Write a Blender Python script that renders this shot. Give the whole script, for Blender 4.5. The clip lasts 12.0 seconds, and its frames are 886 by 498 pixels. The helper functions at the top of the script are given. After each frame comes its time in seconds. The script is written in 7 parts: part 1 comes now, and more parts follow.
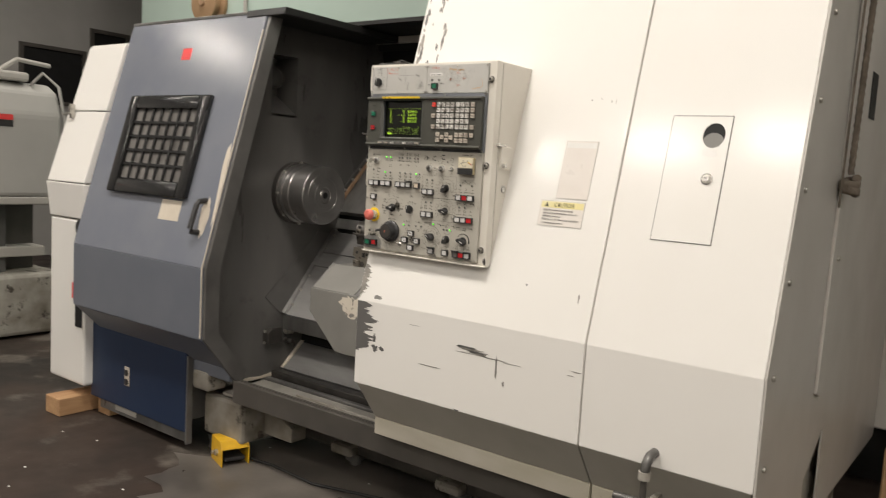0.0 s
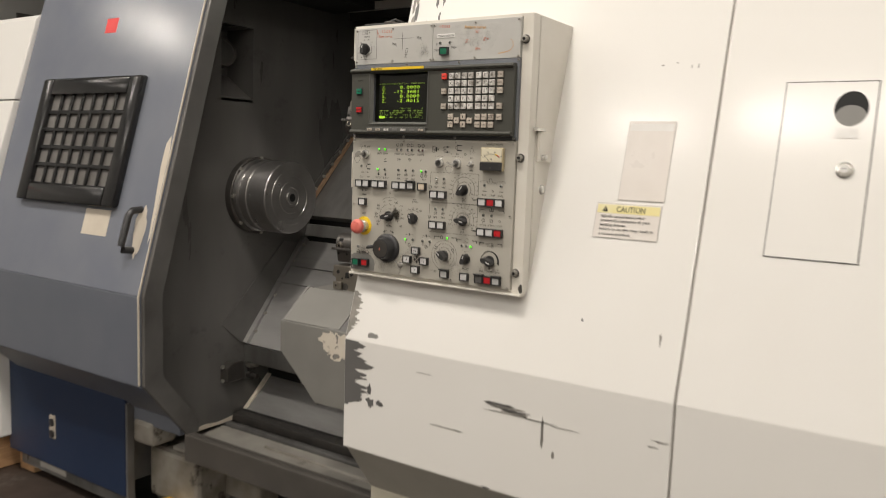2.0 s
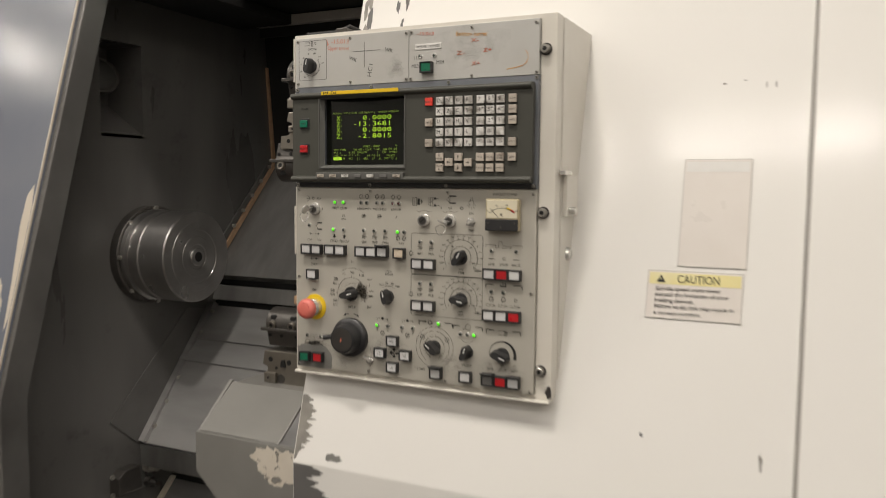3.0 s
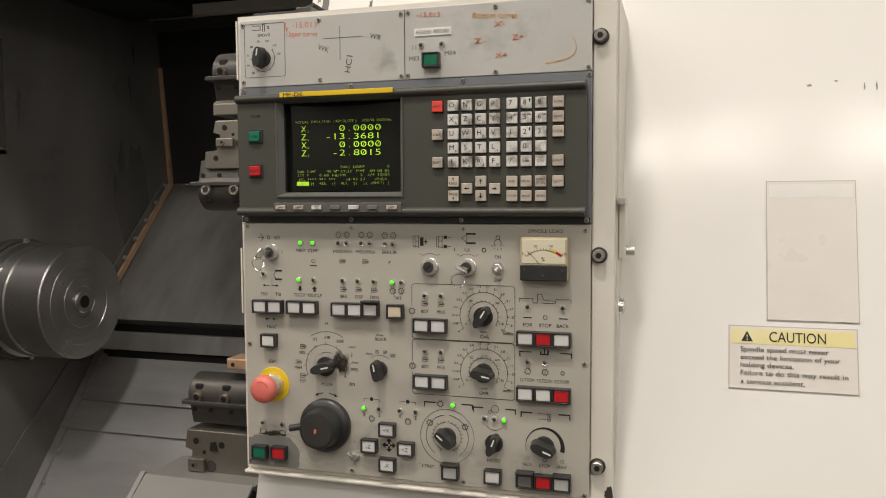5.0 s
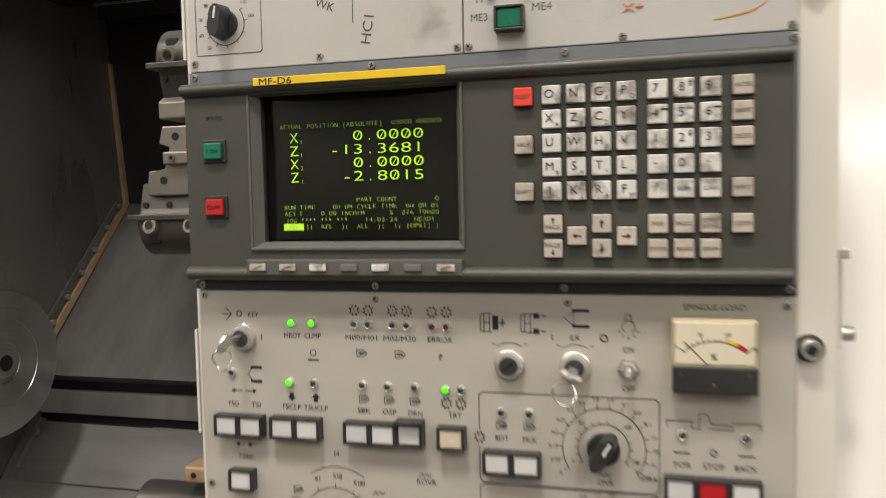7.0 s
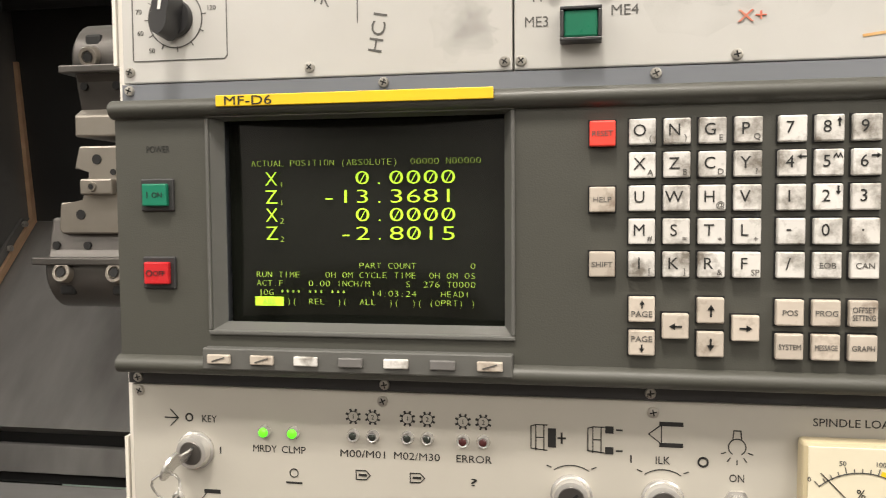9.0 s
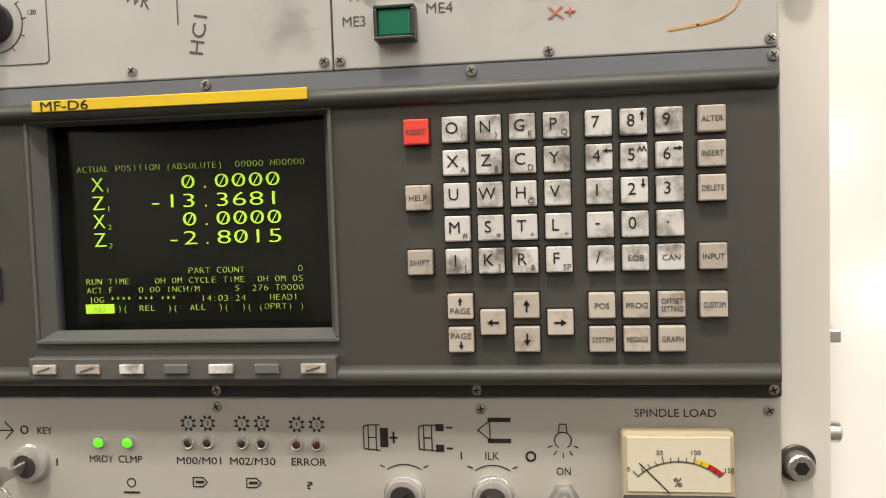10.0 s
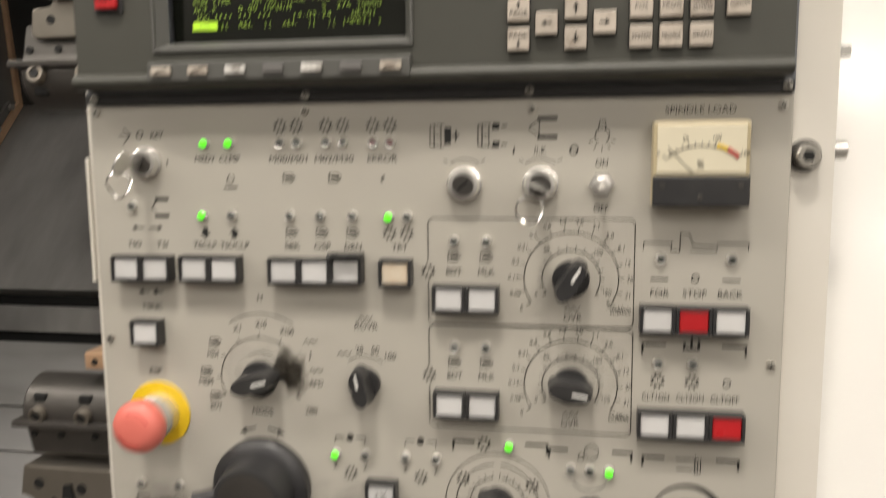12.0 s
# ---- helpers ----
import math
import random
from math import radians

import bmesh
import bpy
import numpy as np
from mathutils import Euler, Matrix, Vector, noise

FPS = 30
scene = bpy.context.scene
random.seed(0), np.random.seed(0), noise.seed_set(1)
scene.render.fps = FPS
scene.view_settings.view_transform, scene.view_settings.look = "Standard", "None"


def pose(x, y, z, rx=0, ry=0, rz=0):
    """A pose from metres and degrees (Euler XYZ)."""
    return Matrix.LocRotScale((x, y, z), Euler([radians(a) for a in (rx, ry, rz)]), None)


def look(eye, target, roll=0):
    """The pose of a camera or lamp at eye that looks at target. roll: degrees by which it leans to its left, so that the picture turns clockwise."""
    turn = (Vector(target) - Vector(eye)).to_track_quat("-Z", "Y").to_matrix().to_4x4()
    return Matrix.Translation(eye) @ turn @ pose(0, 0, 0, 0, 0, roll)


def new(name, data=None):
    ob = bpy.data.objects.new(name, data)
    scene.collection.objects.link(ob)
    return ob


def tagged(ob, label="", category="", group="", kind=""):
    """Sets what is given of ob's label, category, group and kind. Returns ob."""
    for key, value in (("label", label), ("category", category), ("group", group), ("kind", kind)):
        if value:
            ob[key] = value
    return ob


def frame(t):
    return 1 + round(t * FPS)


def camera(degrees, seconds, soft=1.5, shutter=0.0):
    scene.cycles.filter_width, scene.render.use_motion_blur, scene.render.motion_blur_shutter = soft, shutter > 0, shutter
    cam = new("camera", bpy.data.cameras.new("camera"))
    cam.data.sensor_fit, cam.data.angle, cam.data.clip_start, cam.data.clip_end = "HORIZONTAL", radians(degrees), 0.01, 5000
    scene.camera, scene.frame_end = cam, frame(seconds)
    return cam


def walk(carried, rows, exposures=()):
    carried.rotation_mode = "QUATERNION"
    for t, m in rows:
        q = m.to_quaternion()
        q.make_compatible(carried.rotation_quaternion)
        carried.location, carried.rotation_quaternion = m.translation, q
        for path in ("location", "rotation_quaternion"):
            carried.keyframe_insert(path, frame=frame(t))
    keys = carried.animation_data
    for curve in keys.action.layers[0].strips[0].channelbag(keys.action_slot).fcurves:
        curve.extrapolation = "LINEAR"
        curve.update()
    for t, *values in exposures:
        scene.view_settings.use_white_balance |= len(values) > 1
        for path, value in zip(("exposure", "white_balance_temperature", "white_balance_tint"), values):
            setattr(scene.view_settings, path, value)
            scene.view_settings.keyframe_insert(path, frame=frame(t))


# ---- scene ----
cam = camera(59.0, 12.0, soft=1.0, shutter=0.5)
PATH = [
    (0, (1.714, -2.213, 1.5), (0.531, -0.613, 1.296), 3.4),
    (0.5, (1.645, -2.17, 1.477), (0.533, -0.526, 1.232), 2.5),
    (1, (1.494, -2.134, 1.482), (0.393, -0.487, 1.205), 1.2),
    (1.5, (1.349, -1.972, 1.48), (0.242, -0.327, 1.215), 1.1),
    (2, (1.156, -1.725, 1.51), (0.062, -0.067, 1.281), 2.0),
    (2.5, (0.89, -1.528, 1.54), (-0.059, 0.222, 1.35), 0.8),
    (3, (0.677, -1.337, 1.561), (-0.182, 0.463, 1.405), 0.5),
    (3.2, (0.602, -1.248, 1.573), (-0.244, 0.56, 1.436), 0.6),
    (4.8, (0.336, -1.056, 1.599), (-0.248, 0.852, 1.467), -0.3),
    (5, (0.334, -1.055, 1.597), (-0.238, 0.857, 1.464), -0.3),
    (5.5, (0.322, -1.048, 1.591), (-0.223, 0.87, 1.439), -0.7),
    (6, (0.284, -1.021, 1.601), (-0.225, 0.906, 1.436), -0.9),
    (6.5, (0.197, -0.877, 1.602), (-0.29, 1.057, 1.455), -1.1),
    (7, (0.12, -0.651, 1.639), (-0.405, 1.274, 1.514), -1.2),
    (7.2, (0.094, -0.596, 1.649), (-0.437, 1.328, 1.522), -1.3),
    (8.8, (0.002, -0.491, 1.674), (-0.35, 1.476, 1.578), -0.4),
    (9, (0.003, -0.488, 1.679), (-0.334, 1.48, 1.568), -0.4),
    (9.5, (0.046, -0.483, 1.675), (-0.261, 1.491, 1.572), -1.0),
    (10, (0.09, -0.474, 1.677), (-0.168, 1.506, 1.566), -1.8),
    (10.5, (0.091, -0.471, 1.676), (-0.151, 1.511, 1.563), -1.5),
    (11, (0.09, -0.475, 1.675), (-0.152, 1.507, 1.563), -1.0),
    (11.5, (0.088, -0.509, 1.621), (-0.188, 1.466, 1.469), -0.5),
    (12, (0.08, -0.57, 1.525), (-0.252, 1.386, 1.27), -0.5),
]
walk(cam, [(t, look(eye, target, roll)) for t, eye, target, roll in PATH], [(0.0, -0.3), (1.5, -0.33), (2.5, -0.52), (3.2, -0.6), (5.5, -0.52), (6.5, -0.55), (7.0, -0.22), (8.8, 0.36), (9.4, 0.25), (10.2, -0.18), (11.0, -0.2), (12.0, -0.08)])


# ---- light ----
world = bpy.data.worlds.new("world")
scene.world = world
world.use_nodes = True
world.node_tree.nodes["Background"].inputs[0].default_value = (1.0, 0.93, 0.84, 1)
world.node_tree.nodes["Background"].inputs[1].default_value = 0.02

LAMP_POWER = 100.0
# x, y, share of the power, width, length
# (-6.6, -6.6) and (4.6, -7.2) are unseen fills, added to brighten upright faces
LAMPS = ((-7.1, -2.85, 0.5, 0.3, 0.5), (-3.1, -5.1, 0.35, 0.4, 0.9), (-1.55, -4.75, 0.35, 0.4, 0.8), (-0.2, -4.6, 0.35, 0.4, 0.8), (0.75, -4.5, 0.25, 0.4, 0.7), (1.95, -4.5, 0.35, 0.4, 0.9), (-6.6, -6.6, 1.3, 0.5, 2.4), (4.6, -7.2, 2.6, 0.5, 2.4),
         (-4.6, -1.9, 1.0, 0.32, 2.3), (-2.6, -1.9, 0.6, 0.32, 2.0), (-0.2, -1.45, 1.3, 0.35, 0.45), (1.9, -1.9, 0.6, 0.32, 2.0), (4.8, -1.9, 1.1, 0.32, 2.3), (-4.6, 2.2, 0.8, 0.32, 2.3))
for lx, ly, gain, wide, span in LAMPS:
    lamp = bpy.data.lights.new("ceiling_lamp_light", "AREA")
    lamp.shape, lamp.size, lamp.size_y = "RECTANGLE", span, wide
    lamp.energy, lamp.color = LAMP_POWER * gain, (1.0, 0.925, 0.835)
    lo = new("ceiling_lamp_light", lamp)
    lo.location = (lx, ly, 4.93)

# ---- materials ----
def mat(name, c, rough=0.5, metal=0.0, c2=None, scale=8.0, amount=0.5, bump=0.0, bscale=60.0, rvar=0.1, emit=0.0, spots=None, stretch=(1, 1, 1), coat=0.0, rand=0.0):
    """Procedural surface: two scales of noise mix c and c2, fine relief, uneven gloss, optional spots (colour, scale, cover)."""
    m = bpy.data.materials.new(name)
    m.use_nodes = True
    nt = m.node_tree
    n, l = nt.nodes, nt.links
    b = n["Principled BSDF"]
    b.inputs["Metallic"].default_value = metal
    b.inputs["Coat Weight"].default_value = coat
    b.inputs["Coat Roughness"].default_value = 0.08
    tc = n.new("ShaderNodeTexCoord")
    mp = n.new("ShaderNodeMapping")
    mp.inputs["Scale"].default_value = stretch
    geo = n.new("ShaderNodeNewGeometry")
    l.new(geo.outputs["Position"], mp.inputs["Vector"])
    n1 = n.new("ShaderNodeTexNoise")
    n1.inputs["Scale"].default_value, n1.inputs["Detail"].default_value = scale, 8
    l.new(mp.outputs["Vector"], n1.inputs["Vector"])
    n2 = n.new("ShaderNodeTexNoise")
    n2.inputs["Scale"].default_value, n2.inputs["Detail"].default_value = scale * 0.17, 4
    l.new(mp.outputs["Vector"], n2.inputs["Vector"])
    add = n.new("ShaderNodeMath")
    add.operation = "MULTIPLY_ADD"
    l.new(n1.outputs["Fac"], add.inputs[0])
    add.inputs[1].default_value = 0.6
    l.new(n2.outputs["Fac"], add.inputs[2])
    ramp = n.new("ShaderNodeMapRange")
    ramp.inputs["From Min"].default_value, ramp.inputs["From Max"].default_value = 0.6, 1.0
    ramp.inputs["To Max"].default_value = amount
    l.new(add.outputs[0], ramp.inputs["Value"])
    mix = n.new("ShaderNodeMix")
    mix.data_type = "RGBA"
    mix.inputs["A"].default_value = (*c, 1)
    mix.inputs["B"].default_value = (*(c2 or [v * 0.75 for v in c]), 1)
    l.new(ramp.outputs[0], mix.inputs["Factor"])
    out = mix.outputs["Result"]
    if spots:
        sc, sscale, cover = spots[:3]
        edge = spots[3] if len(spots) > 3 else 0.05
        n3 = n.new("ShaderNodeTexNoise")
        n3.inputs["Scale"].default_value, n3.inputs["Detail"].default_value = sscale, 10
        n3.inputs["Roughness"].default_value = 0.65
        l.new(geo.outputs["Position"], n3.inputs["Vector"])
        r3 = n.new("ShaderNodeMapRange")
        r3.inputs["From Min"].default_value, r3.inputs["From Max"].default_value = cover, cover + edge
        l.new(n3.outputs["Fac"], r3.inputs["Value"])
        m3 = n.new("ShaderNodeMix")
        m3.data_type = "RGBA"
        l.new(out, m3.inputs["A"])
        m3.inputs["B"].default_value = (*sc, 1)
        l.new(r3.outputs[0], m3.inputs["Factor"])
        out = m3.outputs["Result"]
    if rand:
        oi = n.new("ShaderNodeObjectInfo")
        hs = n.new("ShaderNodeHueSaturation")
        mr = n.new("ShaderNodeMapRange")
        mr.inputs["To Min"].default_value, mr.inputs["To Max"].default_value = 1 - rand, 1 + rand * 0.4
        l.new(oi.outputs["Random"], mr.inputs["Value"])
        l.new(mr.outputs[0], hs.inputs["Value"])
        l.new(out, hs.inputs["Color"])
        out = hs.outputs["Color"]
    l.new(out, b.inputs["Base Color"])
    rr = n.new("ShaderNodeMapRange")
    rr.inputs["To Min"].default_value, rr.inputs["To Max"].default_value = max(0.02, rough - rvar), min(1, rough + rvar)
    l.new(n1.outputs["Fac"], rr.inputs["Value"])
    l.new(rr.outputs[0], b.inputs["Roughness"])
    if bump:
        nb = n.new("ShaderNodeTexNoise")
        nb.inputs["Scale"].default_value, nb.inputs["Detail"].default_value = bscale, 6
        l.new(mp.outputs["Vector"], nb.inputs["Vector"])
        bp = n.new("ShaderNodeBump")
        bp.inputs["Strength"].default_value, bp.inputs["Distance"].default_value = bump, 0.002
        l.new(nb.outputs["Fac"], bp.inputs["Height"])
        l.new(bp.outputs["Normal"], b.inputs["Normal"])
    if emit:
        l.new(out, b.inputs["Emission Color"])
        b.inputs["Emission Strength"].default_value = emit
    return m


WHITE = mat("white_machine_paint", (0.8, 0.785, 0.755), 0.15, rvar=0.045, c2=(0.76, 0.74, 0.7), scale=5, amount=0.45, bump=0.05, bscale=35, spots=((0.3, 0.27, 0.22), 26, 0.755))
PENDANT = mat("cream_cabinet_paint", (0.72, 0.69, 0.63), 0.38, c2=(0.6, 0.56, 0.48), scale=9, amount=0.5, bump=0.06, bscale=120, spots=((0.25, 0.22, 0.18), 40, 0.74))
PLATE = mat("pale_grey_plate", (0.53, 0.525, 0.505), 0.38, c2=(0.42, 0.41, 0.38), scale=12, amount=0.7, bump=0.03, spots=((0.36, 0.33, 0.28), 22, 0.70))
PANEL = mat("beige_panel_paint", (0.45, 0.43, 0.38), 0.45, c2=(0.39, 0.365, 0.315), scale=14, amount=0.5, bump=0.04, bscale=300, spots=((0.3, 0.27, 0.22), 30, 0.72))
MDI = mat("dark_grey_moulding", (0.062, 0.062, 0.052), 0.46, c2=(0.05, 0.05, 0.042), scale=20, amount=0.6, bump=0.08, bscale=900)
BEZEL = mat("grey_bezel", (0.1, 0.1, 0.093), 0.45, c2=(0.11, 0.11, 0.1), scale=20, amount=0.5, bump=0.06, bscale=900)
STEELGREY = mat("blue_grey_trim", (0.17, 0.18, 0.2), 0.4, c2=(0.12, 0.13, 0.14), scale=15)
DOOR = mat("blue_grey_door_paint", (0.16, 0.175, 0.215), 0.2, c2=(0.235, 0.245, 0.27), scale=3, amount=0.8, bump=0.12, bscale=5, spots=((0.34, 0.34, 0.35), 17, 0.72, 0.15), rvar=0.08)
# darker copy of DOOR: shade of the low, down-facing part is coloured in
DOORLOW = mat("blue_grey_shaded_paint", (0.125, 0.138, 0.17), 0.36, c2=(0.18, 0.19, 0.22), scale=5, amount=0.7, bump=0.1, bscale=14, spots=((0.3, 0.31, 0.33), 15, 0.74))
INNER = mat("oily_dark_paint", (0.075, 0.073, 0.07), 0.33, c2=(0.15, 0.145, 0.138), scale=5, amount=1.0, bump=0.1, bscale=20, rvar=0.2, spots=((0.045, 0.042, 0.039), 5, 0.58, 0.15), stretch=(1, 1, 0.22))
STEEL = mat("worn_steel_sheet", (0.44, 0.435, 0.43), 0.36, metal=0.4, c2=(0.19, 0.185, 0.18), scale=9, amount=1.0, bump=0.06, bscale=80, stretch=(0.22, 1, 1), rvar=0.16)
DARKSTEEL = mat("dark_steel_sheet", (0.24, 0.235, 0.227), 0.34, metal=0.35, c2=(0.1, 0.097, 0.092), scale=7, amount=1.0, bump=0.05, bscale=40, rvar=0.18, stretch=(1.6, 0.6, 0.6))
CHUCK = mat("turned_steel", (0.36, 0.35, 0.34), 0.3, metal=0.8, c2=(0.2, 0.19, 0.18), scale=10, amount=0.8, bump=0.04, bscale=90, rvar=0.1)
TURNED = mat("lathe_turned_steel", (0.5, 0.49, 0.48), 0.3, metal=0.9, c2=(0.24, 0.23, 0.22), scale=10, amount=0.8, bump=0.03, bscale=90, rvar=0.08)
turn_lay = TURNED.node_tree.nodes.new("ShaderNodeTangent")
turn_lay.direction_type, turn_lay.axis = "RADIAL", "X"
TURNED.node_tree.links.new(turn_lay.outputs[0], TURNED.node_tree.nodes["Principled BSDF"].inputs["Tangent"])
TURNED.node_tree.nodes["Principled BSDF"].inputs["Anisotropic"].default_value = 0.8
TURNED.node_tree.nodes["Principled BSDF"].inputs["Anisotropic Rotation"].default_value = 0.25
CHROME = mat("nickel_plate", (0.74, 0.73, 0.7), 0.2, metal=0.72, c2=(0.5, 0.48, 0.45), scale=60)
SCREW = mat("zinc_screw", (0.6, 0.58, 0.53), 0.3, metal=0.8, c2=(0.16, 0.14, 0.12), scale=200)
BLACK = mat("black_plastic", (0.022, 0.022, 0.024), 0.38, c2=(0.045, 0.044, 0.042), scale=40, amount=0.6, bump=0.05, bscale=400)
RUBBER = mat("black_rubber", (0.02, 0.02, 0.02), 0.6, c2=(0.035, 0.033, 0.03), scale=30)
# flat black drawn mostly for the shade inside holes, gaps and openings
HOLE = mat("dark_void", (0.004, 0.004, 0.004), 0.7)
TOOL = mat("phosphated_tool_steel", (0.07, 0.066, 0.062), 0.4, metal=0.6, c2=(0.12, 0.11, 0.1), scale=25, amount=0.7, bump=0.08, bscale=150)
TOOLLIGHT = mat("ground_tool_steel", (0.3, 0.275, 0.24), 0.4, metal=0.8, c2=(0.2, 0.18, 0.15), scale=25, amount=0.7, bump=0.06, bscale=150)
SHIELD = mat("grey_guard_paint", (0.22, 0.215, 0.2), 0.42, c2=(0.16, 0.155, 0.145), scale=8, amount=0.7, bump=0.06, spots=((0.5, 0.47, 0.42), 14, 0.7))
BRASS = mat("tan_wiper_strip", (0.66, 0.44, 0.28), 0.34, metal=0.4, c2=(0.3, 0.17, 0.09), scale=30)
BLUE = mat("blue_cover_paint", (0.009, 0.021, 0.055), 0.42, c2=(0.017, 0.033, 0.075), scale=7, amount=0.7, bump=0.08, bscale=25, spots=((0.06, 0.075, 0.11), 20, 0.72))
CAST = mat("dirty_cast_base", (0.42, 0.4, 0.36), 0.55, c2=(0.17, 0.15, 0.12), scale=9, amount=1.0, bump=0.2, bscale=40, spots=((0.06, 0.05, 0.04), 8, 0.56))
BEAM = mat("brown_grey_beam", (0.06, 0.055, 0.049), 0.45, c2=(0.1, 0.09, 0.08), scale=9, amount=0.8, bump=0.1)
WOOD = mat("raw_timber", (0.5, 0.31, 0.16), 0.7, c2=(0.36, 0.2, 0.1), scale=16, amount=0.9, bump=0.25, bscale=60, stretch=(5, 0.6, 5))
CARD = mat("brown_cardboard", (0.42, 0.27, 0.15), 0.75, c2=(0.34, 0.21, 0.11), scale=8, amount=0.7, bump=0.1, bscale=40)
TAPE = mat("packing_tape", (0.62, 0.5, 0.36), 0.3, c2=(0.5, 0.38, 0.25), scale=20)
ROPE = mat("old_rope", (0.16, 0.13, 0.1), 0.85, c2=(0.08, 0.065, 0.05), scale=80, amount=0.9, bump=0.3, bscale=500)
FLOOR = mat("stained_concrete", (0.05, 0.033, 0.025), 0.6, c2=(0.016, 0.012, 0.0095), scale=4, amount=1.0, bump=0.3, bscale=25, spots=((0.12, 0.104, 0.088), 1.6, 0.55, 0.1), rvar=0.22)
OIL = mat("oil_soaked_concrete", (0.05, 0.044, 0.04), 0.34, c2=(0.2, 0.18, 0.158), scale=4, amount=0.9, bump=0.2, bscale=25, rvar=0.2)
MINT = mat("mint_wall_paint", (0.5, 0.62, 0.56), 0.6, c2=(0.44, 0.56, 0.5), scale=3, bump=0.05)
GREYWALL = mat("grey_block_paint", (0.42, 0.41, 0.39), 0.7, c2=(0.34, 0.33, 0.31), scale=3, amount=0.7, bump=0.15, bscale=20)
CEIL = mat("ceiling_paint", (0.45, 0.44, 0.42), 0.8, c2=(0.38, 0.37, 0.35), scale=2)
YELLOW = mat("yellow_enamel", (0.75, 0.45, 0.02), 0.38, c2=(0.55, 0.3, 0.02), scale=25, amount=0.8, bump=0.06, spots=((0.1, 0.07, 0.03), 30, 0.66))
YSTRIP = mat("yellow_strip", (0.8, 0.55, 0.015), 0.4, c2=(0.66, 0.43, 0.02), scale=30, amount=0.6)
RED = mat("red_lens", (0.48, 0.018, 0.022), 0.3, c2=(0.34, 0.012, 0.016), scale=60, emit=0.06)
REDKEY = mat("red_key", (0.8, 0.06, 0.04), 0.45, c2=(0.65, 0.05, 0.035), scale=60)
GREEN = mat("green_lens", (0.01, 0.16, 0.085), 0.3, c2=(0.008, 0.1, 0.055), scale=60)
GREENLIT = mat("green_power_lens", (0.008, 0.17, 0.095), 0.3, c2=(0.006, 0.12, 0.07), scale=60, emit=0.06)
MUSH = mat("faded_red_plastic", (0.75, 0.2, 0.16), 0.42, c2=(0.62, 0.13, 0.1), scale=40, amount=0.8)
LENS = mat("white_lens", (0.66, 0.66, 0.66), 0.35, c2=(0.55, 0.54, 0.52), scale=60, rand=0.12)
LENSTAN = mat("stained_lens", (0.55, 0.42, 0.28), 0.4, c2=(0.66, 0.6, 0.5), scale=140, amount=1.0)
KEYW = mat("worn_white_key", (0.72, 0.71, 0.68), 0.4, c2=(0.5, 0.47, 0.43), scale=60, amount=0.5, rand=0.08, spots=((0.17, 0.15, 0.125), 58, 0.47, 0.2))
KEYB = mat("beige_key", (0.55, 0.49, 0.42), 0.42, c2=(0.42, 0.37, 0.31), scale=80, amount=0.6, rand=0.16, spots=((0.26, 0.21, 0.165), 55, 0.54, 0.16))
KEYG = mat("grey_key", (0.16, 0.155, 0.15), 0.42, c2=(0.11, 0.105, 0.1), scale=80)
CRT = mat("screen_glass", (0.008, 0.009, 0.007), 0.12, c2=(0.011, 0.012, 0.009), scale=20, rvar=0.03)
PHOS = mat("green_phosphor", (0.5, 0.85, 0.04), 0.5, emit=0.33)
PHOSDIM = mat("green_phosphor_dim", (0.4, 0.6, 0.07), 0.5, emit=0.27)
LEDON = mat("lit_green_led", (0.12, 1.0, 0.02), 0.3, emit=0.75)
LEDOFF = mat("dark_led", (0.03, 0.035, 0.03), 0.2)
LEDRED = mat("dark_red_led", (0.07, 0.02, 0.02), 0.2)
INK = mat("black_print", (0.014, 0.014, 0.013), 0.55)
INKGREY = mat("grey_print", (0.09, 0.086, 0.078), 0.6)
REDINK = mat("red_marker", (0.55, 0.1, 0.05), 0.6, c2=(0.6, 0.3, 0.2), scale=120, amount=1.0)
ORANGEINK = mat("orange_marker", (0.6, 0.27, 0.05), 0.6, c2=(0.6, 0.42, 0.2), scale=90, amount=1.0)
WHITEINK = mat("white_pointer", (0.75, 0.75, 0.72), 0.5)
LABEL = mat("white_label", (0.75, 0.74, 0.72), 0.45, c2=(0.66, 0.64, 0.6), scale=40)
PINKPLATE = mat("faded_notice_plate", (0.72, 0.68, 0.64), 0.3, c2=(0.64, 0.59, 0.54), scale=14, amount=0.6)
CAUTY = mat("faded_yellow", (0.72, 0.62, 0.2), 0.4, c2=(0.75, 0.7, 0.45), scale=18, amount=1.0)
METER = mat("cream_meter_face", (0.7, 0.65, 0.5), 0.35, c2=(0.62, 0.56, 0.42), scale=40)
METERRIM = mat("tan_meter_rim", (0.5, 0.43, 0.28), 0.3, c2=(0.4, 0.33, 0.2), scale=40)
STICKER = mat("red_sticker", (0.75, 0.06, 0.06), 0.5)
PRIMER = mat("dark_primer", (0.12, 0.118, 0.115), 0.45, c2=(0.14, 0.135, 0.13), scale=20, amount=0.8)
SCUFF = mat("grey_scuff", (0.2, 0.19, 0.175), 0.5, c2=(0.3, 0.28, 0.25), scale=60, amount=1.0)
FILLER = mat("bare_cream_patch", (0.62, 0.56, 0.47), 0.5, c2=(0.5, 0.44, 0.36), scale=30)
SIDE = mat("grey_side_panel", (0.5, 0.48, 0.45), 0.34, c2=(0.4, 0.38, 0.35), scale=2.5, amount=0.9, bump=0.1, bscale=6, rvar=0.12)
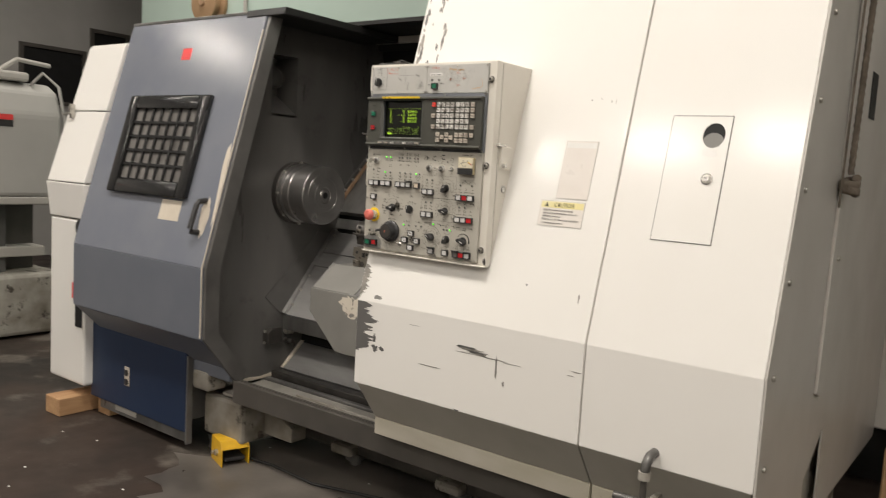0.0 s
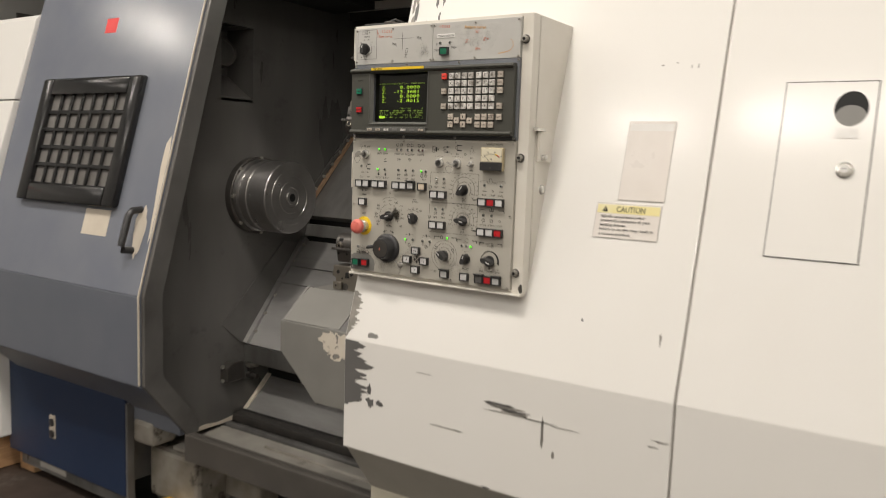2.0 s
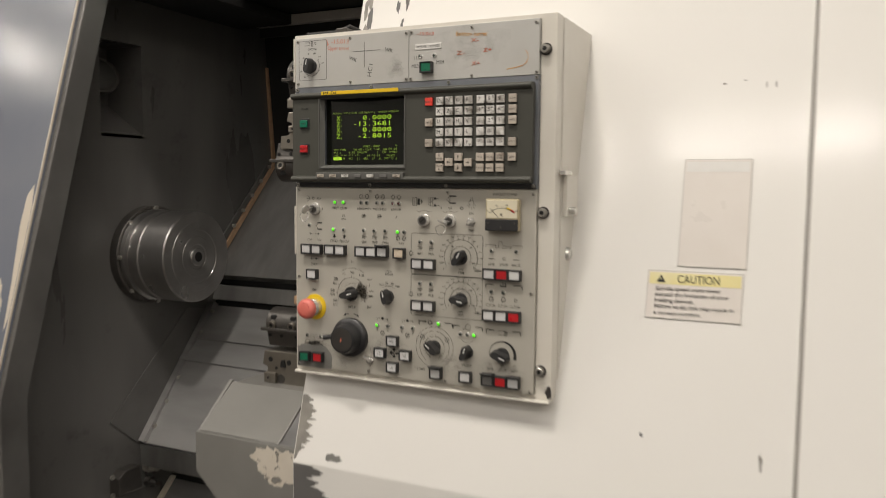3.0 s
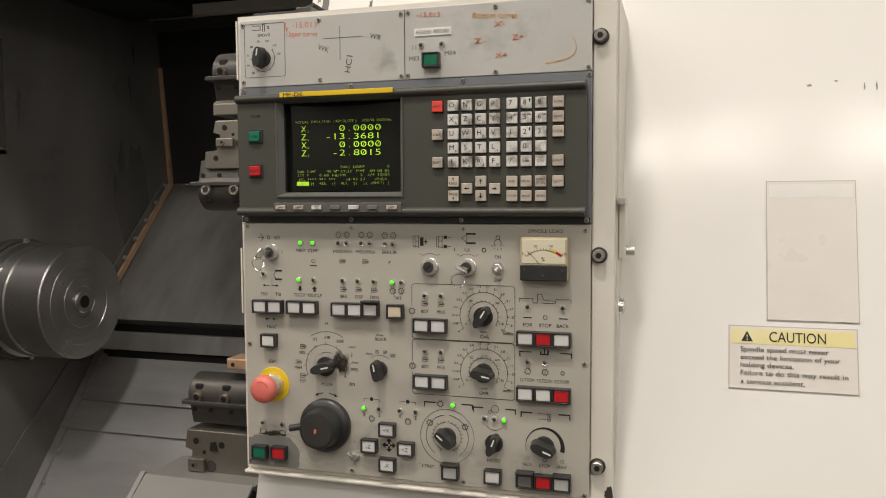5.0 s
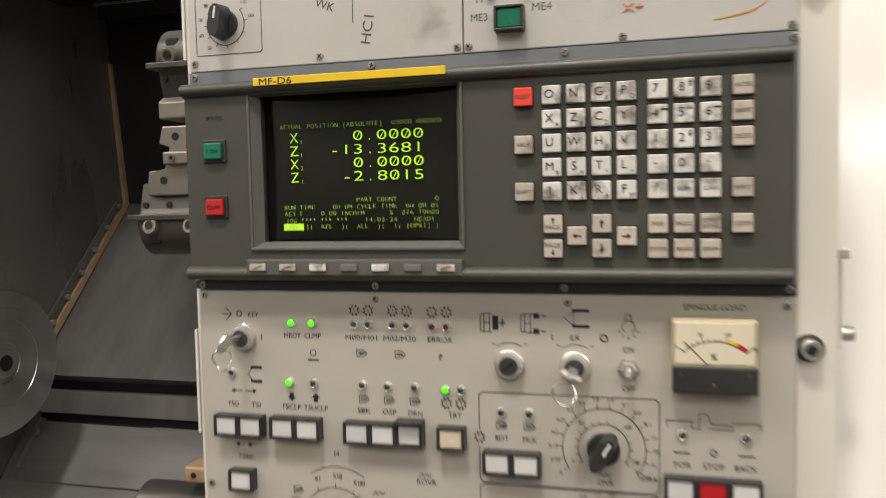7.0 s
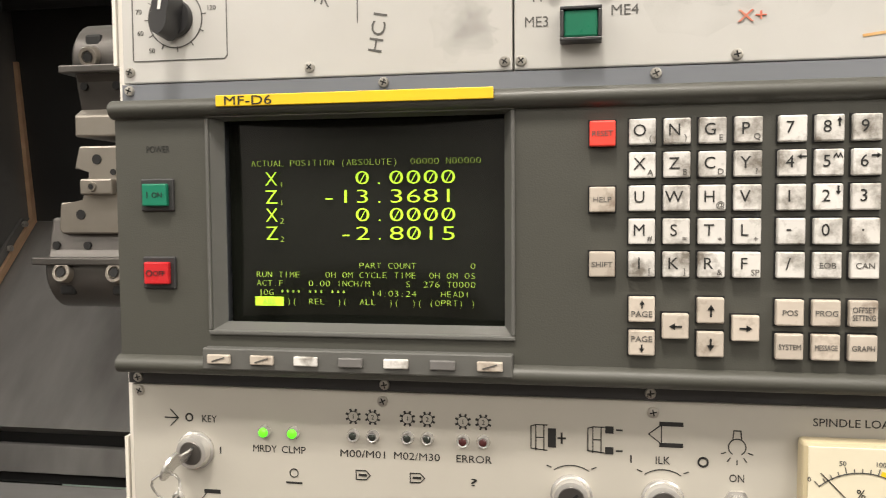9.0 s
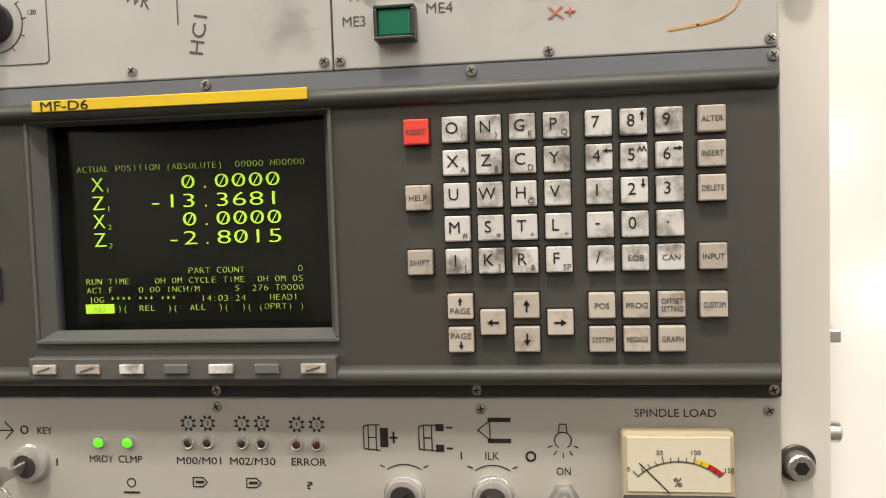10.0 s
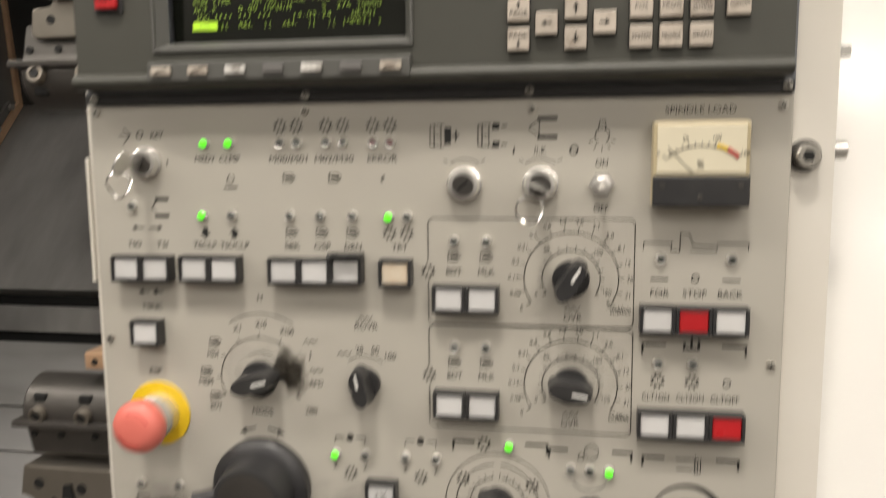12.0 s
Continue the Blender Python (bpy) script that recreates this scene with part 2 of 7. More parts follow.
WINDOWPANE = mat("grey_polycarbonate", (0.2, 0.19, 0.18), 0.3, c2=(0.075, 0.07, 0.066), scale=6, amount=0.9)
LAMPGLASS = mat("lamp_lens", (0.03, 0.029, 0.026), 0.5, c2=(0.06, 0.057, 0.05), scale=30)
# near-black: shade at the enclosure's top and back is put into the colour
BACKDARK = mat("shade_black_sheet", (0.011, 0.011, 0.011), 0.55, c2=(0.02, 0.019, 0.018), scale=5, amount=0.8, bump=0.06)
SMEAR = mat("wiped_smear", (0.53, 0.52, 0.5), 0.4, c2=(0.46, 0.45, 0.42), scale=30, amount=0.9)
GLOSSBLACK = mat("glossy_black_moulding", (0.011, 0.011, 0.012), 0.22, c2=(0.02, 0.02, 0.02), scale=20, bump=0.04, bscale=60)
LIP = mat("grey_lip", (0.42, 0.405, 0.365), 0.4, c2=(0.33, 0.32, 0.27), scale=6, amount=0.8, bump=0.05)
SKIRT = mat("stained_white_skirt", (0.68, 0.64, 0.56), 0.42, c2=(0.5, 0.47, 0.36), scale=7, amount=0.9, bump=0.1, spots=((0.2, 0.17, 0.11), 9, 0.66, 0.1), stretch=(0.5, 1, 2))
# darker copy of CAST: the shade under the bed is in its colour
CASTDARK = mat("shaded_dirty_cast", (0.13, 0.12, 0.105), 0.6, c2=(0.05, 0.045, 0.04), scale=7, amount=1.0, bump=0.2, bscale=40, spots=((0.4, 0.37, 0.32), 9, 0.68, 0.05))
TRAY = mat("oily_pale_tray", (0.4, 0.385, 0.35), 0.36, c2=(0.17, 0.155, 0.135), scale=6, amount=1.0, bump=0.1, bscale=30, spots=((0.05, 0.044, 0.038), 6, 0.6, 0.08))


def see_through(m, scale, low, high, most):
    """Lets a stain or worn paint break up: its cover follows a noise."""
    nt = m.node_tree
    geo = nt.nodes.new("ShaderNodeNewGeometry")
    nz = nt.nodes.new("ShaderNodeTexNoise")
    nz.inputs["Scale"].default_value, nz.inputs["Detail"].default_value = scale, 8
    nt.links.new(geo.outputs["Position"], nz.inputs["Vector"])
    mr = nt.nodes.new("ShaderNodeMapRange")
    mr.inputs["From Min"].default_value, mr.inputs["From Max"].default_value, mr.inputs["To Max"].default_value = low, high, most
    nt.links.new(nz.outputs["Fac"], mr.inputs["Value"])
    nt.links.new(mr.outputs[0], nt.nodes["Principled BSDF"].inputs["Alpha"])
    return m


GRIME = see_through(mat("finger_grime", (0.085, 0.075, 0.06), 0.45), 60, 0.35, 0.65, 0.3)
HAZE = see_through(mat("wiped_haze", (0.33, 0.315, 0.29), 0.45), 45, 0.35, 0.7, 0.085)
FLAKE = see_through(mat("flaked_cream_paint", (0.62, 0.57, 0.49), 0.5, c2=(0.5, 0.44, 0.36), scale=30), 40, 0.36, 0.43, 1.0)
FIXTURE = mat("white_fixture", (0.8, 0.8, 0.78), 0.5)

# ---- building helpers ----
WM = {}


def thing(name, at, label, category, group="", kind=""):
    ob = new(name)
    ob.location = at
    ob.empty_display_size = 0.05
    WM[ob.name] = Matrix.Translation(at)
    return tagged(ob, label, category, group, kind)


def put(name, me, parent=None, m=None, label=""):
    """Links a mesh at the world pose m, under parent if given."""
    ob = new(name, me)
    m = m or Matrix()
    if parent:
        ob.parent = parent
        ob.matrix_parent_inverse = WM[parent.name].inverted()
    ob.matrix_basis = m
    WM[ob.name] = m
    if label:
        ob["label"] = label
    return ob


def mesh(bm, *materials, smooth=None):
    me = bpy.data.meshes.new("mesh")
    bmesh.ops.recalc_face_normals(bm, faces=bm.faces)
    bm.to_mesh(me)
    bm.free()
    for m in materials:
        me.materials.append(m)
    if smooth is not None:
        me.shade_smooth()
        me.set_sharp_from_angle(angle=radians(smooth))
    return me


def part(name, bm, material, parent, label="", m=None, smooth=None, shape=None):
    if shape:
        bm.transform(shape)
    return put(name, mesh(bm, material, smooth=smooth), parent, m, label)


def box(x0, x1, y0, y1, z0, z1, bevel=0.0, bm=None):
    own = bm is None
    bm = bm or bmesh.new()
    vs = bmesh.ops.create_cube(bm, size=1)["verts"]
    for v in vs:
        v.co = ((x0 + x1) / 2 + v.co.x * (x1 - x0), (y0 + y1) / 2 + v.co.y * (y1 - y0), (z0 + z1) / 2 + v.co.z * (z1 - z0))
    if bevel:
        es = list({e for v in vs for e in v.link_edges})
        bmesh.ops.bevel(bm, geom=es, offset=bevel, segments=2, profile=0.5, affect="EDGES")
    return bm


def prism(profile, x0, x1, bevel=0.0, axis="x", bm=None):
    """A closed outline pushed along an axis. axis x: outline in (y, z); axis y: outline in (x, z)."""
    bm = bm or bmesh.new()
    put3 = (lambda p, t: (t, p[0], p[1])) if axis == "x" else ((lambda p, t: (p[0], t, p[1])) if axis == "y" else (lambda p, t: (p[0], p[1], t)))
    a = [bm.verts.new(put3(p, x0)) for p in profile]
    b = [bm.verts.new(put3(p, x1)) for p in profile]
    n = len(a)
    fs = [bm.faces.new(a), bm.faces.new(b[::-1])]
    for i in range(n):
        fs.append(bm.faces.new((a[i], b[i], b[(i + 1) % n], a[(i + 1) % n])))
    if bevel:
        bmesh.ops.bevel(bm, geom=list({e for f in fs for e in f.edges}), offset=bevel, segments=2, profile=0.5, affect="EDGES")
    return bm


def holed(outer, inner, y0, y1):
    """A plate between y0 and y1 with (x, z) outlines of its rim and of one opening."""
    bm = bmesh.new()
    loops = [[bm.verts.new((x, y1, z)) for x, z in o] for o in (outer, inner)]
    es = [bm.edges.new((o[i], o[(i + 1) % len(o)])) for o in loops for i in range(len(o))]
    bmesh.ops.triangle_fill(bm, use_beauty=True, edges=es)
    ext = bmesh.ops.extrude_face_region(bm, geom=list(bm.faces))
    for v in ext["geom"]:
        if isinstance(v, bmesh.types.BMVert):
            v.co.y = y0
    return bm


def rect(x0, x1, z0, z1):
    return [(x0, z0), (x1, z0), (x1, z1), (x0, z1)]


def lathe(rings, seg=28, bm=None, m=None):
    """A turned body about the y axis; rings of (radius, y), from the front (low y) backwards, closed at both ends."""
    bm = bm or bmesh.new()
    rows = []
    for r, y in rings:
        rows.append([bm.verts.new((r * math.cos(2 * math.pi * i / seg), y, r * math.sin(2 * math.pi * i / seg))) for i in range(seg)])
    for a, b in zip(rows, rows[1:]):
        for i in range(seg):
            bm.faces.new((a[i], a[(i + 1) % seg], b[(i + 1) % seg], b[i]))
    bm.faces.new(rows[0])
    bm.faces.new(rows[-1][::-1])
    if m:
        bmesh.ops.transform(bm, matrix=m, verts=[v for r in rows for v in r])
    return bm


def tube(points, r, seg=8, bm=None):
    """A round bar through points."""
    bm = bm or bmesh.new()
    pts = [Vector(p) for p in points]
    rings = []
    for i, p in enumerate(pts):
        d = (pts[min(i + 1, len(pts) - 1)] - pts[max(i - 1, 0)]).normalized()
        q = d.to_track_quat("Z", "Y")
        rings.append([bm.verts.new(p + q @ Vector((r * math.cos(2 * math.pi * k / seg), r * math.sin(2 * math.pi * k / seg), 0))) for k in range(seg)])
    for a, b in zip(rings, rings[1:]):
        for k in range(seg):
            bm.faces.new((a[k], a[(k + 1) % seg], b[(k + 1) % seg], b[k]))
    bm.faces.new(rings[0][::-1])
    bm.faces.new(rings[-1])
    return bm


def ragged(cx, cz, w, h, seed, n=40, rough=0.35):
    """An uneven closed outline in (x, z)."""
    out = []
    for i in range(n):
        a = 2 * math.pi * i / n
        k = 1 + rough * (noise.noise((math.cos(a) * 1.5 + seed, math.sin(a) * 1.5, seed * 0.7)) + 0.6 * noise.noise((math.cos(a) * 5, math.sin(a) * 5 + seed, 3.1)) + 0.35 * noise.noise((math.cos(a) * 14, math.sin(a) * 14 + seed, 9.1)))
        out.append((cx + w / 2 * k * math.cos(a), cz + h / 2 * k * math.sin(a)))
    return out


def skin(outline, surf, proud=0.0006):
    """A thin sheet with that (x, z) outline, laid on a surface y = surf(z)."""
    bm = bmesh.new()
    a = [bm.verts.new((x, surf(z) - proud, z)) for x, z in outline]
    b = [bm.verts.new((x, surf(z) + 0.0005, z)) for x, z in outline]
    n = len(a)
    bm.faces.new(a)
    for i in range(n):
        bm.faces.new((a[i], b[i], b[(i + 1) % n], a[(i + 1) % n]))
    bmesh.ops.triangulate(bm, faces=[f for f in bm.faces if len(f.verts) > 4])
    return bm


def grime_film(cx, cz, w, h, seed, y, layers=5, rough=0.4):
    """A soft-edged stain on an upright face: thin ragged films over one another, each smaller than the last."""
    bm = bmesh.new()
    for i in range(layers):
        k = 1.15 - 0.85 * i / layers
        bm.faces.new([bm.verts.new((x, y - 0.00012 * (i + 1), z)) for x, z in ragged(cx, cz, w * k, h * k, seed + i * 0.23, 36, rough)])
    return bm


def arc(cx, cz, r0, r1, a0, a1, n=24, y=0.0, th=0.0004, bm=None):
    """A flat curved band in the x-z plane, angles in degrees."""
    bm = bm or bmesh.new()
    rows = []
    for i in range(n + 1):
        a = radians(a0 + (a1 - a0) * i / n)
        rows.append([bm.verts.new((cx + r * math.cos(a), yy, cz + r * math.sin(a))) for yy in (y - th, y) for r in (r0, r1)])
    for p, q in zip(rows, rows[1:]):
        bm.faces.new((p[0], p[1], q[1], q[0]))
        bm.faces.new((p[0], q[0], q[2], p[2]))
        bm.faces.new((p[1], p[3], q[3], q[1]))
    return bm


def stroke(points, w, y=0.0, th=0.0004, bm=None):
    """Flat printed lines in the x-z plane between points."""
    bm = bm or bmesh.new()
    for (xa, za), (xb, zb) in zip(points, points[1:]):
        d = Vector((xb - xa, zb - za))
        if d.length == 0:
            continue
        u = d.normalized() * w / 2
        nrm = Vector((-u.y, u.x))
        cs = [(xa - u.x + nrm.x, za - u.y + nrm.y), (xb + u.x + nrm.x, zb + u.y + nrm.y), (xb + u.x - nrm.x, zb + u.y - nrm.y), (xa - u.x - nrm.x, za - u.y - nrm.y)]
        a = [bm.verts.new((x, y - th, z)) for x, z in cs]
        b = [bm.verts.new((x, y, z)) for x, z in cs]
        bm.faces.new(a)
        for i in range(4):
            bm.faces.new((a[i], b[i], b[(i + 1) % 4], a[(i + 1) % 4]))
    return bm


# All lettering is made once, with the built-in font, as meshes one unit high that face -y.
LETTERS = {}


def letters(words, weight=-0.001, tag=""):
    made = []
    for w in dict.fromkeys(words):
        cu = bpy.data.curves.new("letters", "FONT")
        cu.offset = weight
        cu.body, cu.align_x, cu.align_y, cu.extrude, cu.resolution_u = w, "CENTER", "CENTER", 0.01, 3
        made.append((w, new("letters", cu)))
    bpy.context.view_layer.update()
    dg = bpy.context.evaluated_depsgraph_get()
    for w, ob in made:
        me = bpy.data.meshes.new_from_object(ob.evaluated_get(dg))
        w = tag + w
        me.transform(Matrix.Rotation(radians(90), 4, "X"))
        xs = [v.co.x for v in me.vertices] or [0, 1]
        zs = [v.co.z for v in me.vertices] or [0, 1]
        LETTERS[w] = (me, max(xs) - min(xs), (max(xs) + min(xs)) / 2, (max(zs) + min(zs)) / 2)
        cu = ob.data
        bpy.data.objects.remove(ob)
        bpy.data.curves.remove(cu)


USED = {}


def mono(w, pitch, width, height, tag="~"):
    """A line of lettering on a fixed pitch, joined into one mesh, that starts at x = 0; letters of that width and height."""
    bm = bmesh.new()
    for i, ch in enumerate(w):
        if ch == " ":
            continue
        me, span, mx, mz = LETTERS[tag + ch]
        kx = height * 0.9 if ch in ".:,()[]I*" else width / max(span, 0.3)
        kx = min(kx, height * (1.7 if tag == "^" else 1.3))
        tmp = me.copy()
        tmp.transform(Matrix.Translation(((i + 0.5) * pitch, 0, 0)) @ Matrix.Diagonal((kx, 0.03, height, 1)) @ Matrix.Translation((-mx, 0, 0)))
        bm.from_mesh(tmp)
        bpy.data.meshes.remove(tmp)
    return bm


def text(name, w, at, size, material, parent, width=0.0, turn=0.0, lean=0.0, label=""):
    """Lettering centred at a point on a face towards -y. size: letter height about 0.7 of it; width: fit to it; lean: tilt back of the face."""
    me, span, mx, mz = LETTERS[w]
    key = (w, material.name)
    if key not in USED:
        c = me.copy()
        c.materials.clear()
        c.materials.append(material)
        USED[key] = c
    sx = width / span if width else size
    m = Matrix.Translation(at) @ Matrix.Rotation(lean, 4, "X") @ Matrix.Rotation(radians(turn), 4, "Y") @ Matrix.Diagonal((sx, 0.03, size, 1)) @ Matrix.Translation((-mx, 0, -mz))
    return put(name, USED[key], parent, m, label)

# ---- the hall ----
def setting(name, bm, material, label, m=None):
    return tagged(part(name, bm, material, None, "", m), label, name.split("_")[0], kind="structure")


setting("floor", box(-10, 7, -9, 6.3, -0.2, 0.0), FLOOR, "stained brown concrete workshop floor")
setting("wall_north", box(-10, 7, 6.0, 6.25, 0, 5.2), GREYWALL, "grey painted block wall of the hall")
setting("wall_south", box(-10, 7, -8.75, -8.5, 0, 5.2), GREYWALL, "grey painted block wall of the hall")
setting("wall_east", box(6.6, 6.85, -8.5, 6.0, 0, 5.2), GREYWALL, "grey painted block wall of the hall")
setting("wall_west", box(-9.25, -9.0, -8.5, 6.0, 0, 5.2), GREYWALL, "grey painted block wall of the hall")
setting("ceiling", box(-10, 7, -9, 6.3, 5.2, 5.4), CEIL, "plain grey hall ceiling")
setting("partition_wall", box(-6.6, 6.6, 3.0, 3.12, 0, 5.2), MINT, "mint green painted partition wall")
# housings for all lamps, the two added fills included
for lx, ly, gain, wide, span in LAMPS:
    fix = thing("ceiling_lamp", (lx, ly, 5.2), "unseen white fluorescent ceiling fixture over the hall", "ceiling lamp", "hall lamps")
    part("housing", box(lx - span / 2, lx + span / 2, ly - wide / 2, ly + wide / 2, 4.95, 5.2, 0.02), FIXTURE, fix)
# dark openings in the far wall
for name, y0, y1, z0, z1 in (("window_1", 2.8, 3.6, 2.1, 2.77), ("window_2", 3.76, 4.25, 2.92, 3.1)):
    w = thing(name, (-9.0, y0, z0), "dark unlit opening in the far wall", "window", kind="structure")
    part("pane", box(-9.05, -8.99, y0, y1, z0, z1), HOLE, w)
    for a in (box(-9.01, -8.96, y0 - 0.05, y0, z0 - 0.05, z1 + 0.05), box(-9.01, -8.96, y1, y1 + 0.05, z0 - 0.05, z1 + 0.05), box(-9.01, -8.96, y0, y1, z1, z1 + 0.05), box(-9.01, -8.96, y0, y1, z0 - 0.05, z0)):
        part("frame", a, BEAM, w)
# old stains soaked into the floor by the machine
stain = bmesh.new()
vs = [stain.verts.new((x, y, 0.004)) for x, y in ragged(-0.3, 0.3, 2.5, 1.5, 4.2, 90, 0.3)]
stain.faces.new(vs)
tagged(part("oil_stain", stain, OIL, None), "dark oil stain soaked into the concrete", "stain", kind="structure")

# ---- lathe: profile of its fronts ----
def cover_y(z):
    return -0.02 + max(0.0, z - 0.985) * 0.28


def door_y(z):
    return -0.035 + max(0.0, z - 0.984) * 0.275


LEAN_C, LEAN_D = -math.atan(0.28), -math.atan(0.275)


def sheet(surf, z0, kink, z1, thick):
    return [(surf(z0), z0), (surf(kink), kink), (surf(z1), z1), (surf(z1) + thick, z1), (surf(kink) + thick, kink + 0.01), (surf(z0) + thick, z0)]


# fixed enclosure: right cover, side panel, back
sliding_cover = thing("sliding_cover", (0.18, 0, 0.45), "large white painted front cover with chipped paint and scratches", "machine cover")
part("panel", prism([(-0.02, 0.66), (-0.02, 0.985), (cover_y(2.6), 2.6), (cover_y(2.6) + 0.06, 2.6), (0.05, 0.99), (0.03, 0.68)], -0.298, 0.6605, 0.0025), WHITE, sliding_cover)
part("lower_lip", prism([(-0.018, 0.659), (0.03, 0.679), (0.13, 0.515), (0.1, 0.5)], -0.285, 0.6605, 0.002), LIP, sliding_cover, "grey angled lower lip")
part("skirt", prism([(0.1, 0.498), (0.13, 0.51), (0.13, 0.43), (0.1, 0.43)], -0.285, 0.66, 0.003), SKIRT, sliding_cover, "dirty white lower skirt")
part("edge_return", prism([(-0.016, 0.67), (-0.016, 0.985), (cover_y(2.58) + 0.004, 2.58), (cover_y(2.58) + 0.2, 2.58), (0.16, 0.985), (0.16, 0.68)], -0.3, -0.2985, 0), PENDANT, sliding_cover)
fixed_cover = thing("fixed_cover", (0.93, 0, 0.45), "white painted fixed end cover with an access hatch", "machine cover")
part("panel", prism([(-0.02, 0.66), (-0.02, 0.985), (cover_y(2.6), 2.6), (cover_y(2.6) + 0.06, 2.6), (0.05, 0.99), (0.03, 0.68)], 0.6665, 1.196, 0.0025), WHITE, fixed_cover)
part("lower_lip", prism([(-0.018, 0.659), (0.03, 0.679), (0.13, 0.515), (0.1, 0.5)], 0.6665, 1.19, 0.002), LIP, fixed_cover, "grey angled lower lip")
part("skirt", prism([(0.1, 0.498), (0.13, 0.51), (0.13, 0.39), (0.1, 0.39)], 0.668, 1.19, 0.003), SKIRT, fixed_cover, "dirty white lower skirt")
part("seam_strip", prism([(-0.011, 0.66), (-0.011, 0.985), (cover_y(2.6) + 0.01, 2.6), (cover_y(2.6) + 0.02, 2.6), (0.0, 0.985), (0.0, 0.66)], 0.6607, 0.6663), SIDE, fixed_cover, "grey seal in the joint")
part("side_panel", prism([(-0.018, 0.5), (-0.018, 0.985), (cover_y(2.6) + 0.002, 2.6), (2.28, 2.6), (2.28, 0.27), (0.87, 0.31), (0.865, 0.64), (0.61, 0.52), (0.61, 0.38), (0.3, 0.4), (0.12, 0.5)], 1.1965, 1.203), SIDE, fixed_cover, "dull grey side sheet with streaks")
part("side_rib", prism([(0.62, 0.82), (0.74, 2.6), (0.8, 2.6), (0.68, 0.8)], 1.203, 1.215, 0.003), SIDE, fixed_cover)
part("side_slot", box(1.2035, 1.206, 1.08, 1.2, 1.78, 1.95), HOLE, fixed_cover, "dark slot opening")
bolt_me = mesh(lathe([(0.004, -0.006), (0.008, -0.005), (0.009, 0), (0.009, 0.004)], 10, m=Matrix.Rotation(radians(90), 4, "Z")), SCREW, smooth=40)
for z in (0.72, 0.98, 1.24, 1.5, 1.76, 2.02):
    put("bolt", bolt_me, fixed_cover, Matrix.Translation((1.206, cover_y(z) + 0.055, z)))
for z in (1.275, 1.9):
    put("bolt", bolt_me, fixed_cover, Matrix.Translation((1.218, 0.72 + (z - 1.275) * 0.1, z)))
side_base = thing("cast_end_base", (1.1, 0.8, 0.3), "dirty cream cast end of the machine base", "machine base")
part("casting", box(0.3, 1.17, 0.2, 1.5, 0.06, 0.85, 0.02), CAST, side_base)
part("plinth", box(0.4, 1.15, 0.25, 1.45, 0.0, 0.06), DARKSTEEL, side_base)

# stand-in for an unidentified pale grey panel
locker = thing("pale_grey_panel", (1.9, 2.6, 0.0), "pale grey panel behind the machine", "locker")
part("body", box(0.3, 2.6, 2.31, 2.9, 0.3, 2.7, 0.01), SIDE, locker)
# near-black block stands for the shade below the panel
part("plinth", box(0.4, 2.5, 2.4, 2.85, 0.0, 0.3), BACKDARK, locker)
# access hatch with a sight hole
hatch = thing("access_hatch", (0.896, 0.1, 1.325), "white access hatch with a round sight hole and key lock", "hatch")
part("joint", skin([(0.8035, 1.3225), (0.9895, 1.3225), (0.9895, 1.7065), (0.8035, 1.7065)], cover_y, 0.0008), INKGREY, hatch)
hb = bmesh.new()
outer = [hb.verts.new((x, 0, z)) for x, z in ((0.806, 1.325), (0.987, 1.325), (0.987, 1.704), (0.806, 1.704))]
ringv = [hb.verts.new((0.940 + 0.0335 * math.cos(2 * math.pi * i / 32), 0, 1.646 + 0.038 * math.sin(2 * math.pi * i / 32))) for i in range(32)]
es = [hb.edges.new((o[i], o[(i + 1) % len(o)])) for o in (outer, ringv) for i in range(len(o))]
bmesh.ops.triangle_fill(hb, use_beauty=True, edges=es)
ext = bmesh.ops.extrude_face_region(hb, geom=list(hb.faces))
for v in ext["geom"]:
    if isinstance(v, bmesh.types.BMVert):
        v.co.y -= 0.0022
for v in hb.verts:
    v.co.y += cover_y(v.co.z) - 0.001
part("hatch_door", hb, WHITE, hatch)
part("sight_hole", skin([(0.940 + 0.037 * math.cos(i * 0.2), 1.646 + 0.041 * math.sin(i * 0.2)) for i in range(31)], cover_y, 0.0012), HOLE, hatch, "black round sight hole")
part("gauge", skin([(0.940 + 0.031 * math.cos(i * 0.2), 1.628 + 0.026 * math.sin(i * 0.2)) for i in range(31)], cover_y, 0.0018), SHIELD, hatch, "grey gauge face behind the hole")
part("nameplate", skin([(0.915, 1.583), (0.958, 1.583), (0.958, 1.604), (0.915, 1.604)], lambda z: cover_y(z) - 0.0034, 0.001), LABEL, hatch)
lock_m = Matrix.Translation((0.942, cover_y(1.515) - 0.0035, 1.515)) @ Matrix.Rotation(LEAN_C, 4, "X")
lock = part("lock", lathe([(0.007, -0.012), (0.009, -0.012), (0.011, -0.009), (0.014, -0.003), (0.018, -0.001), (0.018, 0.001)], 24), CHROME, hatch, "chrome cam lock", lock_m, smooth=35)
part("key_slot", box(-0.005, 0.005, -0.0135, -0.012, -0.0012, 0.0012), HOLE, lock, m=lock_m)

# notice plates on the sliding cover
notice = thing("notice_plate", (0.515, 0.13, 1.41), "blank faded notice plate stuck on the white cover", "plate")
part("plate", skin([(0.455, 1.4245), (0.571, 1.4245), (0.571, 1.617), (0.455, 1.617)], cover_y, 0.0016), SIDE, notice)
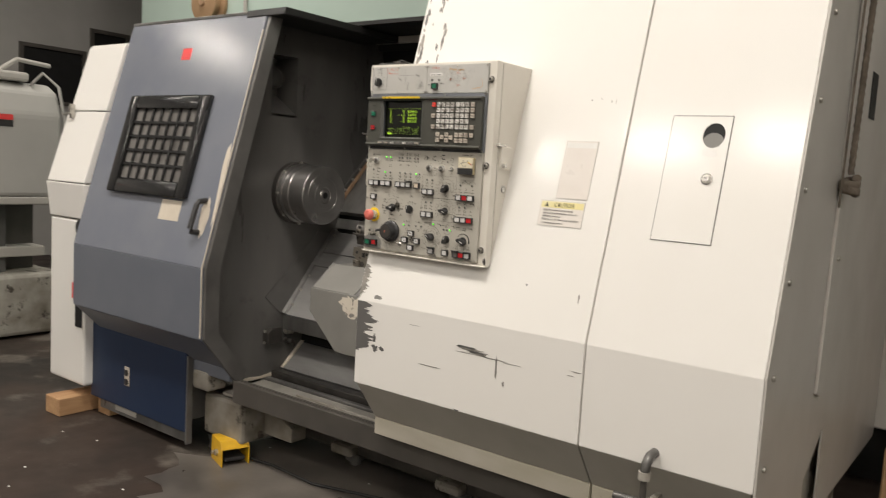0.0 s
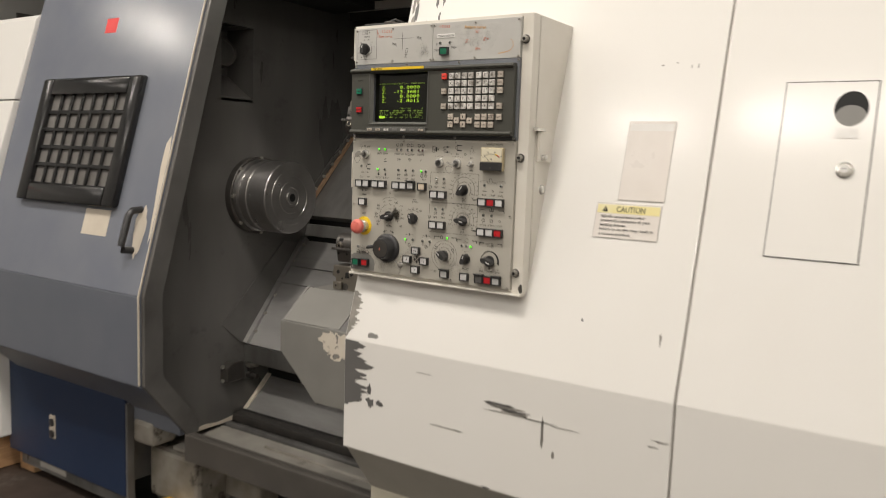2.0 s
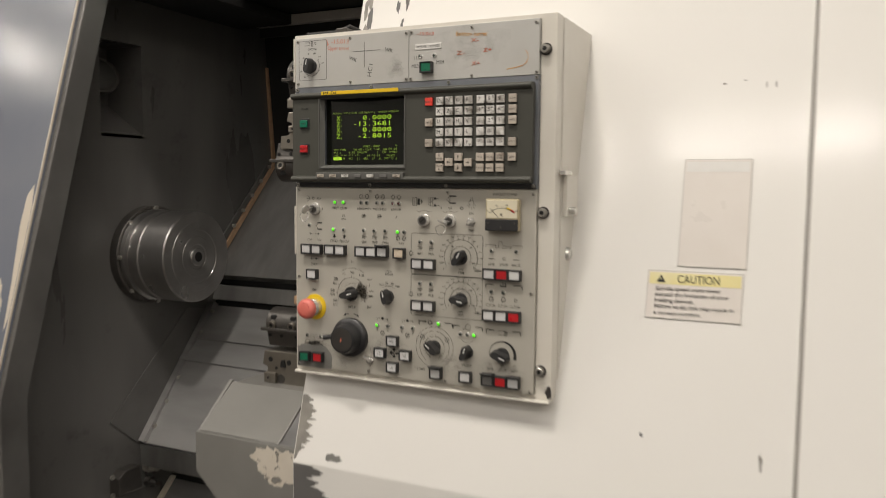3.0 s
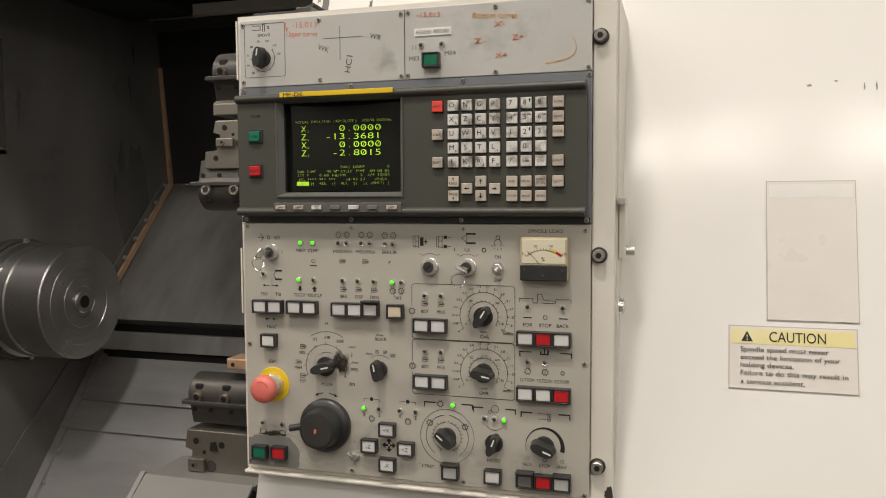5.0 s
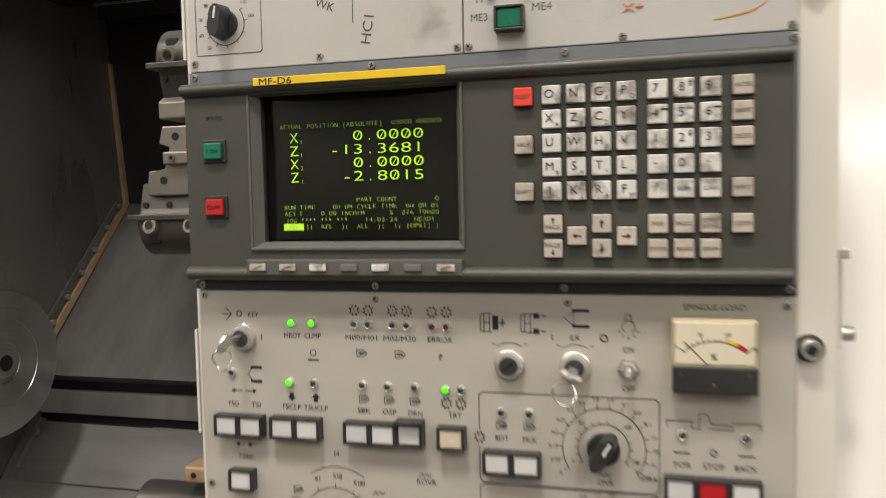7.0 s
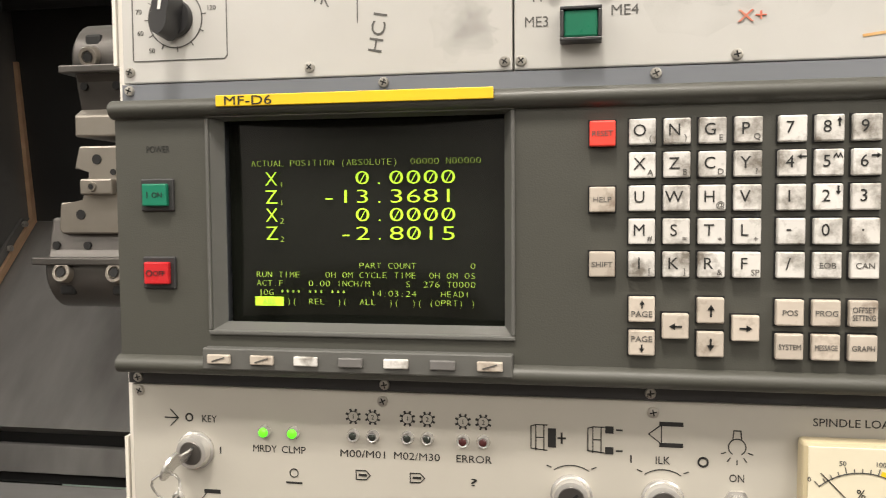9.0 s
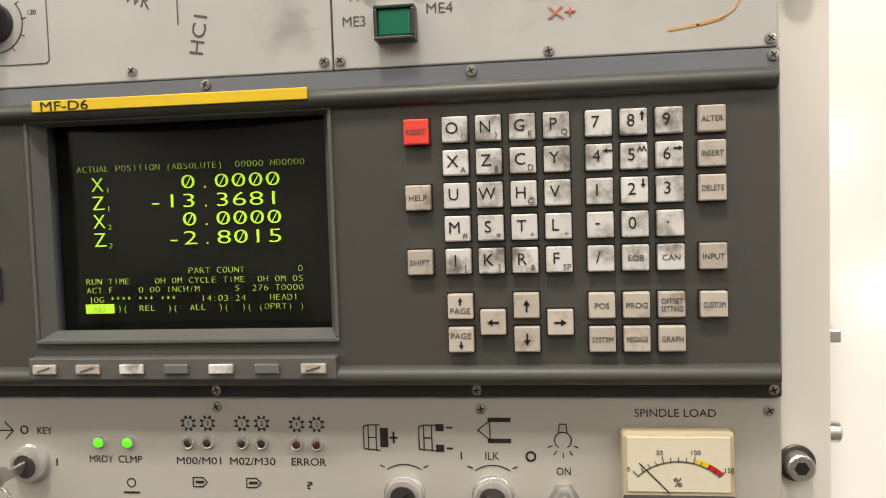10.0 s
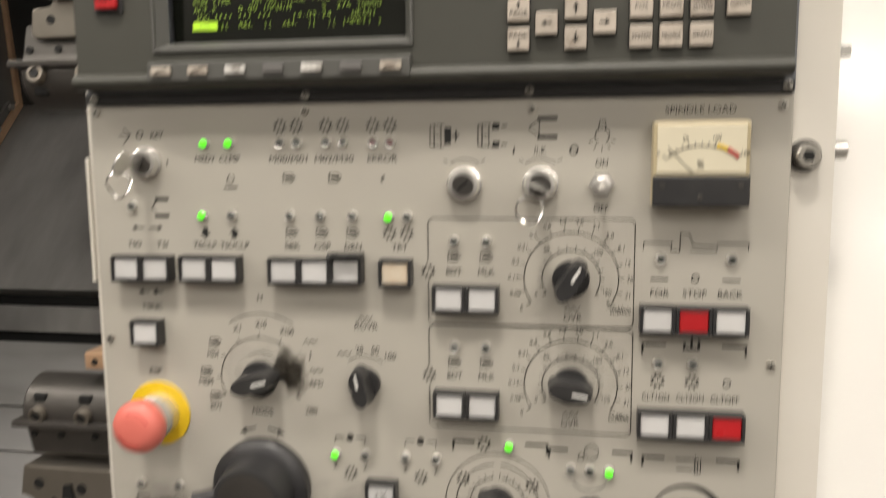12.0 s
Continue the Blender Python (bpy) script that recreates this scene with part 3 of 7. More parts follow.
part("face", skin([(0.4562, 1.4257), (0.5698, 1.4257), (0.5698, 1.6158), (0.4562, 1.6158)], cover_y, 0.0022), PINKPLATE, notice)
part("header_band", skin([(0.459, 1.594), (0.567, 1.594), (0.567, 1.612), (0.459, 1.612)], cover_y, 0.0026), LABEL, notice)
caution = thing("caution_plate", (0.486, 0.08, 1.332), "white caution plate with a faded yellow heading", "plate")
part("plate", skin([(0.405, 1.3325), (0.5675, 1.3325), (0.5675, 1.4165), (0.405, 1.4165)], cover_y, 0.0016), SIDE, caution)
part("face", skin([(0.4062, 1.3337), (0.5663, 1.3337), (0.5663, 1.4153), (0.4062, 1.4153)], cover_y, 0.0022), PINKPLATE, caution)
part("heading_band", skin([(0.4085, 1.3925), (0.564, 1.3925), (0.564, 1.413), (0.4085, 1.413)], cover_y, 0.0028), CAUTY, caution)
letters(["CAUTION", "Spindle speed must never", "exceed the limitation of your", "holding devices.", "Failure to do this may result in", "a serious accident.", "!"], -0.001)


def on_cover(w, x, z, size, ma, par, width=0.0, proud=0.0032):
    text("lettering", w, (x, cover_y(z) - proud, z), size, ma, par, width, 0, LEAN_C)


on_cover("CAUTION", 0.493, 1.4028, 0.02, INK, caution, 0.071)
part("warning_triangle", skin([(0.4215, 1.396), (0.4365, 1.396), (0.429, 1.4095)], cover_y, 0.0034), INK, caution)
on_cover("!", 0.429, 1.4012, 0.011, CAUTY, caution, 0.0, 0.0038)
for i, (w, wd) in enumerate((("Spindle speed must never", 0.111), ("exceed the limitation of your", 0.125), ("holding devices.", 0.0675), ("Failure to do this may result in", 0.134), ("a serious accident.", 0.081))):
    on_cover(w, 0.4205 + wd / 2, 1.3845 - i * 0.0103, 0.0098, INKGREY, caution, wd)

# wear on the white cover
for nm, cx, cz, w, h, sd, ma in (
        ("paint_chip", -0.2, 0.812, 0.02, 0.024, 3.3, PRIMER), ("paint_chip", -0.168, 0.815, 0.022, 0.016, 7.3, PRIMER), ("paint_chip", -0.205, 0.85, 0.012, 0.03, 9.3, PRIMER),
        ("paint_chip", -0.2, 1.005, 0.03, 0.012, 6.6, SHIELD),
        ("scratch", 0.215, 0.893, 0.075, 0.006, 1.9, PRIMER), ("scratch", 0.225, 0.888, 0.09, 0.007, 8.8, SCUFF), ("scratch", 0.26, 0.882, 0.08, 0.008, 2.9, PRIMER), ("scratch", 0.272, 0.877, 0.06, 0.007, 7.9, SCUFF), ("scratch", 0.24, 0.873, 0.13, 0.0025, 4.9, SCUFF), ("scratch", 0.4, 0.868, 0.06, 0.002, 4.2, SCUFF), ("scratch", -0.02, 0.93, 0.05, 0.0015, 4.6, SCUFF),
        ("scratch", 0.335, 0.872, 0.07, 0.003, 3.9, SCUFF), ("scratch", 0.343, 0.845, 0.006, 0.07, 6.9, SCUFF), ("scratch", 0.375, 0.795, 0.007, 0.014, 5.9, SCUFF),
        ("scratch", 0.06, 0.795, 0.08, 0.003, 2.1, SCUFF), ("scratch", 0.64, 0.89, 0.03, 0.004, 3.1, SCUFF), ("scratch", 0.62, 0.875, 0.02, 0.003, 4.1, SCUFF),
        ("scratch", 0.415, 1.133, 0.006, 0.006, 1.1, PRIMER), ("scratch", 0.61, 1.117, 0.005, 0.026, 2.6, SCUFF), ("scratch", 0.19, 0.663, 0.02, 0.006, 2.7, PRIMER),
        ("scratch", 0.55, 1.76, 0.004, 0.003, 2.75, SCUFF), ("scratch", 0.586, 1.75, 0.002, 0.01, 4.7, SCUFF), ("scratch", 0.602, 1.75, 0.002, 0.01, 5.7, SCUFF), ("scratch", 0.515, 1.755, 0.006, 0.003, 5.75, SCUFF)):
    part(nm, skin([(max(-0.2955, x), z) for x, z in ragged(cx, cz, w, h, sd, 44, 0.75)], cover_y, 0.0007), ma, sliding_cover)
def edge_patch(z0, z1, width, seed, proud=0.0008):
    """A patch along the cover's left edge, ragged on its inner side, in narrow strips."""
    bm = bmesh.new()
    last = None
    for i in range(121):
        k = i / 120
        z = z1 + (z0 - z1) * k
        w = width * (0.2 + math.sin(math.pi * min(1, 0.12 + 0.9 * k)) ** 0.6) * (0.8 + 0.5 * noise.noise((k * 5, seed, 0.3)) + 0.5 * noise.noise((k * 17, seed, 4.3)) + 0.3 * noise.noise((k * 45, seed, 7.3)))
        y = cover_y(z) - proud
        row = [bm.verts.new((x, y, z)) for x in (-0.2955, -0.2955 + max(0.003, w))]
        if last:
            bm.faces.new((last[0], last[1], row[1], row[0]))
        last = row
    return bm


part("ragged_patch", edge_patch(0.79, 0.982, 0.085, 2.0), PRIMER, sliding_cover, "bare dark primer patch")
part("ragged_patch", edge_patch(0.99, 1.12, 0.035, 6.0), SCUFF, sliding_cover, "ragged grey patch")
rng = random.Random(5)
for i in range(34):
    z = 1.9 + rng.random() * 0.45
    x = -0.285 + rng.random() ** 2 * 0.12
    part("paint_chip", skin(ragged(x, z, 0.006 + rng.random() * 0.014, 0.01 + rng.random() * 0.04, i * 1.7, 20, 0.8), cover_y, 0.0007), SCUFF if i % 3 else PRIMER, sliding_cover)

# drain elbow and valve by the end cover
drain = thing("drain_pipe", (0.92, -0.05, 0.4), "oily iron drain pipe with an elbow and a tee", "pipe")
part("elbow", tube([(0.912, -0.02, 0.705), (0.912, -0.055, 0.703), (0.91, -0.074, 0.685), (0.908, -0.076, 0.655)], 0.0145, 12), DARKSTEEL, drain, smooth=50)
part("collar", lathe([(0.018, -0.012), (0.018, 0.012)], 16, m=Matrix.Translation((0.908, -0.076, 0.65)) @ Matrix.Rotation(radians(90), 4, "X")), CAST, drain)
part("riser", tube([(0.908, -0.076, 0.65), (0.908, -0.076, 0.57)], 0.01, 10), BEAM, drain, smooth=50)
part("tee", tube([(0.82, -0.076, 0.565), (1.0, -0.076, 0.565)], 0.013, 10), DARKSTEEL, drain, smooth=50)
part("cap", tube([(1.0, -0.076, 0.565), (1.03, -0.076, 0.565)], 0.016, 10), FILLER, drain, "cream plastic cap", smooth=50)
part("bracket", box(0.9, 0.916, -0.07, 0.07, 0.545, 0.556), CAST, drain)

# ---- bed, pan and beam ----
bed = thing("lathe_bed", (0, 0.8, 0.0), "slanted dark steel bed with way covers", "machine bed")
XA, XB = -1.365, 1.15
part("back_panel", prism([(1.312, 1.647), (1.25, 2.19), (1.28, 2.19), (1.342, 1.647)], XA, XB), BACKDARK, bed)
# unseen sheet, added to hold the top of the interior dark
part("shade_roof_sheet", box(XA, XB, 0.8, 1.39, 2.205, 2.225), BACKDARK, bed, "dark roof sheet added to shade the bed")
part("upper_way_cover", prism([(1.312, 1.645), (1.342, 1.645), (0.965, 1.208), (0.93, 1.23)], XA, XB), DARKSTEEL, bed)
# the way gaps are solid black strips in place of their shade
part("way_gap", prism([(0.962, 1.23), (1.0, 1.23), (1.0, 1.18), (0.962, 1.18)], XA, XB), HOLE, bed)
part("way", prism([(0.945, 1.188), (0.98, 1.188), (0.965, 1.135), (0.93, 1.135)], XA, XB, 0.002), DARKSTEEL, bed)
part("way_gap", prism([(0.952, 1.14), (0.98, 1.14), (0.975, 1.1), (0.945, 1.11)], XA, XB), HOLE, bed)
part("lower_way_cover", prism([(0.927, 1.114), (0.96, 1.095), (0.848, 0.985), (0.815, 1.009)], XA, XB, 0.002), STEEL, bed)
part("lower_way_cover", prism([(0.828, 1.009), (0.858, 0.986), (0.78, 0.92), (0.75, 0.941)], XA, XB, 0.002), STEEL, bed)
part("lower_way_cover", prism([(0.764, 0.945), (0.794, 0.92), (0.6, 0.67), (0.572, 0.69)], XA, -0.25, 0.002), STEEL, bed)
part("lower_way_cover", prism([(0.566, 0.688), (0.6, 0.668), (0.6, 0.6), (0.57, 0.61)], XA, -0.25, 0.002), DARKSTEEL, bed)
part("chip_pan", prism([(0.71, 0.52), (0.72, 0.49), (0.58, 0.38), (0.565, 0.403)], XA, XB, 0.002), STEEL, bed, "worn steel chip pan")
# black sheet stands for the shade in the cavity behind the pan
part("pan_shade_sheet", prism([(0.71, 0.5), (0.71, 0.84), (0.73, 0.84), (0.73, 0.5)], XA, XB), HOLE, bed)
part("pan_edge", prism([(0.7, 0.53), (0.712, 0.53), (0.575, 0.4), (0.563, 0.405)], XA, XA + 0.02), FILLER, bed)
part("guide_rail", box(XA, XB, 0.5, 0.555, 0.36, 0.4, 0.006), TOOL, bed)
part("guide_rail", box(XA, XB, 0.46, 0.492, 0.33, 0.37, 0.006), DARKSTEEL, bed)
part("ledge", prism([(0.2, 0.34), (0.455, 0.356), (0.455, 0.33), (0.2, 0.328)], XA, XB), TRAY, bed, "chipped pale oily tray")
part("trough", box(-1.24, XB, 0.185, 0.199, 0.326, 0.345), DARKSTEEL, bed)
part("front_step", box(-1.05, -0.32, 0.385, 0.395, 0.34, 0.362, 0.004), CAST, bed)
for x in (-0.62, -0.5, -0.33):
    part("lug", box(x - 0.02, x + 0.02, 0.24, 0.269, 0.335, 0.375, 0.005), CAST, bed)
beam = thing("front_beam", (0, 0.09, 0.35), "brown grey steel beam along the front of the bed", "beam")
part("beam", box(-1.24, 1.15, 0.155, 0.18, 0.325, 0.432, 0.005), BEAM, beam)
part("flange", box(-1.24, 1.15, 0.1805, 0.195, 0.42, 0.432), BEAM, beam)
base = thing("cast_machine_bed_base", (-0.4, 0.6, 0.0), "dirty cream cast machine base on levelling feet", "machine base")
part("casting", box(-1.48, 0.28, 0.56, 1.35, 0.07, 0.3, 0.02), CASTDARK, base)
part("end_casting", box(-1.52, -1.22, 0.2, 0.55, 0.1, 0.31, 0.02), CAST, base)
part("bracket", prism([(-1.22, 0.13), (-1.22, 0.3), (-1.13, 0.26), (-1.02, 0.2), (-1.02, 0.13)], 0.34, 0.44, 0.008, axis="y"), CAST, base)
for x in (-1.4, -0.85, -0.2, 0.2):
    part("foot", lathe([(0.05, -0.07), (0.05, -0.03), (0.03, -0.03), (0.03, 0.0)], 14, m=Matrix.Translation((x, 0.62, 0.0)) @ Matrix.Rotation(radians(-90), 4, "X")), DARKSTEEL, base, smooth=40)
    part("foot_block", box(x - 0.07, x + 0.07, 0.5, 0.6, 0.075, 0.13, 0.02), CAST, base)
part("valve_body", box(-1.53, -1.4, 0.13, 0.25, 0.34, 0.44, 0.02), CAST, base)

# ---- headstock wall ----
WX = -1.37
head_wall = thing("headstock_wall", (WX, 0.7, 0.37), "oily dark grey headstock wall inside the enclosure", "machine wall")


def wall_front(z):
    return door_y(max(z, 0.984)) + 0.05


def wall_piece(y0, y1, z0, z1):
    f = [(y0 if y0 is not None else wall_front(z0), z0), (y1, z0), (y1, z1), (y0 if y0 is not None else wall_front(z1), z1)]
    return prism(f, WX - 0.03, WX)


for f in ((None, 1.39, 0.984, 1.73), (None, 0.443, 1.73, 2.02), (0.613, 1.39, 1.73, 2.02), (None, 1.39, 2.02, 2.19)):
    part("wall_sheet", wall_piece(*f), INNER, head_wall)
part("wall_sheet", prism([(0.02, 0.984), (1.39, 0.984), (1.39, 0.37), (0.24, 0.37), (0.02, 0.62)], WX - 0.03, WX), INNER, head_wall)
part("recess_back", box(WX - 0.17, WX - 0.16, 0.44, 0.62, 1.7, 2.04), INNER, head_wall)
part("recess_floor", prism([(WX - 0.16, 1.83), (WX, 1.725), (WX, 1.715), (WX - 0.17, 1.8)], 0.443, 0.613, axis="y"), INNER, head_wall)
part("recess_top", box(WX - 0.16, WX - 0.03, 0.443, 0.613, 2.02, 2.03), INNER, head_wall)
part("recess_side", box(WX - 0.16, WX - 0.03, 0.435, 0.443, 1.72, 2.03), INNER, head_wall)
part("recess_side", box(WX - 0.16, WX - 0.03, 0.613, 0.621, 1.72, 2.03), INNER, head_wall)
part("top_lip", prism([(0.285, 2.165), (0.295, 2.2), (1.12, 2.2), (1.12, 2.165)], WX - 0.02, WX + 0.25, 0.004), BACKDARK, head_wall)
part("paint_edge", prism([(0.29, 0.365), (0.29, 0.378), (0.36, 0.384), (0.43, 0.377), (0.515, 0.386), (0.515, 0.366)], WX + 0.0005, WX + 0.003), FILLER, head_wall, "chipped pale paint line")
part("side_plate", prism([(0.448, 0.79), (0.56, 0.69), (0.93, 1.1), (0.8, 1.12)], WX + 0.0005, WX + 0.004), DARKSTEEL, head_wall)
part("clamp_strip", prism([(0.558, 0.7), (0.585, 0.69), (0.935, 1.118), (0.91, 1.13)], WX + 0.005, WX + 0.03), STEEL, head_wall)
part("wiper_strip", prism([(1.296, 1.65), (1.311, 1.65), (1.272, 2.04), (1.259, 2.04)], WX + 0.001, WX + 0.012), BRASS, head_wall, "tan wiper strip")
part("wiper_strip", prism([(1.296, 1.656), (1.311, 1.647), (0.975, 1.288), (0.958, 1.298)], WX + 0.001, WX + 0.014), BRASS, head_wall, "tan wiper strip")
part("strip_clamp", prism([(1.265, 1.655), (1.29, 1.655), (0.955, 1.3), (0.925, 1.305)], WX + 0.001, WX + 0.009), DARKSTEEL, head_wall)
small_bolt = mesh(lathe([(0.004, -0.008), (0.0075, -0.007), (0.0075, 0.001)], 10, m=Matrix.Rotation(radians(90), 4, "Z")), SCREW, smooth=40)
for k in range(6):
    put("bolt", small_bolt, head_wall, Matrix.Translation((WX + 0.032, 0.605 + k * 0.058, 0.742 + k * 0.071)))
    put("bolt", small_bolt, head_wall, Matrix.Translation((WX + 0.011, 0.99 + k * 0.055, 1.35 + k * 0.058)))
part("limit_block", prism([(0.44, 0.55), (0.44, 0.61), (0.47, 0.63), (0.53, 0.63), (0.54, 0.55)], WX + 0.0005, WX + 0.045, 0.004), TOOL, head_wall)
for y, z in ((0.455, 0.62), (0.455, 0.56)):
    put("bolt", small_bolt, head_wall, Matrix.Translation((WX + 0.03, y - 0.03, z)))
for z, r in ((0.545, 0.018), (0.6, 0.022), (0.64, 0.016)):
    part("hose_fitting", lathe([(r * 0.6, -0.05), (r * 0.6, -0.02), (r, -0.02), (r, 0.0)], 12, m=Matrix.Translation((WX, 0.6, z)) @ Matrix.Rotation(radians(90), 4, "Z")), CAST if r > 0.02 else TOOL, head_wall, smooth=40)
work_lamp = thing("work_lamp", (WX - 0.1, 0.52, 1.9), "round dusty work lamp in a wall recess", "work lamp")
lm = Matrix.Translation((WX - 0.085, 0.505, 1.905)) @ Matrix.Rotation(radians(70), 4, "Z") @ Matrix.Rotation(radians(-20), 4, "X")
part("shell", lathe([(0.055, -0.03), (0.062, -0.03), (0.062, -0.012), (0.05, 0.02), (0.025, 0.05)], 26, m=lm), TOOL, work_lamp, smooth=40)
part("lens", lathe([(0.03, -0.038), (0.048, -0.034), (0.055, -0.029), (0.055, -0.026)], 26, m=lm), LAMPGLASS, work_lamp, "cloudy glass lens", smooth=60)
part("stem", tube([(WX - 0.12, 0.54, 1.89), (WX - 0.16, 0.56, 1.86)], 0.014), TOOL, work_lamp)

back_roof = thing("back_cowl", (0, 1.2, 2.1), "pale grey top rail over the dark back of the enclosure", "machine cover")
part("rail", box(WX + 0.08, 1.19, 1.1, 1.13, 2.165, 2.2, 0.003), SIDE, back_roof)
# unseen cover behind the rail, added to keep light off the back
part("shade_cowl_sheet", box(WX - 0.02, 1.19, 1.131, 1.8, 2.19, 2.2), DARKSTEEL, back_roof)
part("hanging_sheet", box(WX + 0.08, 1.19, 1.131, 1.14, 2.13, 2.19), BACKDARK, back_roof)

# ---- spindle chuck ----
chuck = thing("spindle_chuck", (WX, 0.65, 1.322), "turned steel spindle chuck with a stepped bare face", "chuck")
CY, CZ = 0.627, 1.328
CM = Matrix.Translation((WX, CY, CZ)) @ Matrix.Rotation(radians(90), 4, "Z")
part("spindle_ring", lathe([(0.16, -0.034), (0.163, -0.031), (0.163, 0.0)], 64, m=CM), TOOL, chuck, "dark flange ring", smooth=30)
part("body", lathe([(0.146, -0.214), (0.149, -0.211), (0.149, -0.118), (0.145, -0.115), (0.145, -0.106), (0.149, -0.103), (0.149, -0.076), (0.142, -0.073), (0.142, -0.055), (0.153, -0.052), (0.153, -0.034)], 72, m=CM), TURNED, chuck, smooth=30)
part("face", lathe([(0.04, -0.2148), (0.042, -0.2165), (0.066, -0.2165), (0.067, -0.2155), (0.088, -0.2155), (0.089, -0.217), (0.112, -0.217), (0.113, -0.216), (0.146, -0.216), (0.146, -0.2142)], 72, m=CM), TURNED, chuck, "faced steel rings", smooth=25)
part("draw_nut", lathe([(0.019, -0.221), (0.027, -0.221), (0.029, -0.2195), (0.029, -0.2145)], 32, m=CM), TURNED, chuck, smooth=30)
part("bore", lathe([(0.0165, -0.2218), (0.0165, -0.2205)], 24, m=CM), HOLE, chuck)
for k in range(8):
    a = 2 * math.pi * k / 8
    put("bolt", small_bolt, chuck, Matrix.Translation((WX + 0.036, CY + 0.157 * math.cos(a), CZ + 0.157 * math.sin(a))))

# ---- turrets with tool holders, behind the cover's edge ----
def cap_screw(t, x, y, z, r=0.0105, tilt=15):
    m = Matrix.Translation((x, y, z)) @ Matrix.Rotation(radians(tilt), 4, "X")
    c = part("cap_screw", lathe([(r * 0.55, -0.004), (r * 0.62, -0.008), (r * 0.92, -0.008), (r, -0.0065), (r, 0.012)], 20, m=m), TOOLLIGHT, t, "bright socket head screw", smooth=35)
    part("socket", lathe([(r * 0.5, -0.0083), (r * 0.5, -0.0078)], 6, m=m), HOLE, c)


def boring_holder(x, y, z, up, label):
    """A split bar holder: round barrel on one side of a ledge plate, bevelled foot on the other."""
    t = thing("tool_holder", (x, y, z), label, "tool holder", "turret tools")
    part("ledge", box(x - 0.006, x + 0.3, y - 0.01, y + 0.09, z - 0.004, z + 0.004, 0.0015), TOOL, t)
    part("barrel", lathe([(0.02, -0.0), (0.034, 0.002), (0.04, 0.008), (0.04, 0.3)], 32, m=Matrix.Translation((x, y + 0.036, z + up * 0.012)) @ Matrix.Rotation(radians(-90), 4, "Z")), TOOL, t, "dark round barrel", smooth=35)
    part("foot", prism([(y + 0.002, z - up * 0.0042), (y + 0.085, z - up * 0.0042), (y + 0.085, z - up * 0.045), (y + 0.012, z - up * 0.045)], x + 0.004, x + 0.3, 0.003), TOOL, t)
    for dx in (0.028, 0.088):
        cap_screw(t, x + dx, y - 0.003, z + up * 0.0125, 0.0105, 12 * up)
        part("counterbore", prism(rect(x + dx - 0.009, x + dx + 0.009, z + up * 0.014 - 0.001, z + up * 0.014 + up * 0.022), y - 0.0015, y + 0.01, 0.003, axis="y"), HOLE, t)
    for dx in (0.014, 0.05, 0.095):
        part("screw_hole", lathe([(0.0042, -0.001), (0.0042, 0.004)], 10, m=Matrix.Translation((x + dx, y + 0.0035, z - up * 0.016))), HOLE, t)
    return t


def tool_block(x, y, z, k, label):
    """A stepped ground block with a clamped insert; k scales its height."""
    t = thing("tool_holder", (x, y, z), label, "tool holder", "turret tools")
    o = [(0.004, 0.0), (0.0, 0.008), (0.003, 0.052), (0.03, 0.053), (0.034, 0.09), (0.04, 0.104), (0.02, 0.107), (0.026, 0.144), (0.3, 0.144), (0.3, 0.0)]
    part("block", prism([(x + a, z + b * k) for a, b in o], y, y + 0.06, 0.002, axis="y"), TOOLLIGHT, t)
    c = part("clamp", box(x + 0.032, x + 0.068, y - 0.01, y - 0.0005, z + 0.064 * k, z + 0.09 * k, 0.002), TOOLLIGHT, t)
    cap_screw(c, x + 0.046, y - 0.004, z + 0.077 * k, 0.0065 * k ** 0.5, 0)
    part("relief", lathe([(0.012 * k, -0.0008), (0.012 * k, 0.003)], 18, m=Matrix.Translation((x + 0.078, y, z + 0.074 * k))), TOOL, t, smooth=40)
    part("insert", prism([(x + 0.078, z + 0.105 * k), (x + 0.094, z + 0.105 * k), (x + 0.09, z + 0.124 * k), (x + 0.08, z + 0.122 * k)], y - 0.003, y + 0.002, axis="y"), HOLE, t, "dark carbide insert")
    for dx, dz in ((0.026, 0.032), (0.084, 0.028), (0.046, 0.122), (0.103, 0.118), (0.064, 0.101)):
        r = 0.0065 if dz != 0.101 else 0.004
        part("screw_hole", lathe([(r * k ** 0.5, -0.0008), (r * k ** 0.5, 0.004)], 14, m=Matrix.Translation((x + dx, y, z + dz * k))), HOLE, t)
    return t


boring_holder(-0.512, 0.25, 1.82, 1, "dark round boring bar holder on the upper turret")
t = thing("tool_wedge", (-0.505, 0.25, 1.75), "plain ground steel wedge bar on the turret", "tool holder")
part("bar", prism([(0.25, 1.752), (0.25, 1.774), (0.262, 1.782), (0.32, 1.782), (0.32, 1.752)], -0.508, -0.2, 0.002), TOOLLIGHT, t)
tool_block(-0.53, 0.25, 1.652, 0.63, "ground steel turning tool block with an insert clamp")
boring_holder(-0.55, 0.25, 1.624, -1, "dark round boring bar holder below the tool block")
t = thing("tool_wedge", (-0.49, 0.25, 1.27), "rusty brown clamp wedge on the lower turret", "tool holder")
part("bar", box(-0.492, -0.22, 0.25, 0.3, 1.268, 1.29, 0.003), BRASS, t)
part("hole", lathe([(0.004, -0.001), (0.004, 0.004)], 12, m=Matrix.Translation((-0.478, 0.25, 1.278))), HOLE, t)
boring_holder(-0.582, 0.25, 1.2, 1, "dark round boring bar holder on the lower turret")
tool_block(-0.61, 0.25, 1.0, 1.0, "stepped steel tool block low on the lower turret")
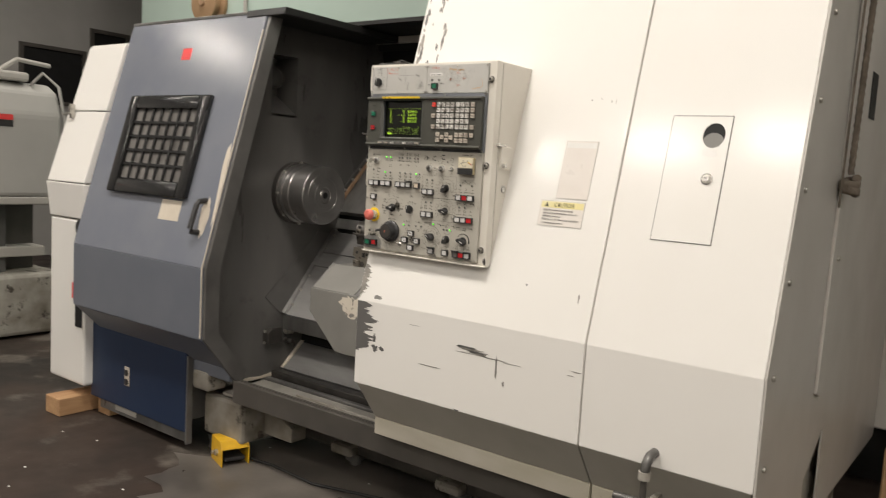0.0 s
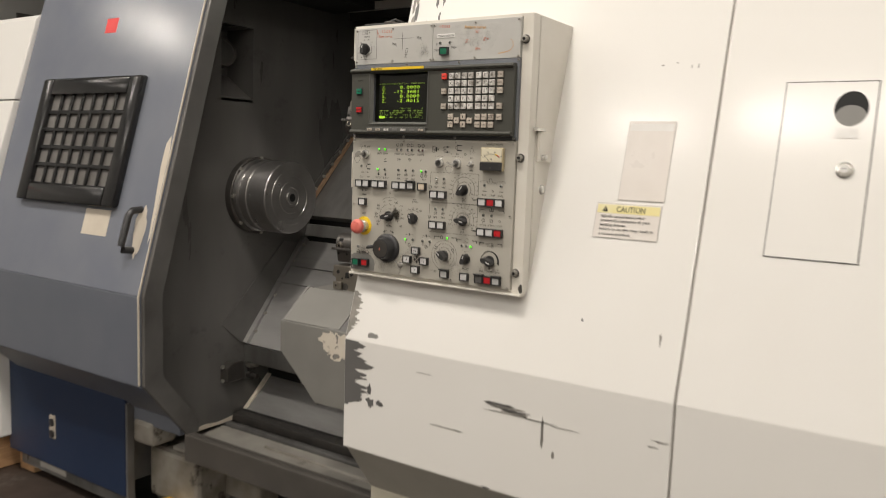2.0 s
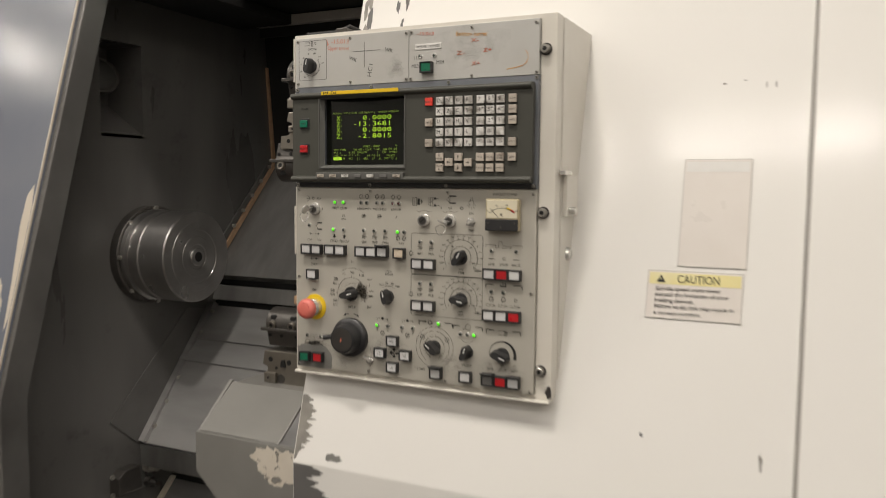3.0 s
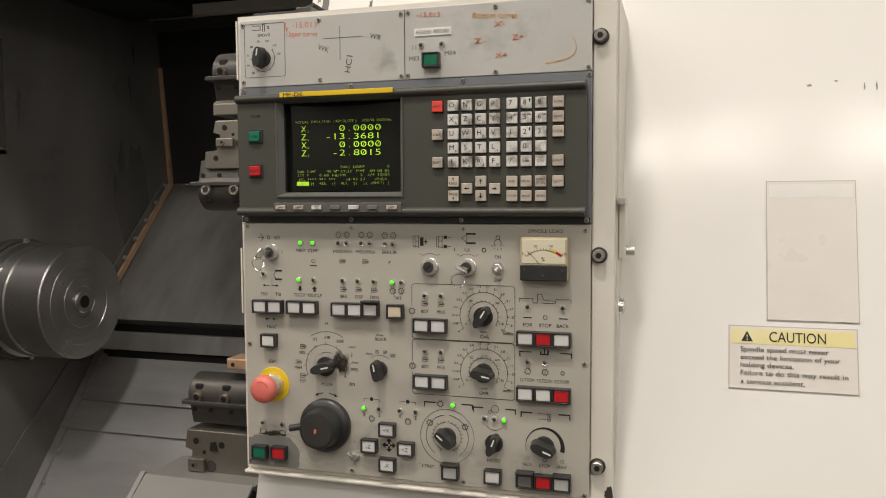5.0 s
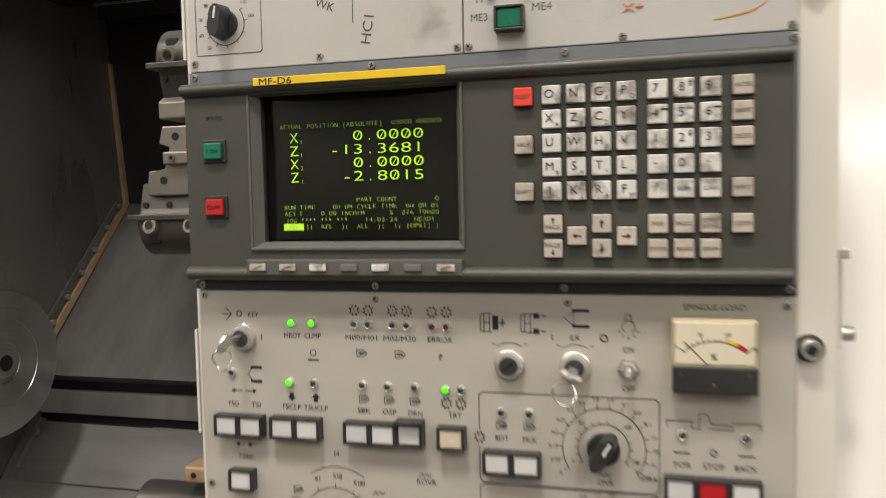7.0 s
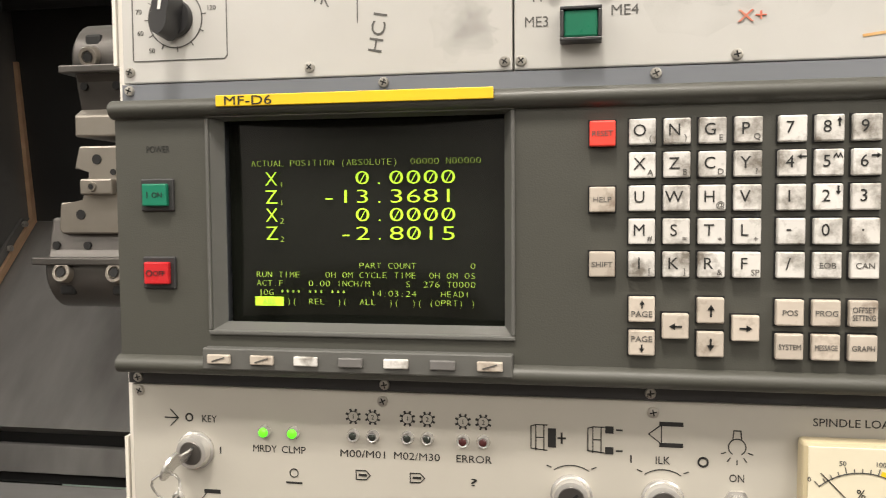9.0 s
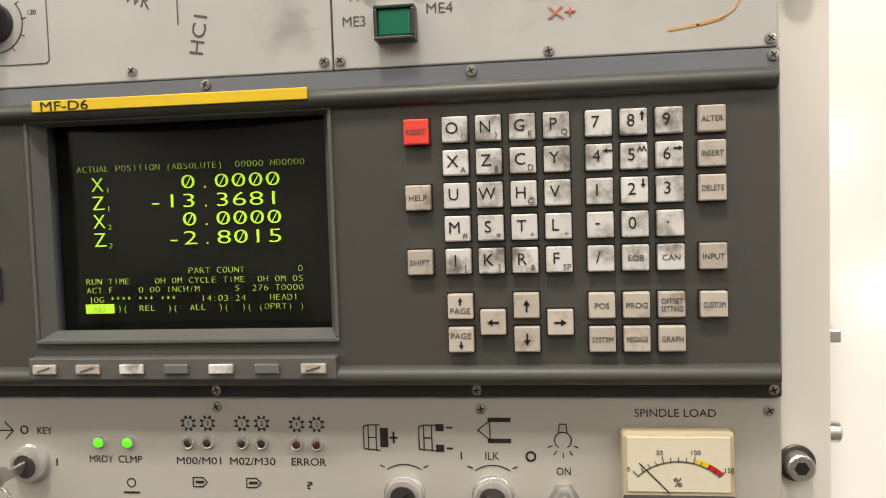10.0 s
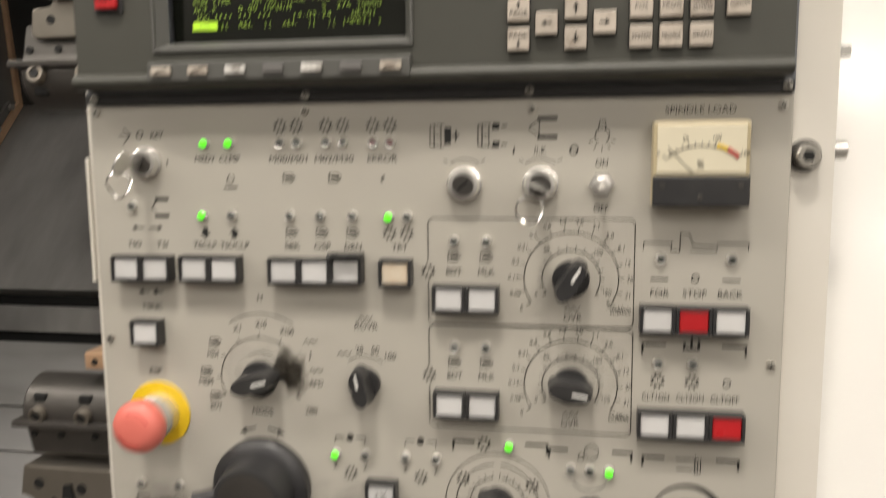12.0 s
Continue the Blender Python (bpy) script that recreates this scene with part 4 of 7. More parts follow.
for z, lab in ((1.7, "upper dark steel turret disc half hidden by the cover"), (1.12, "lower dark steel turret disc half hidden by the cover")):
    tr = thing("turret", (-0.2, 0.45, z), lab, "turret")
    part("disc", lathe([(0.24, -0.1), (0.25, -0.09), (0.25, 0.09), (0.24, 0.1)], 12, m=Matrix.Translation((-0.1, 0.5, z)) @ Matrix.Rotation(radians(90), 4, "Z")), TOOL, tr)
    part("slide", box(0.02, 0.5, 0.4, 0.95, z - 0.2, z + 0.2, 0.01), DARKSTEEL, tr)
guard = thing("turret_guard", (-0.5, 0.08, 0.72), "grey painted guard box with worn patches", "guard")
part("front", prism([(-0.655, 0.972), (-0.655, 0.872), (-0.5, 0.725), (-0.302, 0.725), (-0.302, 0.972)], 0.075, 0.085, 0.003, axis="y"), SHIELD, guard)
part("side", prism([(0.0855, 0.972), (0.0855, 0.872), (0.3, 0.872), (0.3, 1.0), (0.2, 1.07)], -0.655, -0.645), SHIELD, guard)
part("lid", prism([(0.078, 0.9735), (0.2, 1.068), (0.206, 1.06), (0.088, 0.9735)], -0.645, -0.41, 0.003), SHIELD, guard)
part("lid_edge", prism([(0.2, 1.062), (0.32, 1.062), (0.32, 1.052), (0.206, 1.052)], -0.645, -0.41), SHIELD, guard)
part("worn_patch", prism(ragged(-0.405, 0.925, 0.12, 0.085, 3.7, 60, 0.45), 0.0742, 0.0748, axis="y"), FLAKE, guard)
part("bottom", prism([(-0.652, 0.868), (-0.5, 0.722), (-0.5, 0.716), (-0.66, 0.866)], 0.0855, 0.3, axis="y"), SHIELD, guard)

# ---- sliding door ----
door = thing("sliding_door", (-1.8, 0, 0.45), "blue grey painted sliding door pushed open, scuffed", "machine door")
DX0, DX1 = -2.362, -1.247
part("upper_panel", prism([(door_y(0.984), 0.9845), (door_y(2.18), 2.18), (door_y(2.18) + 0.05, 2.18), (0.02, 0.9845)], DX0, DX1, 0.003), DOOR, door)
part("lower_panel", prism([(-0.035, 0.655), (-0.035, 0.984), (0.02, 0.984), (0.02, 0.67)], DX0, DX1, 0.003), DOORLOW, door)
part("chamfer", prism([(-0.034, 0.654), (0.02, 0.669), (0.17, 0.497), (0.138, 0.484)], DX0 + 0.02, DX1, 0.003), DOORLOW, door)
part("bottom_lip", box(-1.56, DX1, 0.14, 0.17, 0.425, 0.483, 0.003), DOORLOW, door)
part("edge_frame", prism([(0.135, 0.46), (-0.025, 0.655), (-0.025, 0.984), (door_y(2.18) + 0.01, 2.18), (door_y(2.18) + 0.085, 2.18), (0.05, 0.984), (0.05, 0.68), (0.22, 0.47), (0.215, 0.43), (0.17, 0.42)], DX1 + 0.001, DX1 + 0.02, 0.003), DARKSTEEL, door, "dark steel edge frame")
part("pale_edge", prism([(-0.036, 0.66), (-0.036, 0.983), (door_y(2.1) - 0.001, 2.1), (door_y(2.1) + 0.004, 2.1), (-0.03, 0.984), (-0.03, 0.66)], DX1 - 0.004, DX1 + 0.0008), FILLER, door, "pale line along the door edge")
part("top_edge", prism([(door_y(2.18) + 0.002, 2.181), (door_y(2.18), 2.195), (0.6, 2.2), (0.6, 2.181)], DX0, DX1 - 0.003, 0.002), DARKSTEEL, door)
part("edge_rub", prism([(-1.262, 1.17), (-1.27, 1.3), (-1.285, 1.45), (-1.282, 1.53), (-1.262, 1.56), (-1.2535, 1.5), (-1.2535, 1.2)], -0.0006, 0.0006, axis="y"), FILLER, door, "bare cream rubbed paint", shape=Matrix.Translation((0, door_y(0.984) - 0.984 * 0.275, 0)) @ Matrix(((1, 0, 0, 0), (0, 1, 0.275, 0), (0, 0, 1, 0), (0, 0, 0, 1))))
part("blank_label", skin([(-1.675, 1.175), (-1.515, 1.175), (-1.515, 1.272), (-1.675, 1.272)], door_y, 0.0012), FILLER, door, "blank cream label")
part("sticker", skin([(-1.835, 1.972), (-1.76, 1.972), (-1.76, 2.032), (-1.835, 2.032)], door_y, 0.0012), STICKER, door, "red square sticker")
part("bare_spot", skin(ragged(-1.322, 1.215, 0.055, 0.17, 2.4, 40, 0.4), door_y, 0.0008), FILLER, door)
gx = -1.338
handle = part("handle", tube([(gx, door_y(1.288), 1.288), (gx, door_y(1.288) - 0.04, 1.284), (gx, door_y(1.28) - 0.052, 1.268), (gx, door_y(1.16) - 0.052, 1.16), (gx, door_y(1.142) - 0.04, 1.145), (gx, door_y(1.142), 1.14)], 0.013, 12), BLACK, door, "black pull handle", smooth=60)
# grille window in the door
SH = Matrix(((1, 0, 0, 0), (0, 1, 0.275, 0), (0, 0, 1, 0), (0, 0, 0, 1)))
SM = Matrix.Translation((0, door_y(0.984) - 0.984 * 0.275, 0)) @ SH
wx0, wx1, wz0, wz1 = -2.15, -1.478, 1.284, 1.788
fr = bmesh.new()
for a in ((wx0, wx0 + 0.075, wz0, wz1), (wx1 - 0.075, wx1, wz0, wz1), (wx0 + 0.075, wx1 - 0.075, wz0, wz0 + 0.075), (wx0 + 0.075, wx1 - 0.075, wz1 - 0.07, wz1)):
    box(a[0], a[1], -0.032, 0.004, a[2], a[3], 0.012, bm=fr)
grille = part("window_frame", fr, GLOSSBLACK, door, "black moulded window frame", shape=SM, smooth=40)
part("pane", box(wx0 + 0.07, wx1 - 0.07, -0.008, -0.002, wz0 + 0.07, wz1 - 0.065), WINDOWPANE, grille, "dirty grey window pane", shape=SM)
gw, gh = wx1 - wx0 - 0.15, wz1 - wz0 - 0.145
for i in range(1, 7):
    part("bar", box(wx0 + 0.075 + gw * i / 7 - 0.008, wx0 + 0.075 + gw * i / 7 + 0.008, -0.02, -0.009, wz0 + 0.075, wz1 - 0.07, 0.004), GLOSSBLACK, grille, shape=SM)
for i in range(1, 5):
    part("bar", box(wx0 + 0.075, wx1 - 0.075, -0.019, -0.01, wz0 + 0.075 + gh * i / 5 - 0.008, wz0 + 0.075 + gh * i / 5 + 0.008, 0.004), GLOSSBLACK, grille, shape=SM)

# headstock cabinet roof, left cabinet, blue box
cab = thing("electrical_cabinet", (-2.58, 0.4, 0.15), "cream white headstock end cabinet with a sloping lid", "cabinet")
part("lower_body", box(-2.775, -2.402, 0.05, 0.95, 0.17, 1.1, 0.012), WHITE, cab)
part("middle_body", prism([(0.045, 1.105), (0.02, 1.3), (0.95, 1.3), (0.95, 1.105)], -2.775, -2.37, 0.006), WHITE, cab)
part("lid", prism([(0.02, 1.305), (0.14, 1.7), (0.95, 1.7), (0.95, 1.305)], -2.76, -2.37, 0.006), WHITE, cab)
part("upper_lid", prism([(0.142, 1.705), (0.25, 2.07), (0.27, 2.09), (0.95, 2.09), (0.95, 1.705)], -2.74, -2.37, 0.006), WHITE, cab)
part("latch", box(-2.7, -2.675, 0.11, 0.135, 1.66, 1.74, 0.003), SCREW, cab, "small hasp latch")
part("latch_arm", tube([(-2.74, 0.1, 1.68), (-2.66, 0.1, 1.69)], 0.006), SCREW, cab)
part("round_handle", lathe([(0.03, -0.02), (0.045, -0.016), (0.045, 0.0)], 18, m=Matrix.Translation((-2.43, 0.05, 1.06))), BLACK, cab, "black round vent plug", smooth=40)
part("red_switch", box(-2.5, -2.44, 0.03, 0.049, 0.66, 0.75, 0.004), STICKER, cab, "red isolator switch")
part("slot", box(-2.49, -2.42, 0.046, 0.049, 0.5, 0.66), HOLE, cab)
roof = thing("headstock_roof", (-1.9, 0.9, 2.15), "dark steel roof sheet over the headstock", "machine cover")
part("sheet", box(-2.36, WX - 0.03, 0.6, 1.4, 2.17, 2.185), DARKSTEEL, roof)
part("rear", box(-2.74, WX - 0.03, 1.4, 1.43, 0.2, 2.185), DARKSTEEL, roof)
blue = thing("coolant_cabinet", (-1.96, 0.3, 0.09), "dark blue painted sheet metal box with an outlet", "cabinet")
part("front", box(-2.42, -1.54, 0.105, 0.12, 0.11, 0.56, 0.004), BLUE, blue)
part("body", box(-2.41, -1.56, 0.121, 0.6, 0.16, 0.62), DARKSTEEL, blue)
part("skirt", box(-2.36, -1.54, 0.13, 0.15, 0.05, 0.109), DARKSTEEL, blue)
part("edge_strip", box(-1.539, -1.527, 0.107, 0.14, 0.05, 0.5, 0.002), DARKSTEEL, blue)
out = part("outlet_plate", box(-2.075, -2.032, 0.099, 0.1048, 0.24, 0.345, 0.003), FILLER, blue, "stained brass outlet plate")
for z in (0.262, 0.312):
    part("socket", lathe([(0.015, -0.004), (0.018, -0.003), (0.018, 0.001)], 16, m=Matrix.Translation((-2.053, 0.0985, z))), BLACK, out, smooth=40)
part("lower_vent", box(-2.2, -2.0, 0.125, 0.1295, 0.07, 0.1), SIDE, blue)
wood = thing("timber_block", (-2.5, 0.2, 0.0), "raw timber block under the cabinet", "timber block")
part("beam", box(-2.62, -2.47, -0.05, 0.75, 0.0, 0.1, 0.006), WOOD, wood)
wood2 = thing("timber_block", (-2.3, 0.3, 0.0), "thin timber packing under the cabinet", "timber block")
part("beam", box(-2.42, -2.3, 0.15, 0.6, 0.0, 0.11, 0.006), WOOD, wood2)
# made-up shape for an unidentified brown object up there
reel = thing("brown_wall_object", (-5.25, 2.95, 3.0), "brown round object high on the mint wall", "hose reel")
part("drum", lathe([(0.12, -0.16), (0.2, -0.15), (0.2, -0.13), (0.14, -0.12), (0.14, -0.04), (0.2, -0.03), (0.2, 0.0)], 28, m=Matrix.Translation((-5.25, 2.99, 3.05))), CARD, reel, smooth=40)
part("hub", lathe([(0.04, -0.18), (0.05, -0.16)], 16, m=Matrix.Translation((-5.25, 2.99, 3.05))), BRASS, reel)
pipe = thing("wall_conduit", (-4.7, 2.97, 1.0), "thin grey conduit on the mint wall", "conduit")
part("conduit", tube([(-4.75, 2.975, 0.0), (-4.75, 2.975, 5.15)], 0.02), SIDE, pipe)

# ---- pedal ----
pedal = thing("foot_pedal", (-1.32, 0.2, 0.0), "yellow metal foot pedal with a black treadle", "foot pedal")
PM = Matrix.Translation((-1.31, 0.21, 0.0)) @ Matrix.Rotation(radians(70), 4, "Z") @ Matrix.Diagonal((0.82, 0.8, 0.88, 1))
part("side_plate", prism([(-0.1, 0.004), (-0.1, 0.1), (-0.07, 0.14), (0.09, 0.14), (0.1, 0.1), (0.1, 0.004)], -0.085, -0.078, 0.002), YELLOW, pedal, shape=PM)
part("side_plate", prism([(-0.1, 0.004), (-0.1, 0.1), (-0.07, 0.14), (0.09, 0.14), (0.1, 0.1), (0.1, 0.004)], 0.078, 0.085, 0.002), YELLOW, pedal, shape=PM)
part("hood", prism([(-0.1, 0.1), (-0.07, 0.1405), (0.09, 0.1405), (0.1, 0.1), (0.094, 0.1), (0.086, 0.134), (-0.067, 0.134), (-0.094, 0.1)], -0.0775, 0.0775, 0.001), YELLOW, pedal, shape=PM)
part("base_plate", box(-0.085, 0.085, -0.1, 0.1, 0.0, 0.004), YELLOW, pedal, shape=PM)
part("treadle", box(-0.06, 0.06, -0.09, 0.07, 0.03, 0.05, 0.004), BLACK, pedal, shape=PM)
part("back_wall", box(-0.077, 0.077, 0.088, 0.094, 0.004, 0.1), BLACK, pedal, shape=PM)
part("pivot", tube([(-0.1, -0.02, 0.07), (-0.08, -0.02, 0.07)], 0.018), SCREW, pedal, shape=PM)
part("pivot", tube([(-0.1, 0.05, 0.05), (-0.08, 0.05, 0.05)], 0.012), SCREW, pedal, shape=PM)
cable = thing("pedal_cable", (-1.0, 0.3, 0.0), "black cable running from the pedal under the bed", "cable")
part("cable", tube([(-1.23, 0.27, 0.02), (-1.1, 0.3, 0.012), (-0.8, 0.28, 0.012), (-0.4, 0.4, 0.012), (0.1, 0.5, 0.012)], 0.007), RUBBER, cable)
for i in range(26):
    a, r = rng.random() * 6.28, 0.25 + rng.random() * 1.3
    x, y = -1.3 + r * math.cos(a), -0.1 + 0.5 * r * math.sin(a)
    ch = thing("metal_chip", (x, y, 0), "small pale chip of swarf on the floor", "chip", "swarf chips")
    part("chip", box(x - 0.006, x + 0.006, y - 0.004, y + 0.004, 0.001, 0.005, 0.001), LABEL, ch)

# ---- rope, carton, neighbouring machine ----
rope = thing("hanging_rope", (1.24, 0.68, 1.5), "frayed brown rope hanging with a knot at its end", "rope")
rb = bmesh.new()
for s in range(3):
    pts = []
    for i in range(150):
        z = 1.56 + i * 0.0075
        a = i * 0.55 + s * 2.094
        pts.append((1.235 + 0.02 * (z - 1.5) + 0.005 * math.cos(a), 0.66 + 0.005 * math.sin(a), z))
    tube(pts, 0.0062, 6, bm=rb)
part("rope", rb, ROPE, rope, smooth=60)
kb = bmesh.new()
for s in range(3):
    tube([(1.236 + 0.02 * math.cos(a * 0.6), 0.66 + 0.022 * math.sin(a * 0.6), 1.5 + 0.018 * s + 0.012 * math.sin(a * 0.3 + s)) for a in range(12)], 0.015, 7, bm=kb)
part("knot", kb, ROPE, rope, smooth=60)
cord = thing("thin_cord", (1.225, 0.6, 1.5), "thin grey cord beside the rope", "cord")
part("cord", tube([(1.222, 0.6, 1.45), (1.226, 0.62, 1.9), (1.232, 0.66, 2.65)], 0.004, 6), ROPE, cord)
carton = thing("carton", (1.62, 1.95, 0.0), "taped brown cardboard carton on the floor", "carton")
part("box", box(1.32, 1.95, 1.7, 2.25, 0.0, 0.38, 0.012), CARD, carton)
part("tape", box(1.55, 1.62, 1.697, 2.253, 0.1, 0.383, 0.001), TAPE, carton)
part("tape", box(1.4, 1.75, 1.697, 1.6995, 0.2, 0.27), TAPE, carton)
part("strap", box(1.44, 1.46, 1.694, 2.256, 0.002, 0.386, 0.001), BLACK, carton)
crate = thing("wooden_pallet", (1.55, 1.4, 0.0), "raw wooden pallet board in front of the carton", "pallet")
part("board", box(1.3, 2.0, 1.35, 1.6, 0.0, 0.12, 0.006), WOOD, crate)

far = thing("neighbour_lathe", (-5.1, 0.0, 0.0), "old pale grey lathe standing further back", "machine")
part("base", box(-5.8, -4.42, -2.4, 1.0, 0.02, 0.5, 0.03), CAST, far)
part("column", box(-5.7, -4.75, -2.3, 0.9, 0.5, 1.1), BEAM, far)
part("hood", prism([(-4.4, 1.1), (-4.4, 1.72), (-4.46, 1.9), (-4.6, 1.97), (-5.8, 1.97), (-5.8, 1.1)], -2.4, 0.95, 0.03, axis="y"), GREYWALL, far)
part("hood_lip", box(-4.43, -4.39, -2.4, 0.95, 1.04, 1.098, 0.008), SIDE, far)
part("maker_band", box(-4.398, -4.394, -0.55, 0.58, 1.67, 1.71), STICKER, far, "orange red name band")
part("maker_band", box(-4.3985, -4.3955, -0.5, 0.58, 1.62, 1.668), BLACK, far)
part("slide_rail", box(-4.75, -4.55, -2.3, 0.9, 0.62, 0.7, 0.01), SIDE, far)
part("leg", box(-4.75, -4.6, 0.5, 0.62, 0.5, 1.02), DARKSTEEL, far)
part("leg", box(-4.75, -4.6, 0.1, 0.2, 0.5, 1.02), DARKSTEEL, far)
part("hose", tube([(-4.6, 0.75, 1.9), (-4.5, 0.85, 2.05), (-4.45, 0.95, 1.95), (-4.42, 1.0, 1.6), (-4.42, 1.02, 1.2)], 0.012), GREYWALL, far)
part("fitting", box(-4.75, -4.5, 0.45, 0.75, 1.97, 2.04, 0.02), SIDE, far)
part("fitting", tube([(-4.6, 0.55, 2.03), (-4.6, 0.7, 2.14), (-4.6, 0.95, 2.12)], 0.018), SIDE, far)

# ---- control cabinet on the sliding cover ----
PX0, PX1, PZ0, PZ1 = -0.304, 0.2545, 1.178, 1.868
cabinet = thing("control_cabinet", (-0.02, 0.1, 1.18), "cream painted control cabinet hung on the white cover", "control cabinet")
part("box", prism([(0.042, PZ0 + 0.012), (0.042, PZ1), (cover_y(PZ1) - 0.001, PZ1), (cover_y(PZ0 + 0.012) - 0.001 if cover_y(PZ0 + 0.012) > 0.05 else 0.052, PZ0 + 0.012)], PX0 + 0.002, PX1 + 0.002, 0.002), PENDANT, cabinet)
part("front_frame", holed(rect(PX0, PX1, PZ0, PZ1), rect(-0.2975, 0.2255, 1.1845, 1.8605), 0.006, 0.0395), PENDANT, cabinet, "cream front frame")
part("frame_back", box(-0.2975, 0.2255, 0.012, 0.033, 1.1845, 1.8605), PENDANT, cabinet)
# black strip fills the slit behind the frame in place of its shade
part("frame_gap", box(PX0 + 0.004, PX1 - 0.001, 0.0397, 0.0418, PZ0 + 0.015, PZ1 - 0.004), RUBBER, cabinet, "black strip for the shade in the frame gap")
part("drip_lip", box(PX0 + 0.001, PX1 - 0.001, -0.006, 0.03, PZ0 - 0.006, PZ0 - 0.0005, 0.002), PENDANT, cabinet)
for z in (1.806, 1.518, 1.230):
    cap = part("cap_bolt", lathe([(0.0055, -0.0115), (0.007, -0.0115), (0.008, -0.0105), (0.008, -0.002)], 22), SCREW, cabinet, "", Matrix.Translation((0.2348, 0.006, z)), smooth=40)
    part("washer", lathe([(0.0105, -0.002), (0.0110, -0.0015), (0.0110, 0.0005)], 22), TOOL, cap, "", Matrix.Translation((0.2348, 0.006, z)), smooth=40)
    part("socket", lathe([(0.0042, -0.0118), (0.0042, -0.011)], 6), HOLE, cap, "", Matrix.Translation((0.2348, 0.006, z)))
part("side_latch", box(PX1 + 0.0025, PX1 + 0.012, 0.045, 0.115, 1.51, 1.585, 0.002), PENDANT, cabinet, "cream side latch")
part("latch_clip", box(PX1 + 0.0025, PX1 + 0.013, 0.025, 0.07, 1.586, 1.594, 0.001), CHROME, cabinet)
part("latch_knob", lathe([(0.006, -0.012), (0.007, -0.011), (0.007, 0.0)], 16, m=Matrix.Translation((PX1 + 0.012, 0.06, 1.521)) @ Matrix.Rotation(radians(90), 4, "Z")), CHROME, cabinet, smooth=40)
part("side_lock", lathe([(0.006, -0.008), (0.011, -0.006), (0.013, 0.0)], 18, m=Matrix.Translation((PX1 + 0.002, 0.085, 1.44)) @ Matrix.Rotation(radians(90), 4, "Z")), CHROME, cabinet, "chrome side lock", smooth=40)
part("edge_wear", prism(ragged(0.2505, 1.19, 0.012, 0.02, 1.2, 24, 0.5), 0.0052, 0.006, axis="y"), TOOL, cabinet)
part("edge_bead", box(PX0 - 0.003, PX0 - 0.0005, 0.004, 0.03, 1.42, 1.52), PENDANT, cabinet)
part("edge_bead", box(PX0 - 0.003, PX0 - 0.0005, 0.004, 0.03, 1.775, 1.862), PENDANT, cabinet)
lead = thing("cable_loop", (-0.24, 0.08, PZ1), "short black cable loop on the cabinet top", "cable")
part("cable", tube([(-0.29, 0.03, PZ1 + 0.006), (-0.22, 0.035, PZ1 + 0.007), (-0.2, 0.05, PZ1 + 0.02), (-0.19, 0.1, PZ1 + 0.012), (-0.2, 0.15, PZ1 + 0.006)], 0.004), RUBBER, lead)
part("bracket", box(-0.215, -0.19, 0.02, 0.06, PZ1 + 0.0005, PZ1 + 0.012, 0.002), TOOL, lead)

# shared small hardware
SCREW_ME = mesh(lathe([(0.0016, -0.0018), (0.0030, -0.0016), (0.0034, -0.0006), (0.0034, 0.0004)], 14), SCREW, smooth=50)
cross = bmesh.new()
box(-0.0021, 0.0021, -0.00205, -0.0017, -0.0004, 0.0004, bm=cross)
box(-0.0004, 0.0004, -0.00205, -0.0017, -0.0021, 0.0021, bm=cross)
CROSS_ME = mesh(cross, HOLE)


def screw(x, z, parent, y=-0.003):
    m = Matrix.Translation((x, y, z)) @ Matrix.Rotation(random.random() * 1.5, 4, "Y")
    s = put("screw", SCREW_ME, parent, m)
    put("cross_slot", CROSS_ME, s, m)


